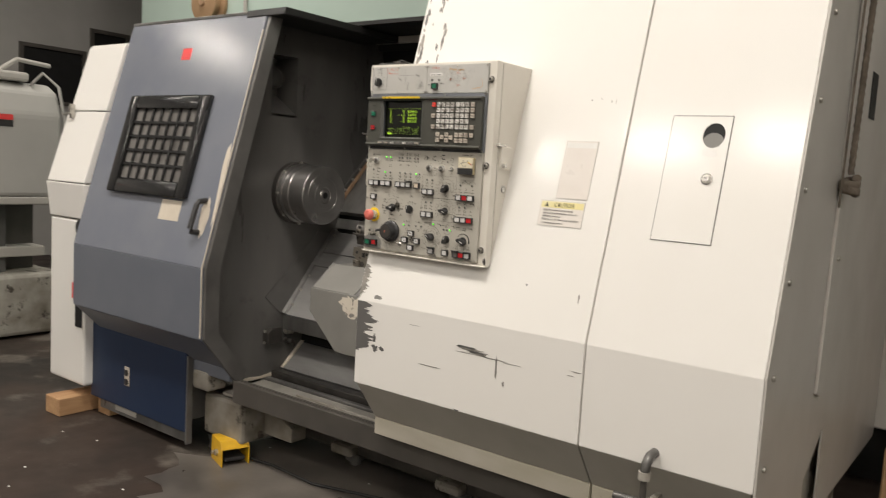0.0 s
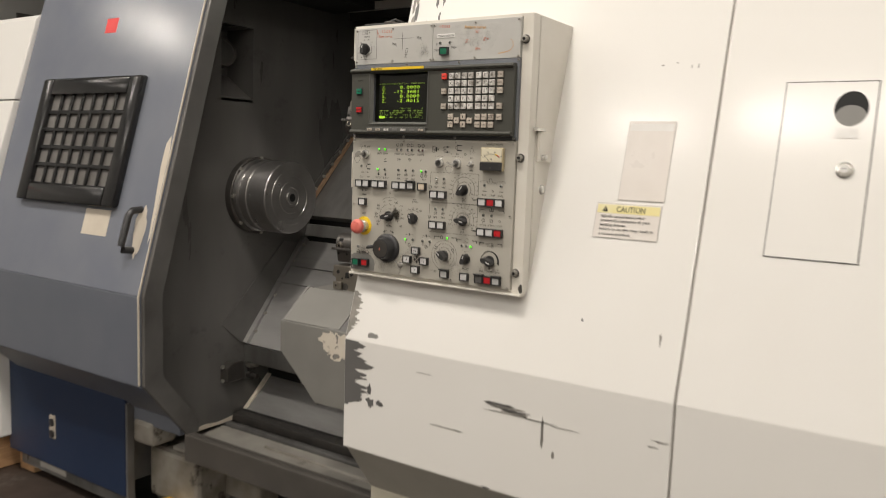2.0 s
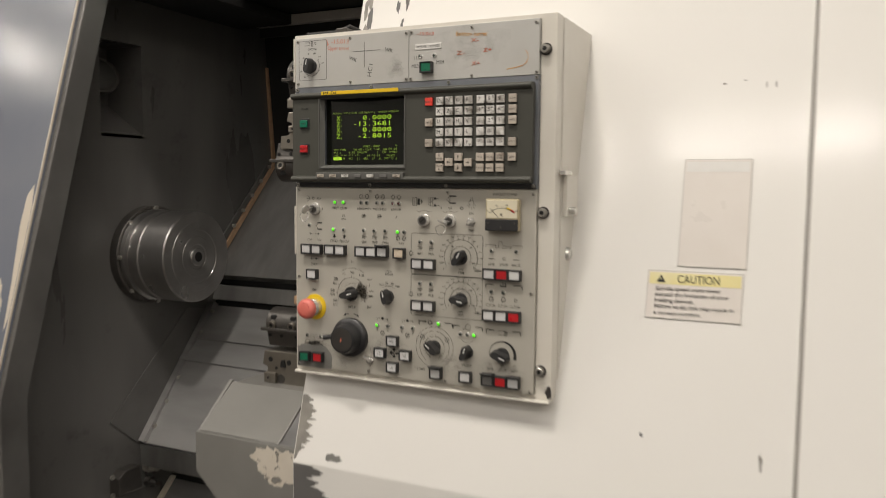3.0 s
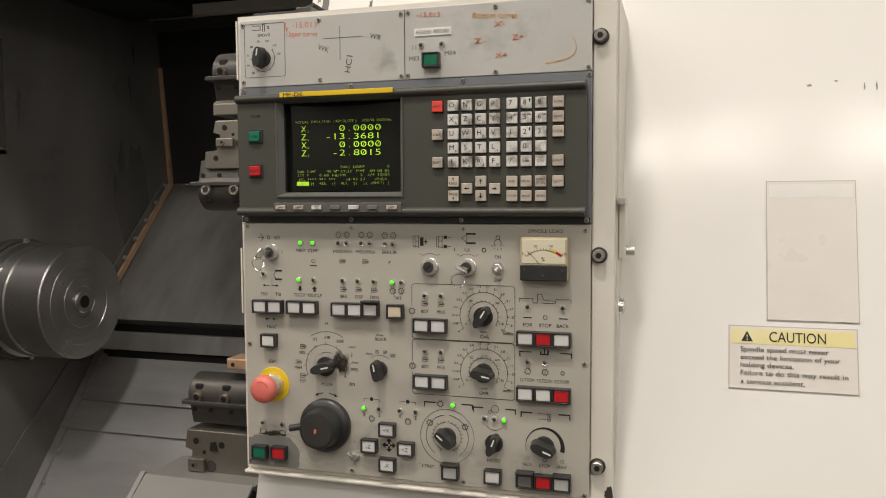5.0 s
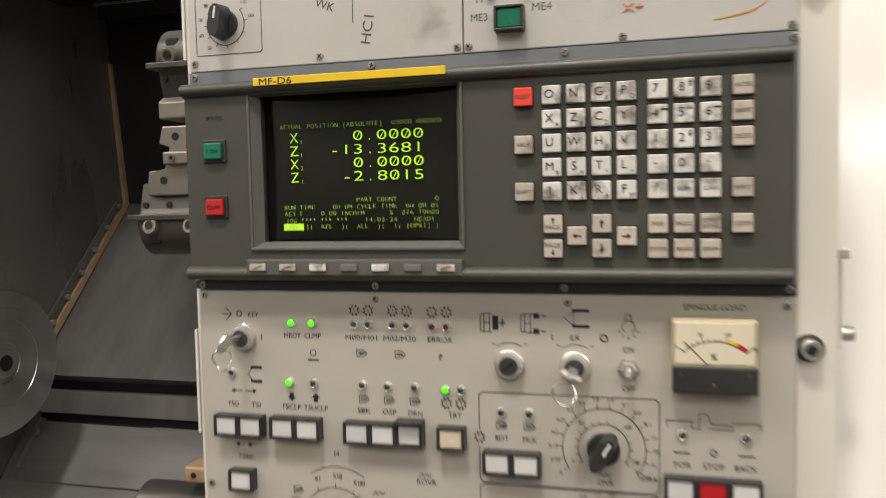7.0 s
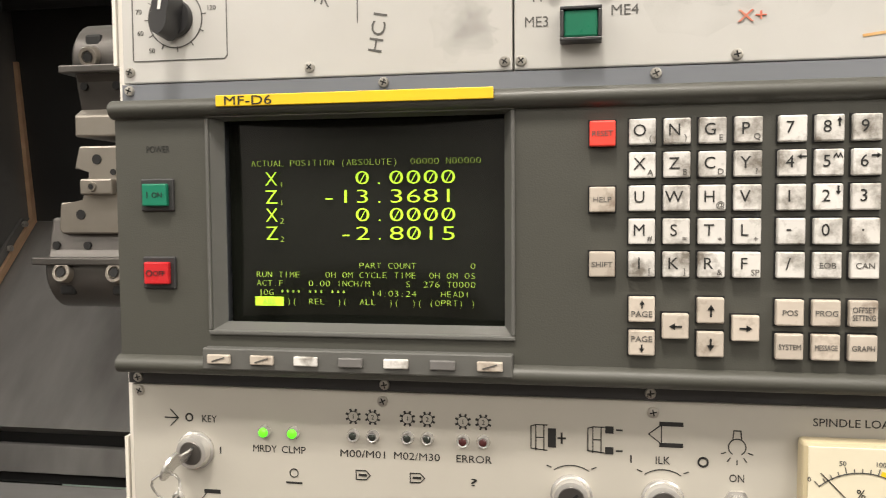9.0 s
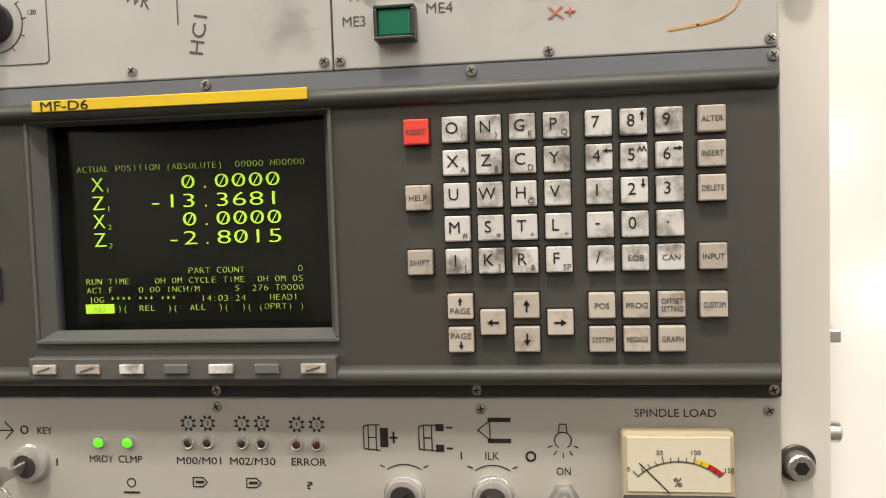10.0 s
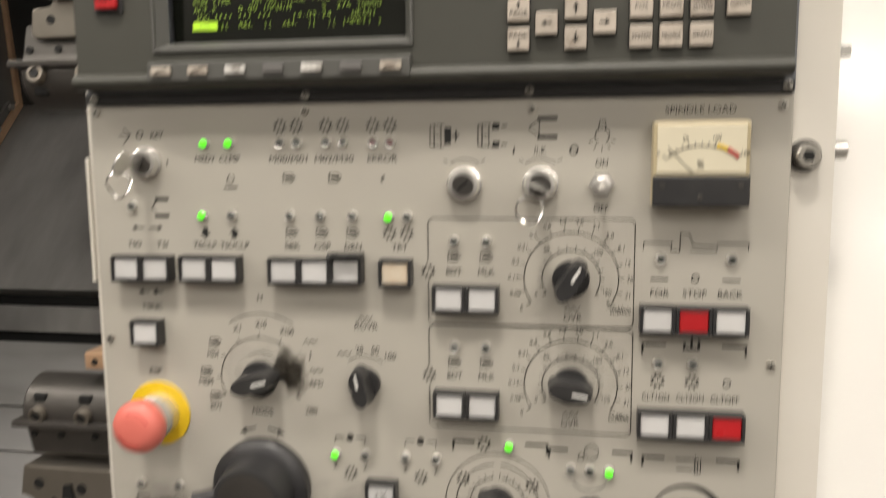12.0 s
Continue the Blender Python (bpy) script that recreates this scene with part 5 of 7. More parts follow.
WORDS = ["PRESSURE1  PRESSURE2", "SPOVR", "%", "-15.013", "Upper turret", "Bottom turret", "X-", "Z-", "Z+", "X+", "HC1", "WK", "ME3", "ME4", "11", "MF-D6", "POWER",
         "ACTUAL POSITION (ABSOLUTE)  O0000 N00000", "X", "Z", "1", "2", "0.0000", "-13.3681", "-2.8015", "PART COUNT", "0", "RUN TIME", "0H 0M CYCLE TIME", "0H 0M 0S", "ACT.F", "0.00 INCH/M", "S", "276 T0000", "JOG **** *** ***", "14:03:24", "HEAD1", "[", "](  REL  )(  ALL  )(", ")( (OPRT) )", "ABS", "(",
         "RESET", "HELP", "SHIFT", "ALTER", "INSERT", "DELETE", "INPUT", "CUSTOM", "PAGE", "POS", "PROG", "OFFSET", "SETTING", "SYSTEM", "MESSAGE", "GRAPH", "EOB", "CAN",
         "KEY", "I", "MRDY", "CLMP", "M00/M01", "M02/M30", "ERROR", "?", "TSO", "TSI", "TSCLP", "TSUCLP", "SBK", "OSP", "DRN", "TRT", "TSINC", "ESP", "ROVR", "25", "50", "100", "X1", "X10", "X100", "H", "MDI", "MEM", "EDT", "MODE", "J", "RPD", "ZRN",
         "SPINDLE LOAD", "ILK", "ON", "OFF", "O", "BDT", "MLK", "OVR", "FOR", "STOP", "BACK", "CLT1ON", "CLT2ON", "CLTOFF", "TRST", "RGST", "NOR", "REV", "+X", "-X", "+Z", "-Z", "inch/min", "150", "30",
         "0.08", "0.13", "0.2", "0.31", "0.5", "0.8", "1.3", "2.0", "3.1", "5.0", "8.1", "13", "20", "31", "50 ", "60", "70", "80", "90", "110", "120"] \
    + list("ONGPXZCYUWHVMSTLIKRF789456123-0./,") + ["(", ")", "E", "Q", "A", "B", "D", "@", "#", "=", "*", "+", "[", "]", "&", "SP", "10", "200"]
letters(WORDS)
letters(["MF-D6"], 0.0)

# ---- upper plates ----
UY = -0.002
up1 = thing("upper_plate", (-0.165, 0, 1.762), "pale grey blank plate with marker notes and a rotary knob", "panel plate", "upper plates")
part("plate", box(-0.2965, -0.0362, UY, 0.011, 1.7615, 1.8595, 0.001), PLATE, up1)
up2 = thing("upper_plate", (0.095, 0, 1.762), "pale grey plate with a green button and marker notes", "panel plate", "upper plates")
part("plate", box(-0.0350, 0.2245, UY - 0.0004, 0.011, 1.7615, 1.8595, 0.001), PLATE, up2)
for x, z in ((-0.291, 1.853), (-0.167, 1.853), (-0.041, 1.853), (-0.291, 1.769), (-0.166, 1.768), (-0.041, 1.767)):
    screw(x, z, up1, UY)
for x, z in ((-0.030, 1.853), (0.095, 1.853), (0.219, 1.853), (-0.031, 1.767), (0.095, 1.766), (0.220, 1.766)):
    screw(x, z, up2, UY - 0.0004)


def knob(at, turn, parent, r=0.0125, h=0.021, name="rotary_knob", label="black pointer knob"):
    """A pointer knob: round skirt, waisted grip and a white line on it."""
    m = Matrix.Translation(at) @ Matrix.Rotation(radians(turn), 4, "Y")
    bm = lathe([(r * 0.96, -0.005), (r, -0.004), (r, 0.0)], 26)
    pts = []
    for i in range(28):
        a = 2 * math.pi * i / 28
        k = 0.62 + 0.5 * abs(math.sin(a)) ** 1.8
        pts.append((r * k * 0.88 * math.cos(a), r * k * 1.12 * math.sin(a)))
    prism(pts, -h, -0.004, axis="y", bm=bm)
    for v in bm.verts:
        if v.co.y < -h + 0.0005:
            v.co.x *= 0.78
            v.co.z *= 0.9
    k = part(name, bm, BLACK, parent, label, m, smooth=35)
    part("pointer", prism([(-r * 0.08, r * 0.1), (r * 0.08, r * 0.1), (r * 0.07, r * 0.92), (-r * 0.07, r * 0.92)], -h - 0.0004, -h + 0.0005, axis="y"), WHITEINK, k, "white pointer line", m)
    return k


part("dial_border", stroke([(-0.288, 1.776), (-0.224, 1.776), (-0.222, 1.778), (-0.222, 1.852), (-0.224, 1.854), (-0.288, 1.854), (-0.2885, 1.852), (-0.2885, 1.777)], 0.0006, UY), INKGREY, up1)
knob((-0.258, UY, 1.803), 10, up1)
sc = arc(-0.258, 1.803, 0.0185, 0.0192, -210, 40, 40, UY)
for i in range(9):
    a = radians(-210 + i * 31)
    stroke([(-0.258 + 0.0185 * math.cos(a), 1.803 + 0.0185 * math.sin(a)), (-0.258 + 0.0215 * math.cos(a), 1.803 + 0.0215 * math.sin(a))], 0.0005, UY, bm=sc)
part("dial_scale", sc, INKGREY, up1)
for i, w in enumerate(("50 ", "60", "70", "80", "90", "100", "110", "120")):
    a = radians(230 - i * 31)
    text("legend", w, (-0.258 + 0.0265 * math.cos(a), UY, 1.803 + 0.0265 * math.sin(a)), 0.0045, INKGREY, up1)
text("legend", "SPOVR", (-0.256, UY, 1.837), 0.0065, INKGREY, up1, 0.021)
part("symbol", stroke([(-0.275, 1.845), (-0.262, 1.845), (-0.262, 1.851), (-0.275, 1.851)], 0.0007, UY, bm=stroke([(-0.258, 1.843), (-0.258, 1.853), (-0.255, 1.853), (-0.255, 1.843)], 0.001, UY)), INKGREY, up1)
text("legend", "%", (-0.249, UY, 1.848), 0.007, INKGREY, up1)
text("marker_note", "-15.013", (-0.190, UY, 1.848), 0.012, REDINK, up1, 0.04, 3)
part("marker_note", stroke([(-0.221, 1.853), (-0.219, 1.842), (-0.216, 1.846)], 0.0012, UY), REDINK, up1)
text("marker_note", "Upper turret", (-0.194, UY, 1.834), 0.011, REDINK, up1, 0.05, 4)
part("marker_axes", stroke([(-0.160, 1.826), (-0.098, 1.826)], 0.0007, UY, bm=stroke([(-0.134, 1.842), (-0.134, 1.795)], 0.0007, UY)), INKGREY, up1, "pencilled cross lines")
text("marker_note", "WK", (-0.160, UY, 1.812), 0.011, INKGREY, up1, 0, 20)
text("marker_note", "WK", (-0.079, UY, 1.824), 0.011, INKGREY, up1, 0, 15)
text("marker_note", "HC1", (-0.121, UY, 1.788), 0.013, INKGREY, up1, 0.024, -80)
part("smudge", grime_film(-0.063, 1.79, 0.03, 0.03, 6.1, UY, 4, 0.8), HAZE, up1)
U2 = UY - 0.0004
part("label_strip", box(-0.021, 0.033, U2 - 0.0012, U2, 1.820, 1.8305, 0.0003), LABEL, up2, "white embossed label")
text("legend", "PRESSURE1  PRESSURE2", (0.006, U2 - 0.0012, 1.8252), 0.007, INKGREY, up2, 0.048)


def led(x, z, parent, lit=0, y=-0.003):
    m = Matrix.Translation((x, y, z))
    b = put("indicator", LED_RIM, parent, m)
    put("lens", (LED_OFF, LED_ON, LED_RED)[lit], b, m)


LED_RIM = mesh(lathe([(0.0026, -0.0026), (0.0033, -0.003), (0.0042, -0.0016), (0.0046, 0.0004)], 18), CHROME, smooth=35)
LED_OFF = mesh(lathe([(0.0012, -0.0034), (0.0024, -0.0028), (0.0029, -0.002)], 14), LEDOFF, smooth=60)
LED_ON = mesh(lathe([(0.0015, -0.0048), (0.0030, -0.0038), (0.0034, -0.0018)], 14), LEDON, smooth=60)
LED_RED = mesh(lathe([(0.0012, -0.0034), (0.0024, -0.0028), (0.0029, -0.002)], 14), LEDRED, smooth=60)
led(-0.011, 1.8075, up2, 0, U2)
led(0.019, 1.8072, up2, 0, U2)


def button_mesh(w, h):
    """Frame of one square push button: a black surround with a well."""
    bm = bmesh.new()
    for a in ((-w / 2, w / 2, h / 2 - 0.0022, h / 2), (-w / 2, w / 2, -h / 2, -h / 2 + 0.0022), (-w / 2, -w / 2 + 0.0022, -h / 2 + 0.0022, h / 2 - 0.0022), (w / 2 - 0.0022, w / 2, -h / 2 + 0.0022, h / 2 - 0.0022)):
        box(a[0], a[1], -0.0115, 0.0, a[2], a[3], 0.0006, bm=bm)
    return mesh(bm, BLACK)


BTN = button_mesh(0.0245, 0.0205)
LENS_ME = {}


def button(x, z, parent, lens_mat=None, y=-0.003, legend="", label=""):
    m = Matrix.Translation((x, y, z))
    b = put("push_button", BTN, parent, m, label)
    ma = lens_mat or LENS
    if ma.name not in LENS_ME:
        LENS_ME[ma.name] = mesh(box(-0.0099, 0.0099, -0.0102, -0.001, -0.0079, 0.0079, 0.0012), ma)
    put("lens", LENS_ME[ma.name], b, m)
    if legend:
        text("legend", legend, (x, y - 0.0103, z), 0.008, INKGREY, b)
    return b


button(0.005, 1.7858, up2, GREEN, U2, label="dark green push button")
text("marker_note", "11", (-0.021, U2, 1.805), 0.009, INKGREY, up2)
text("marker_note", "ME3", (-0.0215, U2, 1.79), 0.009, INKGREY, up2, 0.014)
text("marker_note", "ME4", (0.031, U2, 1.795), 0.009, INKGREY, up2, 0.016)
part("smudge", grime_film(0.092, 1.82, 0.13, 0.07, 2.9, U2, 2), HAZE, up2, "wiped grey smear")
text("marker_note", "-15.013", (0.0, U2 - 0.0004, 1.849), 0.009, REDINK, up2, 0.034, 4)
text("marker_note", "Bottom turret", (0.094, U2 - 0.0004, 1.842), 0.011, ORANGEINK, up2, 0.062, 4)
for w, x, z in (("X-", 0.101, 1.83), ("Z-", 0.073, 1.809), ("Z+", 0.126, 1.811), ("X+", 0.103, 1.788)):
    text("marker_note", w, (x, U2 - 0.0004, z), 0.01, REDINK, up2, 0.016)
part("marker_stroke", stroke([(0.164, 1.774), (0.18, 1.776), (0.194, 1.779)], 0.0016, U2), ORANGEINK, up2)
part("marker_stroke", stroke([(0.193, 1.779), (0.2, 1.783), (0.204, 1.79), (0.203, 1.8), (0.198, 1.806)], 0.0009, U2), ORANGEINK, up2)

# ---- display unit ----
du = thing("display_unit", (-0.04, 0, 1.565), "dark grey display and keyboard unit with a green text screen", "display unit")
MY = -0.018
DX0, DX1 = -0.2935, 0.2195
part("mount_plate", holed(rect(-0.2965, 0.2245, 1.5605, 1.7605), rect(-0.228, -0.038, 1.6, 1.7415), -0.0035, 0.0115), STEELGREY, du, "blue grey mounting plate")
part("gap_strip", box(-0.2965, 0.2235, -0.006, -0.0036, 1.5605, 1.5685, 0.0005), BLACK, du)
CX0, CX1, CZ0, CZ1 = -0.2215, -0.0405, 1.6045, 1.7385
part("body", holed(rect(DX0, DX1, 1.5765, 1.7415), rect(CX0 - 0.0065, CX1 + 0.0045, 1.600, 1.7355), MY, -0.0036), MDI, du)
for z in (1.742, 1.5765):
    rp = [(-0.0036, z - 0.0056)] + [(MY + 0.001 - 0.008 * math.cos(radians(a)), z + 0.0062 * math.sin(radians(a))) for a in range(-80, 81, 16)] + [(-0.0036, z + 0.0056)]
    part("rounded_rail", prism(rp, DX0 - 0.001, DX1 - 0.001), MDI, du, "rounded moulded rail", smooth=40)
part("yellow_strip", box(-0.2195, -0.0455, -0.0264, -0.0246, 1.7415, 1.7485, 0.0005), YSTRIP, du, "yellow label strip")
text("lettering", "MF-D6", (-0.198, -0.0264, 1.745), 0.008, INK, du, 0.031)
bz = bmesh.new()
for pts in (((CX0 - 0.0065, 1.7355), (CX1 + 0.0045, 1.7355), (CX1, CZ1 - 0.0045), (CX0, CZ1 - 0.0045)), ((CX0 - 0.0065, 1.600), (CX0, CZ0), (CX1, CZ0), (CX1 + 0.0045, 1.600)),
            ((CX0 - 0.0065, 1.600), (CX0 - 0.0065, 1.7355), (CX0, CZ1 - 0.0045), (CX0, CZ0)), ((CX1 + 0.0045, 1.7355), (CX1 + 0.0045, 1.600), (CX1, CZ0), (CX1, CZ1 - 0.0045))):
    vs = []
    for x, z in pts:
        inner = x in (CX0, CX1)
        vs.append(bz.verts.new((x, -0.010 if inner else MY, z)))
    bz.faces.new(vs)
bmesh.ops.remove_doubles(bz, verts=bz.verts, dist=0.0001)
part("bezel", bz, BEZEL, du, "sloping grey screen bezel")
rim = bmesh.new()
for a in ((CX0 - 0.009, CX1 + 0.007, 1.7355, 1.738), (CX0 - 0.009, CX1 + 0.007, 1.597, 1.600), (CX0 - 0.009, CX0 - 0.0065, 1.600, 1.7355), (CX1 + 0.0045, CX1 + 0.007, 1.600, 1.7355)):
    box(a[0], a[1], MY - 0.0022, MY + 0.001, a[2], a[3], 0.0008, bm=rim)
part("screen_rim", rim, BEZEL, du)
# bulged screen glass
gb = bmesh.new()
N, M_ = 16, 12
grid = [[gb.verts.new((CX0 - 0.002 + (CX1 - CX0 + 0.004) * i / N, 0.0012 - 0.0042 * (1 - (2 * i / N - 1) ** 2) * (1 - (2 * j / M_ - 1) ** 2), CZ0 - 0.002 + (CZ1 - CZ0) * j / M_)) for i in range(N + 1)] for j in range(M_ + 1)]
for j in range(M_):
    for i in range(N):
        gb.faces.new((grid[j][i], grid[j][i + 1], grid[j + 1][i + 1], grid[j + 1][i]))
screen = part("screen", gb, CRT, du, "dark curved screen glass", smooth=80)
SY = -0.0042


BIG = "XZ0123456789.-"
letters(sorted(set(BIG)), -0.012, "^")
letters(sorted(set("ACTUALPOSITION(ABSOLUTE)ONXZ0123456789.-RUNTIMEHCYCLEACT.FINCH/MST:JG*EADPRCOUNT[]L")), -0.03, "~")
CH = 0.1475 / 39


def glow(w, col, z, height, pitch=CH, ma=None, wide=0.72):
    bm = mono(w, pitch, pitch * wide, height, "^" if height > 0.01 else "~")
    for i, ch in enumerate(w):
        if height > 0.01 and ch == "0":
            cx = (i + 0.5) * pitch
            prism([(cx - 0.0021, -0.0031), (cx - 0.0015, -0.0031), (cx + 0.0021, 0.0031), (cx + 0.0015, 0.0031)], -0.0003, 0.0001, axis="y", bm=bm)
    part("screen_text", bm, ma or PHOS, screen, "", Matrix.Translation((-0.2065 + col * CH, SY, z)))


glow("ACTUAL POSITION (ABSOLUTE)  O0000 N00000", 0, 1.7067, 0.0058, CH, PHOSDIM)
for z, a, b, w in ((1.6965, "X", "1", "0.0000"), (1.6847, "Z", "1", "-13.3681"), (1.673, "X", "2", "0.0000"), (1.6612, "Z", "2", "-2.8015")):
    glow(a, 2.2, z, 0.013, CH * 2.9)
    glow(b, 5.0, z - 0.0035, 0.005, CH, PHOSDIM)
    glow(w, 35.9 - len(w) * 2.93, z, 0.0125, CH * 2.93, None, 0.9)
for z, items in ((1.6407, (("PART COUNT", 19), ("0", 38))), (1.6346, (("RUN TIME", 0.6), ("0H 0M CYCLE TIME", 13), ("0H 0M 0S", 31))), (1.629, (("ACT.F", 0.6), ("0.00 INCH/M", 10), ("S", 27), ("276 T0000", 30))),
                 (1.6229, (("JOG **** *** ***", 0.8), ("14:03:24", 21), ("HEAD1", 33))), (1.6172, (("(", 0), (")(  REL  )(  ALL  )(", 6), (")( (OPRT) )", 28)))):
    for w, col in items:
        glow(w, col, z, 0.0056, CH, PHOSDIM)
hl = part("screen_text", box(-0.205, -0.1855, SY - 0.0004, SY, 1.6143, 1.6203), PHOS, screen, "lit soft key block")
text("screen_text", "ABS", (-0.1955, SY - 0.0005, 1.6173), 0.0052, PHOSDIM, screen)
# soft keys
part("soft_key_bed", box(-0.2325, -0.0345, MY - 0.008, MY, 1.5755, 1.5895, 0.001), BEZEL, du)
for i in range(7):
    x = -0.2205 + i * 0.02875
    k = part("soft_key", box(x - 0.0078, x + 0.0078, MY - 0.0105, MY - 0.008, 1.5797, 1.5857, 0.0008), (KEYB, KEYB, KEYW, KEYG, KEYW, KEYG, KEYB)[i], du)
    if i in (0, 1, 6):
        part("legend", stroke([(x - 0.004, 1.5815), (x + 0.004, 1.584)], 0.0008, MY - 0.0105), INKGREY, k)
for x, z in ((-0.117, 1.7565), (0.049, 1.7565), (0.221, 1.7565), (-0.291, 1.7565)):
    screw(x, z, du, -0.0036)
for x in (-0.118, 0.047, 0.219, -0.289):
    screw(x, 1.5648, du, -0.006)
# power buttons
for z, ma, w in ((1.687, GREENLIT, "I"), (1.6367, RED, "O")):
    pb = part("power_button", box(-0.2755, -0.2525, MY - 0.002, MY, z - 0.0105, z + 0.0105, 0.001), BLACK, du, m=None)
    part("lens", box(-0.2727, -0.2555, MY - 0.006, MY - 0.002, z - 0.0072, z + 0.0072, 0.001), ma, pb, "green power lens" if w == "I" else "red power lens")
    text("legend", w, (-0.2688, MY - 0.0061, z), 0.006, INK, pb)
    text("legend", "ON" if w == "I" else "OFF", (-0.262, MY - 0.0061, z), 0.0048, INK, pb)
text("lettering", "POWER", (-0.2635, MY, 1.7165), 0.006, INK, du, 0.016)
# keys
KEYW_ME = mesh(box(-0.0074, 0.0074, -0.005, 0.0, -0.0074, 0.0074, 0.0009), KEYW)
KEYB_ME = mesh(box(-0.0074, 0.0074, -0.005, 0.0, -0.0074, 0.0074, 0.0009), KEYB)
KEYR_ME = mesh(box(-0.0074, 0.0074, -0.005, 0.0, -0.0074, 0.0074, 0.0009), REDKEY)
# black plate gives the shade of the recess round each key
WELL_ME = mesh(box(-0.0082, 0.0082, -0.0004, 0.0, -0.0082, 0.0082), HOLE)


def key(x, z, me, main="", sub="", small=False):
    m = Matrix.Translation((x, MY - 0.0004, z))
    k = put("key", me, du, m)
    put("well", WELL_ME, k, Matrix.Translation((x, MY, z)))
    y = MY - 0.0054
    if small:
        rows_ = main.split("|")
        for i, w in enumerate(rows_):
            text("legend", w, (x, y, z + (len(rows_) - 1) * 0.0022 - i * 0.0044), 0.0045, INKGREY, k, min(0.0118, LETTERS[w][1] * 0.0048))
    elif main:
        text("legend", main, (x - 0.0016, y, z + 0.0008), 0.0096, INK, k)
        if sub:
            text("legend", sub, (x + 0.0044, y, z - 0.0042), 0.0048, INKGREY, k)


colx = (0.0400, 0.0593, 0.0787, 0.0980, 0.1215, 0.1408, 0.1602, 0.1832)
rowz = (1.7205, 1.7014, 1.6823, 1.6632, 1.6441)
tops = (("O", "("), ("N", ")"), ("G", "E"), ("P", "Q"), ("7", ""), ("8", ""), ("9", "")), (("X", "A"), ("Z", "B"), ("C", "D"), ("Y", "?"), ("4", ""), ("5", ""), ("6", "")), (("U", ""), ("W", ""), ("H", "@"), ("V", ""), ("1", ""), ("2", ""), ("3", "")), (("M", "#"), ("S", "="), ("T", "*"), ("L", "+"), ("-", ""), ("0", ""), (".", "")), (("I", "["), ("K", "]"), ("R", "&"), ("F", "SP"), ("/", ""), ("EOB", None), ("CAN", None))
for j, row in enumerate(tops):
    for i, (a, b) in enumerate(row):
        key(colx[i], rowz[j], KEYW_ME, a, b or "", b is None)
for x, z, dx, dz in ((colx[5], rowz[0], 0, 1), (colx[4], rowz[1], -1, 0), (colx[6], rowz[1], 1, 0), (colx[5], rowz[2], 0, -1)):
    x, z = x + 0.0046, z + 0.0035
    a = stroke([(x - dx * 0.0022, z - dz * 0.0022), (x + dx * 0.0004, z + dz * 0.0004)], 0.001, MY - 0.0054)
    prism([(x + dx * 0.0024, z + dz * 0.0024), (x + dx * 0.0002 + dz * 0.0014, z + dz * 0.0002 + dx * 0.0014), (x + dx * 0.0002 - dz * 0.0014, z + dz * 0.0002 - dx * 0.0014)], MY - 0.0058, MY - 0.0053, axis="y", bm=a)
    part("arrow", a, INK, du)
part("wave_mark", stroke([(colx[5] + 0.002 + 0.0011 * i, rowz[1] + 0.0038 + (0.0011 if i % 2 else -0.0011)) for i in range(5)], 0.0006, MY - 0.0054), INK, du)
for z, w in ((rowz[0], "ALTER"), (rowz[1], "INSERT"), (rowz[2], "DELETE"), (rowz[4], "INPUT"), (1.617, "CUSTOM")):
    key(colx[7], z, KEYB_ME, w, "", True)
key(0.0175, 1.7200, KEYR_ME, "RESET", "", True)
key(0.0175, 1.6818, KEYB_ME, "HELP", "", True)
key(0.0175, 1.6440, KEYB_ME, "SHIFT", "", True)
for x, z, w in ((0.0403, 1.6178, "PAGE"), (0.0403, 1.5982, "PAGE"), (0.1215, 1.6172, "POS"), (0.1408, 1.6172, "PROG"), (0.1602, 1.6172, "OFFSET|SETTING"), (0.1215, 1.5978, "SYSTEM"), (0.1408, 1.5978, "MESSAGE"), (0.1602, 1.5978, "GRAPH")):
    key(x, z, KEYB_ME, w if w != "PAGE" else "", "", w != "PAGE")
    if w == "PAGE":
        s = 1 if z > 1.61 else -1
        text("legend", w, (x, MY - 0.0054, z - s * 0.0025), 0.0048, INKGREY, du, 0.0118)
        pa = stroke([(x, z + s * 0.0012), (x, z + s * 0.003)], 0.0009, MY - 0.0054)
        prism([(x - 0.0014, z + s * 0.003), (x + 0.0014, z + s * 0.003), (x, z + s * 0.0055)], MY - 0.0058, MY - 0.0053, axis="y", bm=pa)
        part("arrow", pa, INK, du)
for x, z, dx, dz in ((0.0592, 1.6083, -1, 0), (0.0787, 1.6178, 0, 1), (0.0787, 1.5982, 0, -1), (0.0979, 1.6078, 1, 0)):
    key(x, z, KEYB_ME)
    a = stroke([(x - dx * 0.003, z - dz * 0.003), (x + dx * 0.001, z + dz * 0.001)], 0.0011, MY - 0.0054)
    prism([(x + dx * 0.0035, z + dz * 0.0035), (x + dx * 0.0003 + dz * 0.002, z + dz * 0.0003 + dx * 0.002), (x + dx * 0.0003 - dz * 0.002, z + dz * 0.0003 - dx * 0.002)], MY - 0.0058, MY - 0.0053, axis="y", bm=a)
    part("arrow", a, INK, du)

# ---- operator panel ----
op = thing("operator_panel", (-0.04, 0, 1.185), "beige operator panel crowded with buttons, knobs and lamps", "control panel")
OY = -0.003
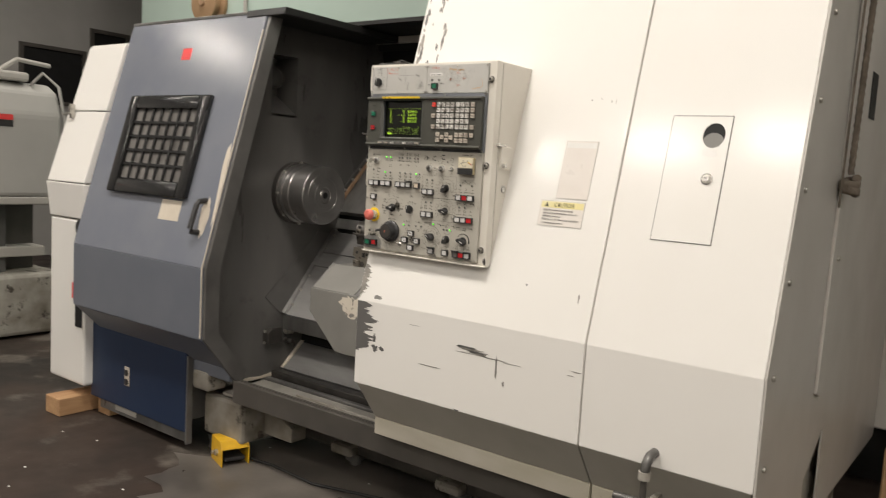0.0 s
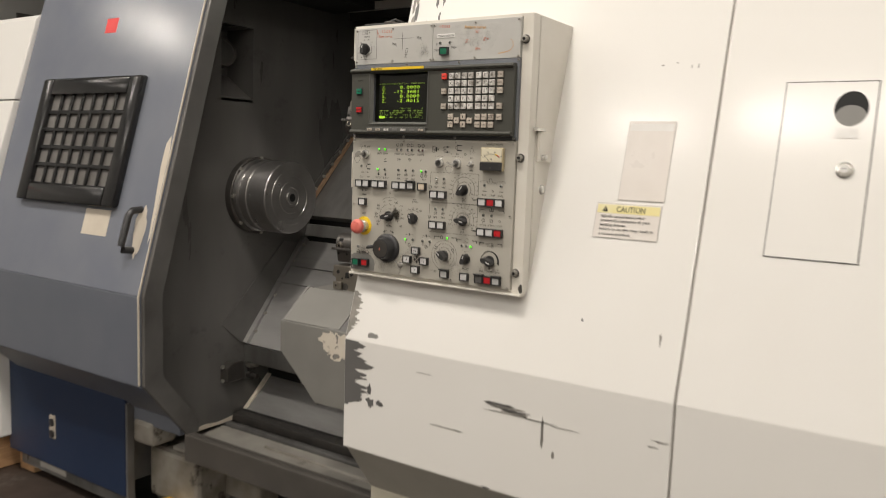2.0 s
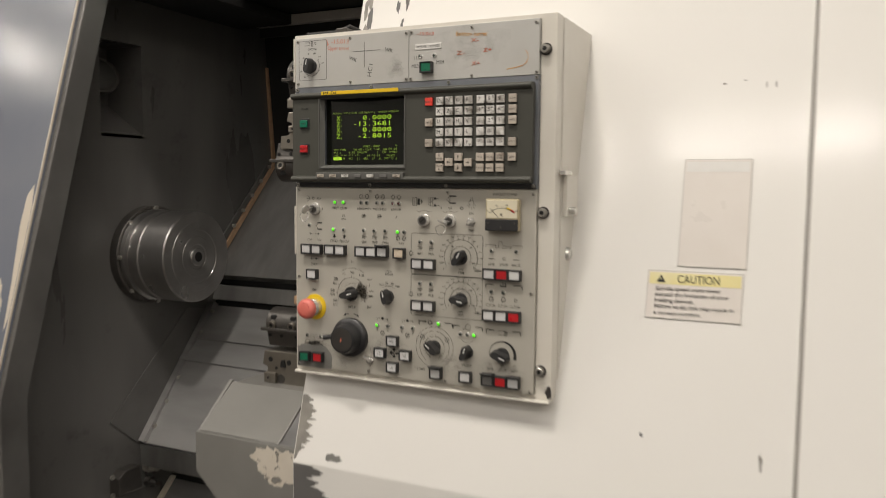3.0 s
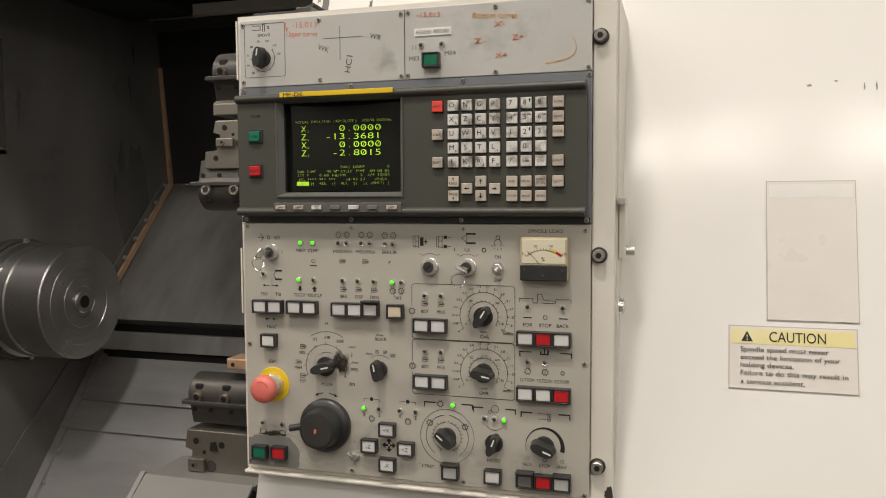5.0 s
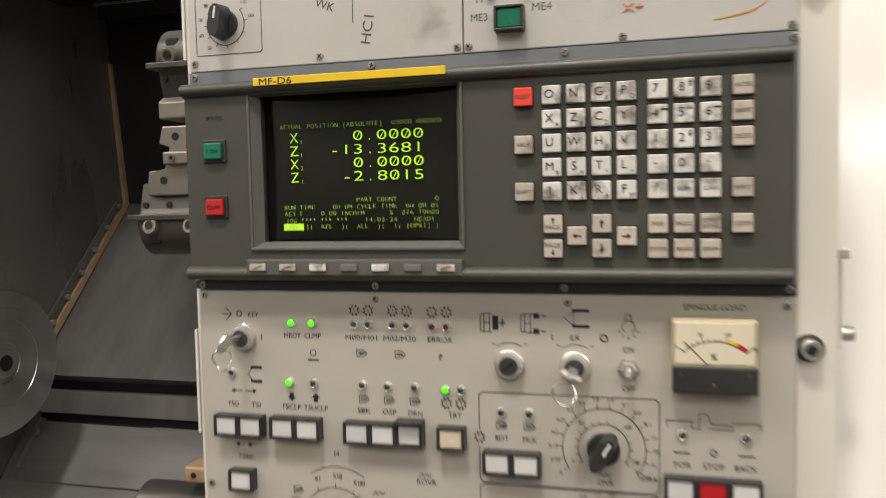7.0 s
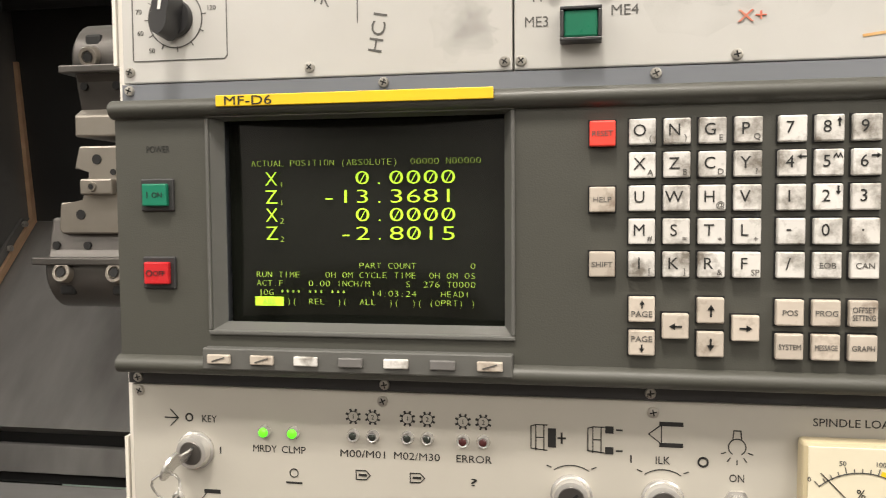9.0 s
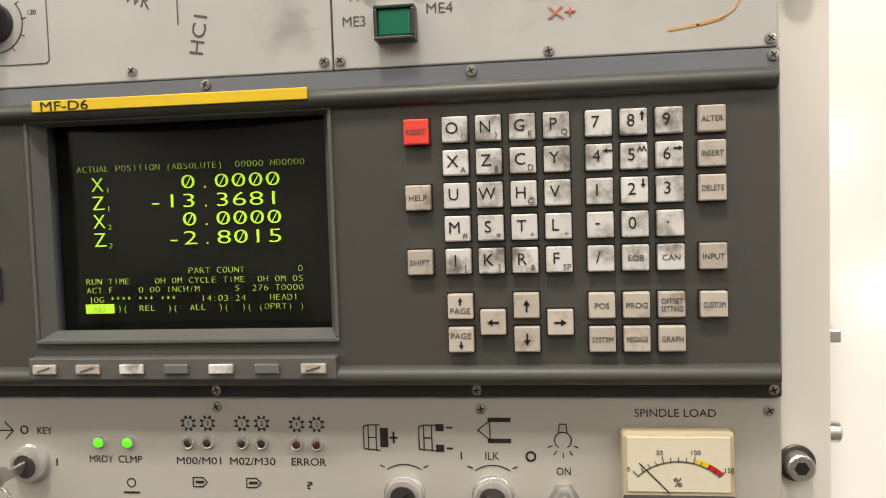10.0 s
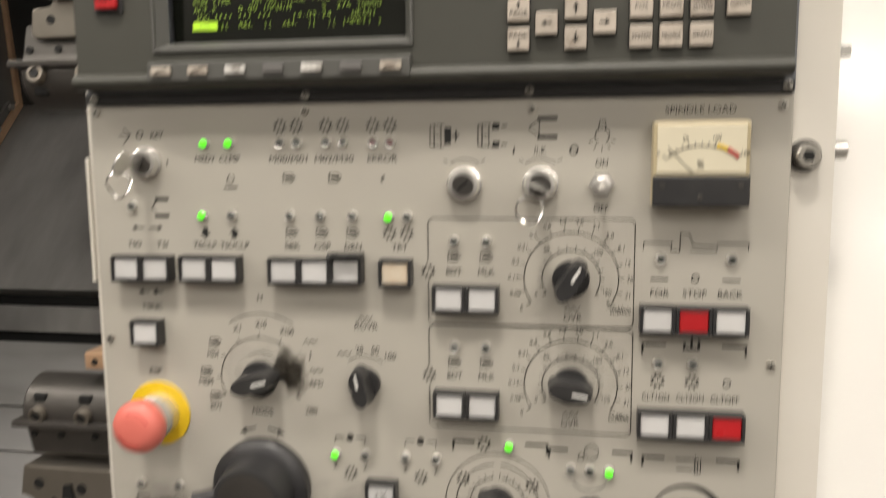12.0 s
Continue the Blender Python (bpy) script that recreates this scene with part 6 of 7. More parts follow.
part("plate", box(-0.2965, 0.2245, OY, 0.0115, 1.1855, 1.5595, 0.0012), PANEL, op)
for x, z in ((-0.290, 1.555), (-0.120, 1.5535), (0.049, 1.5525), (0.2175, 1.552), (-0.290, 1.375), (0.217, 1.3715), (-0.292, 1.194), (-0.123, 1.193), (0.048, 1.1925), (0.218, 1.190)):
    screw(x, z, op, OY)
for x in (-0.201, -0.181):
    led(x, 1.530, op, 1)
for x in (-0.140, -0.127, -0.104, -0.091):
    led(x, 1.530, op, 0)
for x in (-0.068, -0.055):
    led(x, 1.5295, op, 2)
for x, z, c in ((-0.264, 1.482, 0), (-0.205, 1.475, 1), (-0.181, 1.475, 0), (-0.134, 1.475, 0), (-0.110, 1.475, 0), (-0.085, 1.475, 0), (-0.057, 1.4745, 1), (-0.043, 1.4745, 0), (-0.008, 1.457, 0), (0.016, 1.457, 0), (0.140, 1.446, 0), (0.188, 1.446, 0),
                (-0.008, 1.377, 0), (0.0155, 1.377, 0), (0.140, 1.370, 0), (0.164, 1.370, 0), (0.033, 1.302, 1), (0.079, 1.286, 0), (0.093, 1.286, 0), (0.107, 1.286, 1), (-0.270, 1.253, 0), (-0.237, 1.2525, 0), (-0.103, 1.288, 1), (-0.079, 1.288, 0), (-0.047, 1.288, 0), (-0.023, 1.288, 0)):
    led(x, z, op, c)
for w, x, z, wd in (("MRDY", -0.201, 1.5185, 0.0165), ("CLMP", -0.181, 1.5185, 0.0165), ("M00/M01", -0.134, 1.518, 0.030), ("M02/M30", -0.098, 1.518, 0.030), ("ERROR", -0.061, 1.518, 0.0225), ("?", -0.061, 1.503, 0.004), ("KEY", -0.240, 1.537, 0.0105), ("I", -0.2325, 1.516, 0.001), ("TSO", -0.264, 1.452, 0.0115), ("TSI", -0.2405, 1.452, 0.0095), ("TSCLP", -0.2045, 1.452, 0.0195), ("TSUCLP", -0.180, 1.452, 0.0235),
                    ("SBK", -0.133, 1.452, 0.0125), ("OSP", -0.109, 1.452, 0.013), ("DRN", -0.085, 1.452, 0.013), ("TRT", -0.049, 1.452, 0.012), ("TSINC", -0.252, 1.402, 0.0175), ("ESP", -0.252, 1.349, 0.0105), ("ROVR", -0.076, 1.391, 0.018), ("25", -0.082, 1.3725, 0.006), ("50", -0.0695, 1.3725, 0.006), ("100", -0.0575, 1.368, 0.0085),
                    ("X1", -0.181, 1.386, 0.006), ("X10", -0.161, 1.390, 0.009), ("X100", -0.140, 1.385, 0.0115), ("H", -0.161, 1.411, 0.004), ("MDI", -0.202, 1.365, 0.009), ("MEM", -0.209, 1.342, 0.0115), ("EDT", -0.201, 1.322, 0.0095), ("MODE", -0.162, 1.3195, 0.0175), ("J", -0.122, 1.366, 0.002), ("RPD", -0.117, 1.344, 0.0105), ("ZRN", -0.122, 1.322, 0.0095),
                    ("SPINDLE LOAD", 0.164, 1.550, 0.047), ("ILK", 0.055, 1.523, 0.0085), ("ON", 0.098, 1.514, 0.0085), ("OFF", 0.098, 1.482, 0.0105), ("I", 0.036, 1.523, 0.001), ("BDT", -0.008, 1.4345, 0.0115), ("MLK", 0.016, 1.4345, 0.012), ("BDT", -0.008, 1.355, 0.0115), ("MLK", 0.016, 1.355, 0.012), ("OVR", 0.079, 1.402, 0.013), ("OVR", 0.078, 1.322, 0.013),
                    ("FOR", 0.140, 1.4215, 0.013), ("STOP", 0.164, 1.4215, 0.0165), ("BACK", 0.188, 1.4215, 0.0165), ("CLT1ON", 0.139, 1.345, 0.019), ("CLT2ON", 0.163, 1.345, 0.019), ("CLTOFF", 0.187, 1.345, 0.0195), ("TRST", -0.003, 1.210, 0.0145), ("I", -0.013, 1.210, 0.001), ("RGST", 0.094, 1.227, 0.016), ("I", 0.083, 1.227, 0.001), ("NOR", 0.140, 1.2265, 0.0125), ("STOP", 0.164, 1.2265, 0.016), ("REV", 0.188, 1.2265, 0.0125), ("%", 0.1045, 1.412, 0.003), ("inch/min", 0.113, 1.408, 0.014), ("inch/min", 0.113, 1.328, 0.014), ("X", -0.103, 1.279, 0.003), ("Z", -0.079, 1.279, 0.003), ("X", -0.047, 1.279, 0.003), ("Z", -0.023, 1.279, 0.003), ("X", -0.119, 1.237, 0.003), ("Z", -0.119, 1.204, 0.003)):
    text("legend", w, (x, OY, z), 0.0068, INK, op, wd)
for x, z, c in ((-0.267, 1.4335, None), (-0.2425, 1.4335, None), (-0.210, 1.434, None), (-0.1855, 1.434, None), (-0.1375, 1.4335, None), (-0.113, 1.4335, None), (-0.0885, 1.4345, None), (-0.051, 1.4335, LENSTAN), (-0.254, 1.382, None), (-0.011, 1.415, None), (0.0137, 1.415, None), (0.138, 1.4035, None), (0.1627, 1.4035, RED), (0.1874, 1.4035, None), (-0.011, 1.3345, None), (0.0137, 1.3345, None),
                (0.138, 1.327, None), (0.1627, 1.327, None), (0.1874, 1.327, RED), (0.030, 1.206, None), (0.092, 1.206, None), (0.1375, 1.205, KEYG), (0.163, 1.205, RED), (0.188, 1.205, None), (-0.273, 1.209, GREEN), (-0.2405, 1.210, RED)):
    button(x, z, op, c)
for w, x, z in (("+X", -0.065, 1.260), ("-Z", -0.093, 1.234), ("+Z", -0.0365, 1.234), ("-X", -0.065, 1.208)):
    button(x, z, op, None, legend=w)
for x, z in ((-0.0885, 1.4355), (0.030, 1.207), (0.1375, 1.206), (0.188, 1.206)):
    g = part("button_guard", box(x - 0.0125, x + 0.0125, OY - 0.017, OY - 0.0005, z + 0.0100, z + 0.0125, 0.001), BLACK, op, "black hinged button guard")
    for dx in (-0.008, 0.008):
        part("hinge", lathe([(0.0018, -0.0035), (0.0018, 0.0035)], 8, m=Matrix.Translation((x + dx, OY - 0.0165, z + 0.0118)) @ Matrix.Rotation(radians(90), 4, "Z")), BLACK, g)
# knobs and dials
knob((-0.163, OY, 1.3465), 75, op, 0.0145, 0.022)
knob((-0.078, OY, 1.3465), -12, op, 0.0125)
knob((0.0775, OY, 1.4305), 32, op, 0.0135, 0.022)
knob((0.078, OY, 1.351), 100, op, 0.0135, 0.022)
knob((0.024, OY, 1.2555), -50, op, 0.0135, 0.022)
knob((0.093, OY, 1.2525), 20, op, 0.0125)
knob((0.163, OY, 1.2535), 110, op, 0.0145, 0.022)
for cx, cz in ((0.0775, 1.4305), (0.078, 1.351)):
    d = arc(cx, cz, 0.0335, 0.0341, -32, 212, 60, OY)
    arc(cx, cz, 0.0205, 0.0211, -32, 212, 50, OY, bm=d)
    for i in range(16):
        a = radians(212 - i * 244 / 15)
        stroke([(cx + 0.0338 * math.cos(a), cz + 0.0338 * math.sin(a)), (cx + 0.0375 * math.cos(a), cz + 0.0375 * math.sin(a))], 0.0005, OY, bm=d)
        stroke([(cx + 0.0208 * math.cos(a), cz + 0.0208 * math.sin(a)), (cx + 0.0235 * math.cos(a), cz + 0.0235 * math.sin(a))], 0.0005, OY, bm=d)
    part("dial_scale", d, INK, op)
    for i, w in enumerate(("0", "0.08", "0.13", "0.2", "0.31", "0.5", "0.8", "1.3", "2.0", "3.1", "5.0", "8.1", "13", "20", "31", "50")):
        a = radians(212 - i * 244 / 15)
        text("legend", w, (cx + 0.0418 * math.cos(a), OY, cz + 0.0418 * math.sin(a)), 0.0046, INK, op)
    for w, a in (("0", 205), ("50", 130), ("100", 45), ("150", -20)):
        text("legend", w, (cx + 0.0275 * math.cos(radians(a)), OY, cz + 0.0275 * math.sin(radians(a))), 0.0046, INK, op)
d = arc(-0.163, 1.3465, 0.0325, 0.033, -25, 205, 60, OY)
arc(-0.161, 1.398 - 0.045, 0.0455, 0.046, 55, 125, 20, OY, bm=d)
arc(-0.161, 1.3465, 0.021, 0.0214, 65, 125, 16, OY, bm=d)
for a in (205, 180, 150, 120, 90, 60, 30, 0, -25):
    stroke([(-0.163 + 0.0325 * math.cos(radians(a)), 1.3465 + 0.0325 * math.sin(radians(a))), (-0.163 + 0.036 * math.cos(radians(a)), 1.3465 + 0.036 * math.sin(radians(a)))], 0.0006, OY, bm=d)
part("dial_scale", d, INK, op)
part("worn_ring", grime_film(-0.16, 1.349, 0.05, 0.046, 3.9, OY, 4), HAZE, op, "rubbed grey patch")
part("worn_ring", grime_film(-0.137, 1.352, 0.024, 0.034, 7.7, OY - 0.0004, 6), GRIME, op, "dark oily thumb mark")
part("bare_corner", prism([(-0.2955, 1.187), (-0.2955, 1.229), (-0.289, 1.229), (-0.286, 1.233), (-0.262, 1.2345), (-0.257, 1.231), (-0.247, 1.237), (-0.236, 1.2345), (-0.224, 1.232), (-0.219, 1.226), (-0.212, 1.219), (-0.209, 1.208), (-0.211, 1.198), (-0.209, 1.193), (-0.213, 1.187)], OY - 0.0004, OY + 0.0001, axis="y"), SHIELD, op, "worn bare grey corner")
for sx, sz, sw, sh, sd in ((-0.25, 1.244, 0.07, 0.026, 1.3), (-0.175, 1.215, 0.09, 0.05, 2.3), (-0.085, 1.24, 0.08, 0.06, 4.1), (0.155, 1.222, 0.08, 0.045, 5.2), (0.06, 1.225, 0.06, 0.04, 6.6), (0.09, 1.36, 0.05, 0.05, 8.4)):
    part("stain", grime_film(sx, sz, sw, sh, sd, OY, 3), HAZE, op, "greasy finger grime")
part("stain", grime_film(-0.252, 1.236, 0.05, 0.012, 9.3, OY, 4), GRIME, op, "dark oily smear")
part("dial_scale", arc(-0.0775, 1.3465, 0.021, 0.0215, 50, 130, 16, OY), INK, op)
d = arc(0.024, 1.2555, 0.0395, 0.04, 0, 360, 60, OY)
arc(0.024, 1.2555, 0.0205, 0.021, 100, 250, 30, OY, bm=d)
arc(0.024, 1.2555, 0.0205, 0.021, -70, 80, 30, OY, bm=d)
arc(0.024, 1.2555, 0.031, 0.0316, 95, 235, 30, OY, bm=d)
arc(0.024, 1.2555, 0.031, 0.0316, -55, 85, 30, OY, bm=d)
for i in range(22):
    a = radians(-60 + i * 14.5)
    stroke([(0.024 + 0.0205 * math.cos(a), 1.2555 + 0.0205 * math.sin(a)), (0.024 + 0.0235 * math.cos(a), 1.2555 + 0.0235 * math.sin(a))], 0.0005, OY, bm=d)
part("dial_scale", d, INK, op)
d = bmesh.new()
for i in range(22):
    a0, a1 = 195 - i * 9.5, 195 - (i + 1) * 9.5
    w = 0.0006 + 0.0055 * (i / 21) ** 1.5
    arc(0.163, 1.2535, 0.0255 - w / 2, 0.0255 + w / 2, a0, a1, 2, OY, bm=d)
part("dial_scale", d, INK, op, "swelling black speed arc")
# frames and brackets printed on the plate
fr_ = bmesh.new()
for z0, z1 in ((1.395, 1.474), (1.315, 1.394)):
    stroke([(-0.024, z1), (0.119, z1), (0.122, z1 - 0.003), (0.122, z0 + 0.003), (0.119, z0), (-0.024, z0), (-0.0275, z0 + 0.003), (-0.0275, (z0 + z1) / 2 - 0.008)], 0.0006, OY, bm=fr_)
    stroke([(-0.0275, (z0 + z1) / 2 + 0.008), (-0.0275, z1 - 0.003), (-0.024, z1)], 0.0006, OY, bm=fr_)
part("printed_frame", fr_, INK, op)
br_ = bmesh.new()
for x0, x1, z, w in ((-0.0095, 0.0615, 1.304, 0.0016), (0.063, 0.123, 1.3015, 0.0016), (0.131, 0.198, 1.2995, 0.0016), (0.129, 0.2, 1.384, 0.0014)):
    stroke([(x0, z - 0.006), (x0, z), (x0 + (x1 - x0) * 0.22, z)], w, OY, bm=br_)
    stroke([(x1, z - 0.006), (x1, z), (x1 - (x1 - x0) * 0.22, z)], w, OY, bm=br_)
stroke([(0.128, 1.453), (0.128, 1.4575), (0.148, 1.4575)], 0.0006, OY, bm=br_)
stroke([(0.178, 1.4575), (0.199, 1.4575), (0.199, 1.453)], 0.0006, OY, bm=br_)
stroke([(0.147, 1.457), (0.147, 1.452), (0.153, 1.452), (0.153, 1.464), (0.159, 1.464), (0.162, 1.456), (0.178, 1.455), (0.178, 1.452), (0.16, 1.452)], 0.0006, OY, bm=br_)
for x in (-0.103, -0.047):
    stroke([(x, 1.298), (x, 1.302), (x + 0.007, 1.302)], 0.0006, OY, bm=br_)
    stroke([(x + 0.024, 1.298), (x + 0.024, 1.302), (x + 0.017, 1.302)], 0.0006, OY, bm=br_)
    arc(x + 0.012, 1.302, 0.0, 0.0028, 0, 360, 16, OY, bm=br_)
part("printed_brackets", br_, INK, op)["kind"] = "stuff"


def gear(cx, cz, s=1.0):
    """A printed toothed ring."""
    g = arc(cx, cz, 0.0033 * s, 0.0037 * s, 0, 360, 24, OY)
    for i in range(8):
        a = radians(45 * i + 22.5)
        stroke([(cx + 0.0038 * s * math.cos(a), cz + 0.0038 * s * math.sin(a)), (cx + 0.0046 * s * math.cos(a), cz + 0.0046 * s * math.sin(a))], 0.0013 * s, OY, bm=g)
    return g


for x, z, w in ((-0.140, 1.5425, "1"), (-0.127, 1.5425, "2"), (-0.104, 1.5425, "1"), (-0.091, 1.5425, "2"), (-0.068, 1.542, "1"), (-0.055, 1.542, "2"), (-0.0565, 1.4625, "1"), (-0.0435, 1.4625, "2"), (-0.0275, 1.4345, "1"), (-0.0275, 1.355, "2"), (-0.091, 1.273, "1"), (-0.035, 1.273, "2"), (-0.002, 1.274, "1"), (0.0505, 1.2715, "2"), (0.014, 1.3025, ""), (0.140, 1.357, "1"), (0.164, 1.357, "2")):
    part("turret_symbol", gear(x, z, 1.0), INK, op)
    if w:
        text("legend", w, (x, OY, z), 0.0042, INK, op)
# small pictograms
sy = bmesh.new()
stroke([(-0.272, 1.537), (-0.263, 1.537)], 0.0008, OY, bm=sy)
stroke([(-0.268, 1.5425), (-0.2625, 1.537), (-0.268, 1.5315)], 0.0007, OY, bm=sy)
arc(-0.2545, 1.5375, 0.002, 0.0029, 0, 360, 18, OY, bm=sy)
arc(0.0785, 1.523, 0.0021, 0.0033, 0, 360, 18, OY, bm=sy)
arc(0.164, 1.4325, 0.0021, 0.0029, 0, 360, 18, OY, bm=sy)
arc(0.188, 1.357, 0.0021, 0.0029, 0, 360, 18, OY, bm=sy)
arc(0.164, 1.2345, 0.0021, 0.0029, 0, 360, 18, OY, bm=sy)
arc(0.140, 1.2345, 0.0021, 0.0026, 0, 360, 18, OY, bm=sy)
arc(0.188, 1.2345, 0.0021, 0.0026, 0, 360, 18, OY, bm=sy)
for z in (1.4875, 1.4745):
    stroke([(-0.2435, z), (-0.2345, z)], 0.0026, OY, bm=sy)
stroke([(-0.2435, 1.486), (-0.2475, 1.481), (-0.2435, 1.476)], 0.0006, OY, bm=sy)
for x0, dx in ((-0.259, -1), (-0.246, 1)):
    stroke([(x0 - dx * 0.004, 1.465), (x0 + dx * 0.004, 1.465)], 0.0009, OY, bm=sy)
    prism([(x0 + dx * 0.0065, 1.465), (x0 + dx * 0.003, 1.4672), (x0 + dx * 0.003, 1.4628)], OY - 0.0004, OY, axis="y", bm=sy)
for x0 in (-0.258, -0.246):
    stroke([(x0 + 0.004, 1.414), (x0 - 0.002, 1.414)], 0.0009, OY, bm=sy)
    prism([(x0 - 0.005, 1.414), (x0 - 0.001, 1.4165), (x0 - 0.001, 1.4115)], OY - 0.0004, OY, axis="y", bm=sy)
for x, s in ((-0.2035, -1), (-0.1797, 1)):
    z = 1.4615
    prism([(x, z + s * 0.004), (x + 0.0045, z), (x + 0.002, z), (x + 0.002, z - s * 0.004), (x - 0.002, z - s * 0.004), (x - 0.002, z), (x - 0.0045, z)], OY - 0.0004, OY, axis="y", bm=sy)
for x, z in ((-0.134, 1.504), (-0.098, 1.504), (-0.133, 1.4625), (-0.109, 1.4625), (-0.085, 1.4625), (-0.008, 1.4455), (0.016, 1.4455), (-0.008, 1.3655), (0.016, 1.3655), (-0.2, 1.3745), (-0.208, 1.3505), (-0.201, 1.3305)):
    stroke([(x - 0.0045, z - 0.003), (x - 0.0045, z + 0.003), (x + 0.002, z + 0.003), (x + 0.005, z), (x + 0.002, z - 0.003), (x - 0.0045, z - 0.003)], 0.0006, OY, bm=sy)
    stroke([(x - 0.002, z), (x + 0.002, z)], 0.0016, OY, bm=sy)
for x in (-0.016, 0.019):
    z = 1.534
    stroke([(x - 0.009, z - 0.007), (x - 0.009, z + 0.007), (x - 0.006, z + 0.008), (x + 0.001, z + 0.008)], 0.0006, OY, bm=sy)
    stroke([(x - 0.009, z - 0.007), (x + 0.001, z - 0.008)], 0.0006, OY, bm=sy)
    stroke([(x - 0.006, z - 0.008), (x - 0.006, z + 0.008)], 0.0006, OY, bm=sy)
    stroke([(x - 0.001, z - 0.008), (x - 0.001, z + 0.008)], 0.0006, OY, bm=sy)
    stroke([(x - 0.006, z), (x - 0.001, z)], 0.0006, OY, bm=sy)
box(-0.0145, -0.0095, OY - 0.0004, OY, 1.528, 1.540, bm=sy)
for z in (1.5275, 1.5405):
    box(0.0205, 0.0255, OY - 0.0004, OY, z - 0.0022, z + 0.0022, bm=sy)
    stroke([(0.0275, z), (0.0305, z)], 0.001, OY, bm=sy)
stroke([(-0.008, 1.534), (-0.004, 1.534)], 0.0012, OY, bm=sy)
stroke([(-0.006, 1.537), (-0.006, 1.531)], 0.0012, OY, bm=sy)
for z in (1.5455, 1.5325):
    stroke([(0.054, z), (0.0655, z)], 0.0026, OY, bm=sy)
stroke([(0.054, 1.545), (0.0465, 1.539), (0.054, 1.533), (0.054, 1.545)], 0.0006, OY, bm=sy)
arc(0.098, 1.533, 0.0047, 0.0053, -60, 240, 24, OY, bm=sy)
stroke([(0.0955, 1.5375), (0.096, 1.543), (0.1, 1.543), (0.1005, 1.5375)], 0.0006, OY, bm=sy)
for a in (200, 235, 270, 305, 340):
    stroke([(0.098 + 0.007 * math.cos(radians(a)), 1.532 + 0.007 * math.sin(radians(a))), (0.098 + 0.0095 * math.cos(radians(a)), 1.532 + 0.0095 * math.sin(radians(a)))], 0.0006, OY, bm=sy)
for x in (0.0, 0.055):
    arc(x, 1.4985, 0.0185, 0.019, 55, 125, 14, OY, bm=sy)
    stroke([(x - 0.0125, 1.5155), (x - 0.015, 1.5165)], 0.0006, OY, bm=sy)
    stroke([(x + 0.0125, 1.5155), (x + 0.015, 1.5165)], 0.0006, OY, bm=sy)
for x, z in ((-0.121, 1.3775), (-0.117, 1.3545), (-0.094, 1.369), (-0.077, 1.397), (0.0785, 1.4085), (0.078, 1.3285)):
    stroke([(x - 0.0055 + 0.0022 * i, z + (0.0012 if i % 2 else -0.0012)) for i in range(6)], 0.0006, OY, bm=sy)
for x, d in ((-0.175, -1), (-0.152, 1)):
    z = 1.3045
    stroke([(x - d * 0.006, z + 0.0015), (x + d * 0.003, z - 0.001)], 0.0013, OY, bm=sy)
    prism([(x + d * 0.0075, z - 0.0028), (x + d * 0.002, z + 0.0015), (x + d * 0.0015, z - 0.0035)], OY - 0.0004, OY, axis="y", bm=sy)
for dx, dz in ((1, 0), (-1, 0), (0, 1), (0, -1)):
    x, z = -0.0645, 1.2355
    stroke([(x + dx * 0.003, z + dz * 0.003), (x + dx * 0.006, z + dz * 0.006)], 0.0026, OY, bm=sy)
    prism([(x + dx * 0.0105, z + dz * 0.0105), (x + dx * 0.0055 + dz * 0.0045, z + dz * 0.0055 + dx * 0.0045), (x + dx * 0.0055 - dz * 0.0045, z + dz * 0.0055 - dx * 0.0045)], OY - 0.0004, OY, axis="y", bm=sy)
stroke([(0.134, 1.4315), (0.145, 1.4315)], 0.0012, OY, bm=sy)
stroke([(0.183, 1.4315), (0.194, 1.4315)], 0.0012, OY, bm=sy)
stroke([(0.158, 1.385), (0.158, 1.3815), (0.168, 1.3815), (0.168, 1.387)], 0.0018, OY, bm=sy)
stroke([(0.163, 1.389), (0.163, 1.3815)], 0.0016, OY, bm=sy)
stroke([(0.155, 1.299), (0.17, 1.299), (0.17, 1.2915), (0.155, 1.2915)], 0.0006, OY, bm=sy)
stroke([(0.168, 1.3015), (0.168, 1.289), (0.172, 1.29), (0.172, 1.3)], 0.0006, OY, bm=sy)
arc(0.094, 1.3005, 0.005, 0.0055, 0, 360, 24, OY, bm=sy)
arc(0.0865, 1.2965, 0.002, 0.0025, 0, 360, 14, OY, bm=sy)
arc(0.093, 1.2865, 0.0155, 0.016, 220, 320, 16, OY, bm=sy)
arc(-0.181, 1.503, 0.0025, 0.0031, 0, 360, 18, OY, bm=sy)
stroke([(-0.186, 1.4965), (-0.176, 1.4965)], 0.0012, OY, bm=sy)
for x in (-0.27, -0.237):
    stroke([(x - 0.005, 1.243), (x + 0.005, 1.243), (x + 0.005, 1.236), (x - 0.005, 1.236), (x - 0.005, 1.243)], 0.0007, OY, bm=sy)
part("printed_symbol", sy, INK, op, "black printed symbols")["kind"] = "stuff"

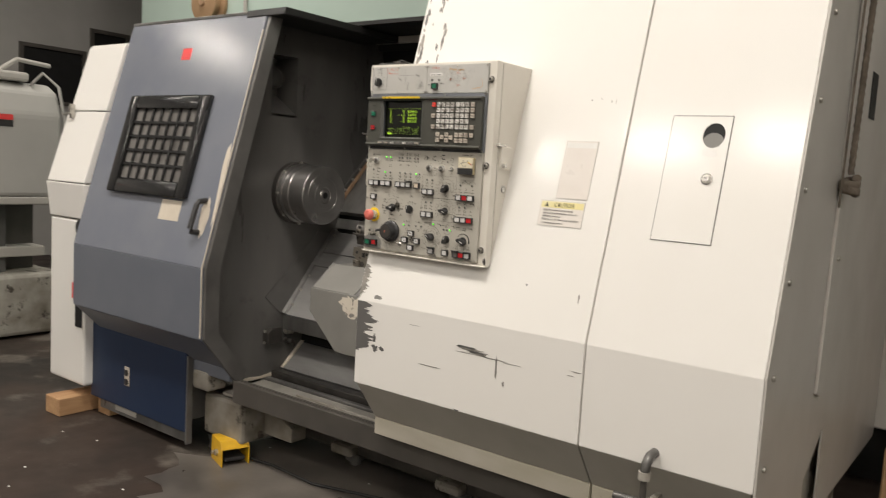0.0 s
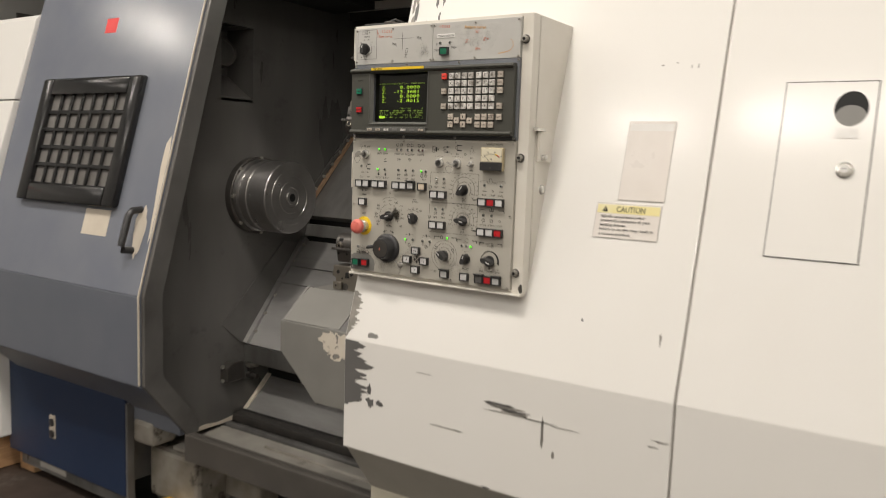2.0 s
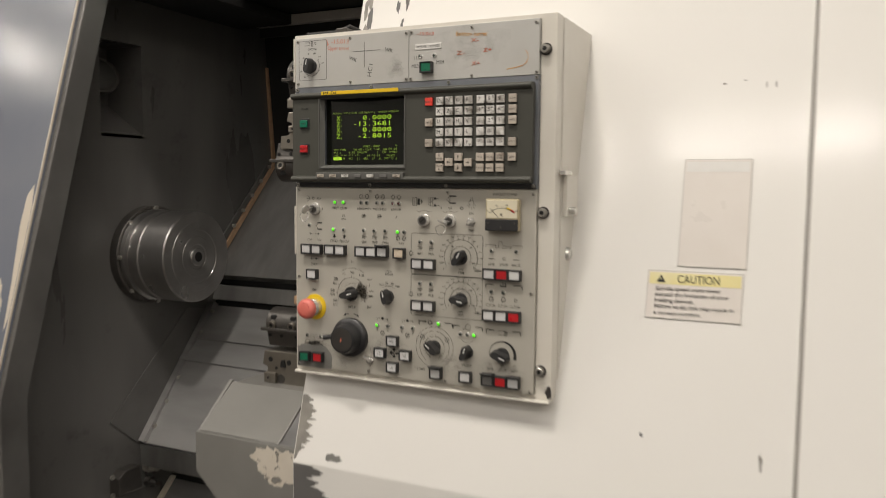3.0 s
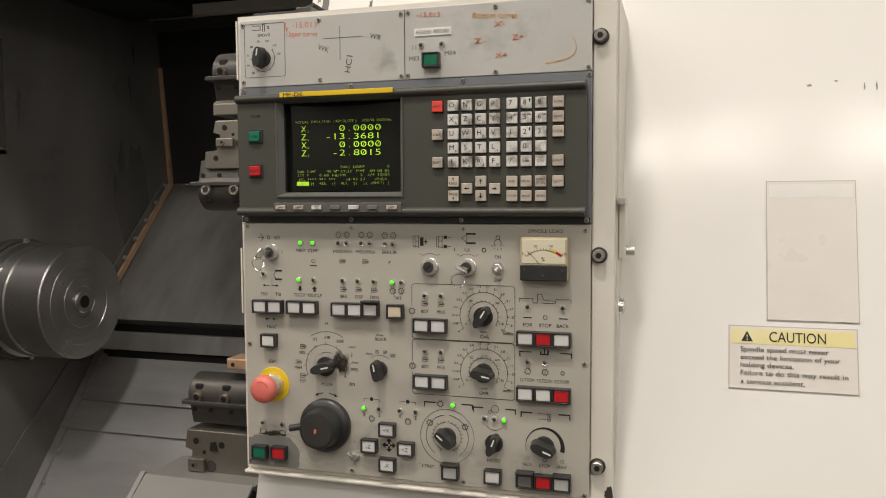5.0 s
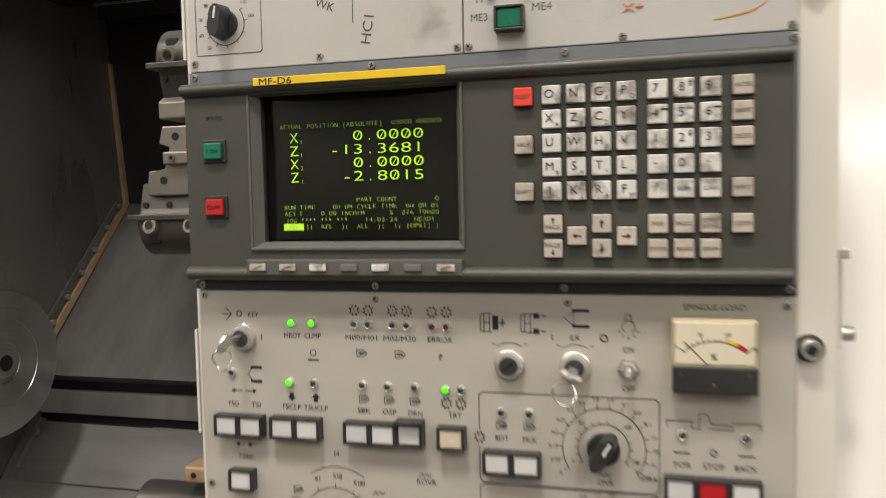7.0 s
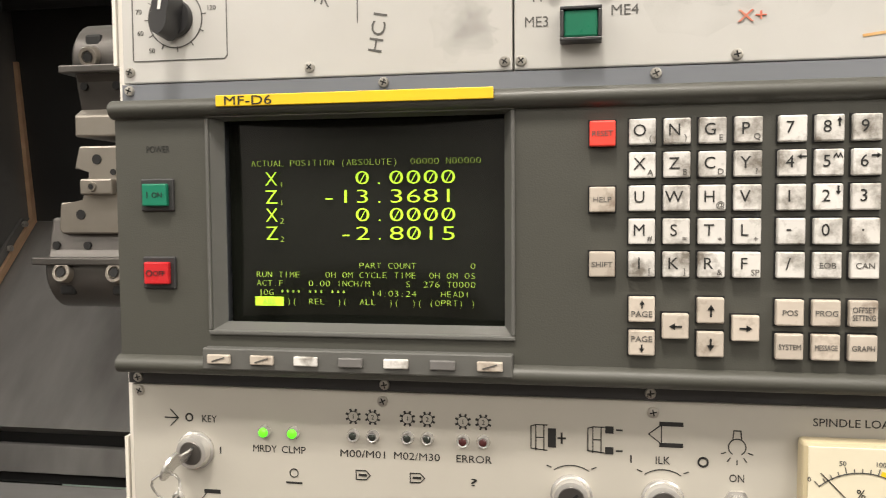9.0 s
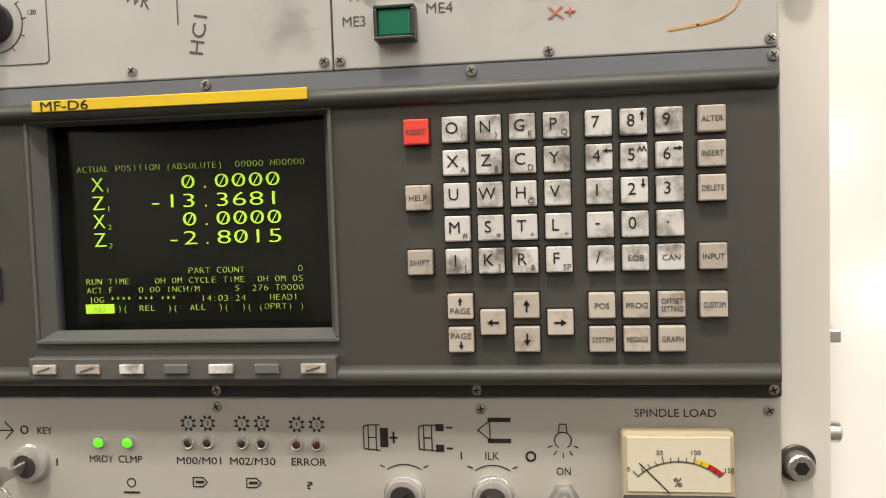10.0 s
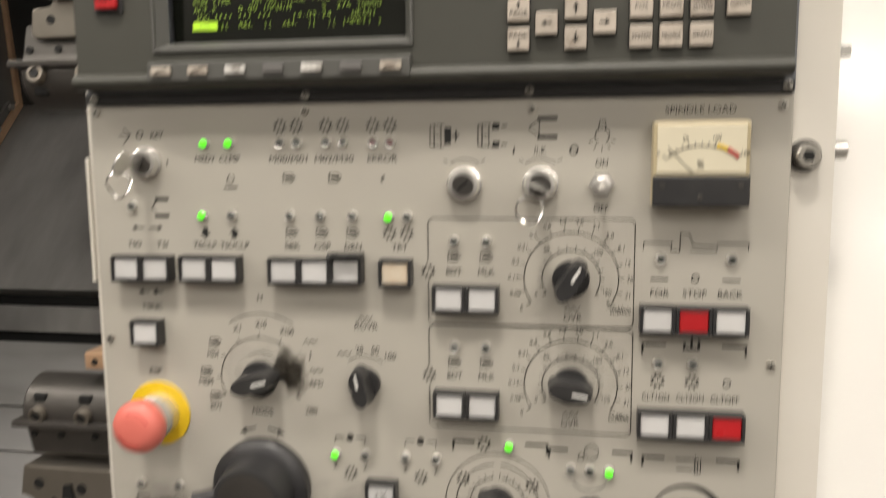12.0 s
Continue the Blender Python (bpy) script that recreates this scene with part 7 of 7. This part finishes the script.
# key switches
def key_switch(x, z, turn, key_in):
    m = Matrix.Translation((x, OY, z))
    k = part("key_switch", lathe([(0.0085, -0.0085), (0.0105, -0.008), (0.0118, -0.005), (0.0118, -0.0025), (0.013, -0.002), (0.013, 0.0)], 30), CHROME, op, "nickel key switch", m, smooth=35)
    mt = m @ Matrix.Rotation(radians(turn), 4, "Y")
    part("barrel", lathe([(0.0075, -0.009), (0.008, -0.0085)], 24), TOOL, k, "", m, smooth=35)
    part("slot", box(-0.0008, 0.0008, -0.0095, -0.0088, -0.005, 0.005), HOLE, k, "", mt)
    if key_in:
        kb_ = box(-0.0008, 0.0008, -0.026, -0.009, -0.004, 0.004)
        bow = [(-0.026 - 0.009 + 0.0095 * math.cos(2 * math.pi * i / 20), 0.0095 * math.sin(2 * math.pi * i / 20)) for i in range(20)]
        prism(bow, -0.0009, 0.0009, bm=kb_)
        part("key", kb_, CHROME, k, "worn steel key", mt)
        part("key_ring", tube([(x - 0.006 + 0.0095 * math.cos(a * 0.5), OY - 0.03 + 0.003 * math.sin(a), z - 0.016 + 0.0095 * math.sin(a * 0.5)) for a in range(14)], 0.0009, 6), CHROME, k, "steel key ring")


key_switch(-0.250, 1.5155, 25, True)
key_switch(0.0, 1.4985, 50, False)
key_switch(0.055, 1.4985, 115, True)


def toggle(x, z, lean, tilt=0):
    m = Matrix.Translation((x, OY, z))
    t_ = part("toggle_switch", lathe([(0.0052, -0.0065), (0.0068, -0.006), (0.0068, -0.002), (0.009, -0.002), (0.009, 0.0)], 6), CHROME, op, "nickel toggle switch", m)
    part("lever", tube([(0, -0.005, 0), (tilt * 0.006, -0.013, lean * 0.008), (tilt * 0.011, -0.019, lean * 0.0145)], 0.0024, 10), CHROME, t_, "", m, smooth=60)


toggle(0.098, 1.4985, -0.3)
toggle(-0.119, 1.2155, 0.7, -0.25)
# meter
meter = part("load_meter", box(0.1315, 0.1955, OY - 0.013, OY, 1.4835, 1.542, 0.0025), METERRIM, op, "tan cased spindle load meter")
part("face", box(0.1345, 0.1925, OY - 0.0136, OY - 0.0125, 1.507, 1.5395, 0.0004), METER, meter, "cream meter face")
part("lower_case", box(0.1318, 0.1952, OY - 0.0165, OY - 0.0128, 1.4838, 1.5055, 0.0015), BLACK, meter, "black lower case")
FY = OY - 0.0136
mk = arc(0.1635, 1.491, 0.034, 0.0346, 48, 132, 26, FY)
for i in range(13):
    a = radians(132 - i * 7)
    stroke([(0.1635 + 0.034 * math.cos(a), 1.491 + 0.034 * math.sin(a)), (0.1635 + (0.038 if i % 4 == 0 else 0.0365) * math.cos(a), 1.491 + (0.038 if i % 4 == 0 else 0.0365) * math.sin(a))], 0.0005, FY, bm=mk)
part("scale", mk, INKGREY, meter)
part("red_zone", arc(0.1635, 1.491, 0.0346, 0.0372, 48, 62, 10, FY), RED, meter)
part("yellow_zone", arc(0.1635, 1.491, 0.0346, 0.0372, 62, 74, 10, FY), YSTRIP, meter)
part("needle", stroke([(0.158, 1.507), (0.1415, 1.524)], 0.0006, FY), INK, meter)
text("legend", "%", (0.163, FY, 1.513), 0.0075, INK, meter)
for w, a in (("0", 134), ("50", 105), ("100", 76), ("150", 46)):
    text("legend", w, (0.1635 + 0.0408 * math.cos(radians(a)), FY, 1.491 + 0.0408 * math.sin(radians(a))), 0.004, INKGREY, meter)
for x in (0.138, 0.163, 0.189):
    part("meter_screw", lathe([(0.0016, -0.0006), (0.002, 0.0)], 12, m=Matrix.Translation((x, OY - 0.0165, 1.4985 - (0.008 if x == 0.163 else 0)))), TOOL, meter)
# emergency stop
part("yellow_disc", lathe([(0.026, -0.0012), (0.0265, -0.0008), (0.0265, 0.0)], 44), YSTRIP, op, "yellow emergency stop plate", Matrix.Translation((-0.2505, OY, 1.314)), smooth=35)
es_ = part("stop_button", lathe([(0.008, -0.0415), (0.014, -0.0405), (0.0185, -0.0375), (0.0205, -0.033), (0.0205, -0.0265), (0.0185, -0.0245), (0.012, -0.024)], 40), MUSH, op, "faded red mushroom stop button", Matrix.Translation((-0.2505, OY, 1.3135)), smooth=50)
part("collar", lathe([(0.0125, -0.025), (0.015, -0.024), (0.0165, -0.012), (0.0175, -0.0115), (0.0175, -0.001)], 36), CHROME, es_, "chrome collar", Matrix.Translation((-0.2505, OY, 1.3135)), smooth=35)
ar = bmesh.new()
arc(0, 0, 0.0125, 0.0132, 20, 110, 14, -0.0405, bm=ar)
arc(0, 0, 0.0125, 0.0132, 200, 290, 14, -0.0405, bm=ar)
part("turn_arrows", ar, RED, es_, "", Matrix.Translation((-0.2505, OY, 1.3135)))
# hand wheel
hm = Matrix.Translation((-0.1635, OY, 1.2585))
hwheel = part("hand_wheel", lathe([(0.024, -0.036), (0.027, -0.035), (0.0285, -0.03), (0.029, -0.02), (0.031, -0.014), (0.037, -0.012), (0.0395, -0.009), (0.0395, 0.0)], 60), BLACK, op, "black pulse hand wheel", hm, smooth=35)
part("dial_plate", lathe([(0.019, -0.0363), (0.0235, -0.0361)], 40), TOOL, hwheel, "worn dial plate", hm, smooth=30)
part("paint_smear", prism(ragged(-0.002, -0.001, 0.004, 0.008, 4.4, 24, 0.6), -0.0368, -0.0362, axis="y"), REDINK, hwheel, "", hm)
gr = tube([(-0.024, -0.03, 0.004), (-0.03, -0.032, 0.003), (-0.043, -0.036, 0.001)], 0.0052, 12)
part("crank_grip", gr, BLACK, hwheel, "small black crank grip", hm, smooth=60)
tk = bmesh.new()
for i in range(50):
    a = 2 * math.pi * i / 50
    r1 = 0.0365 if i % 5 else 0.0355
    stroke([(r1 * math.cos(a), r1 * math.sin(a)), (0.038 * math.cos(a), 0.038 * math.sin(a))], 0.0004, -0.0108, bm=tk)
part("dial_marks", tk, INKGREY, hwheel, "", hm)
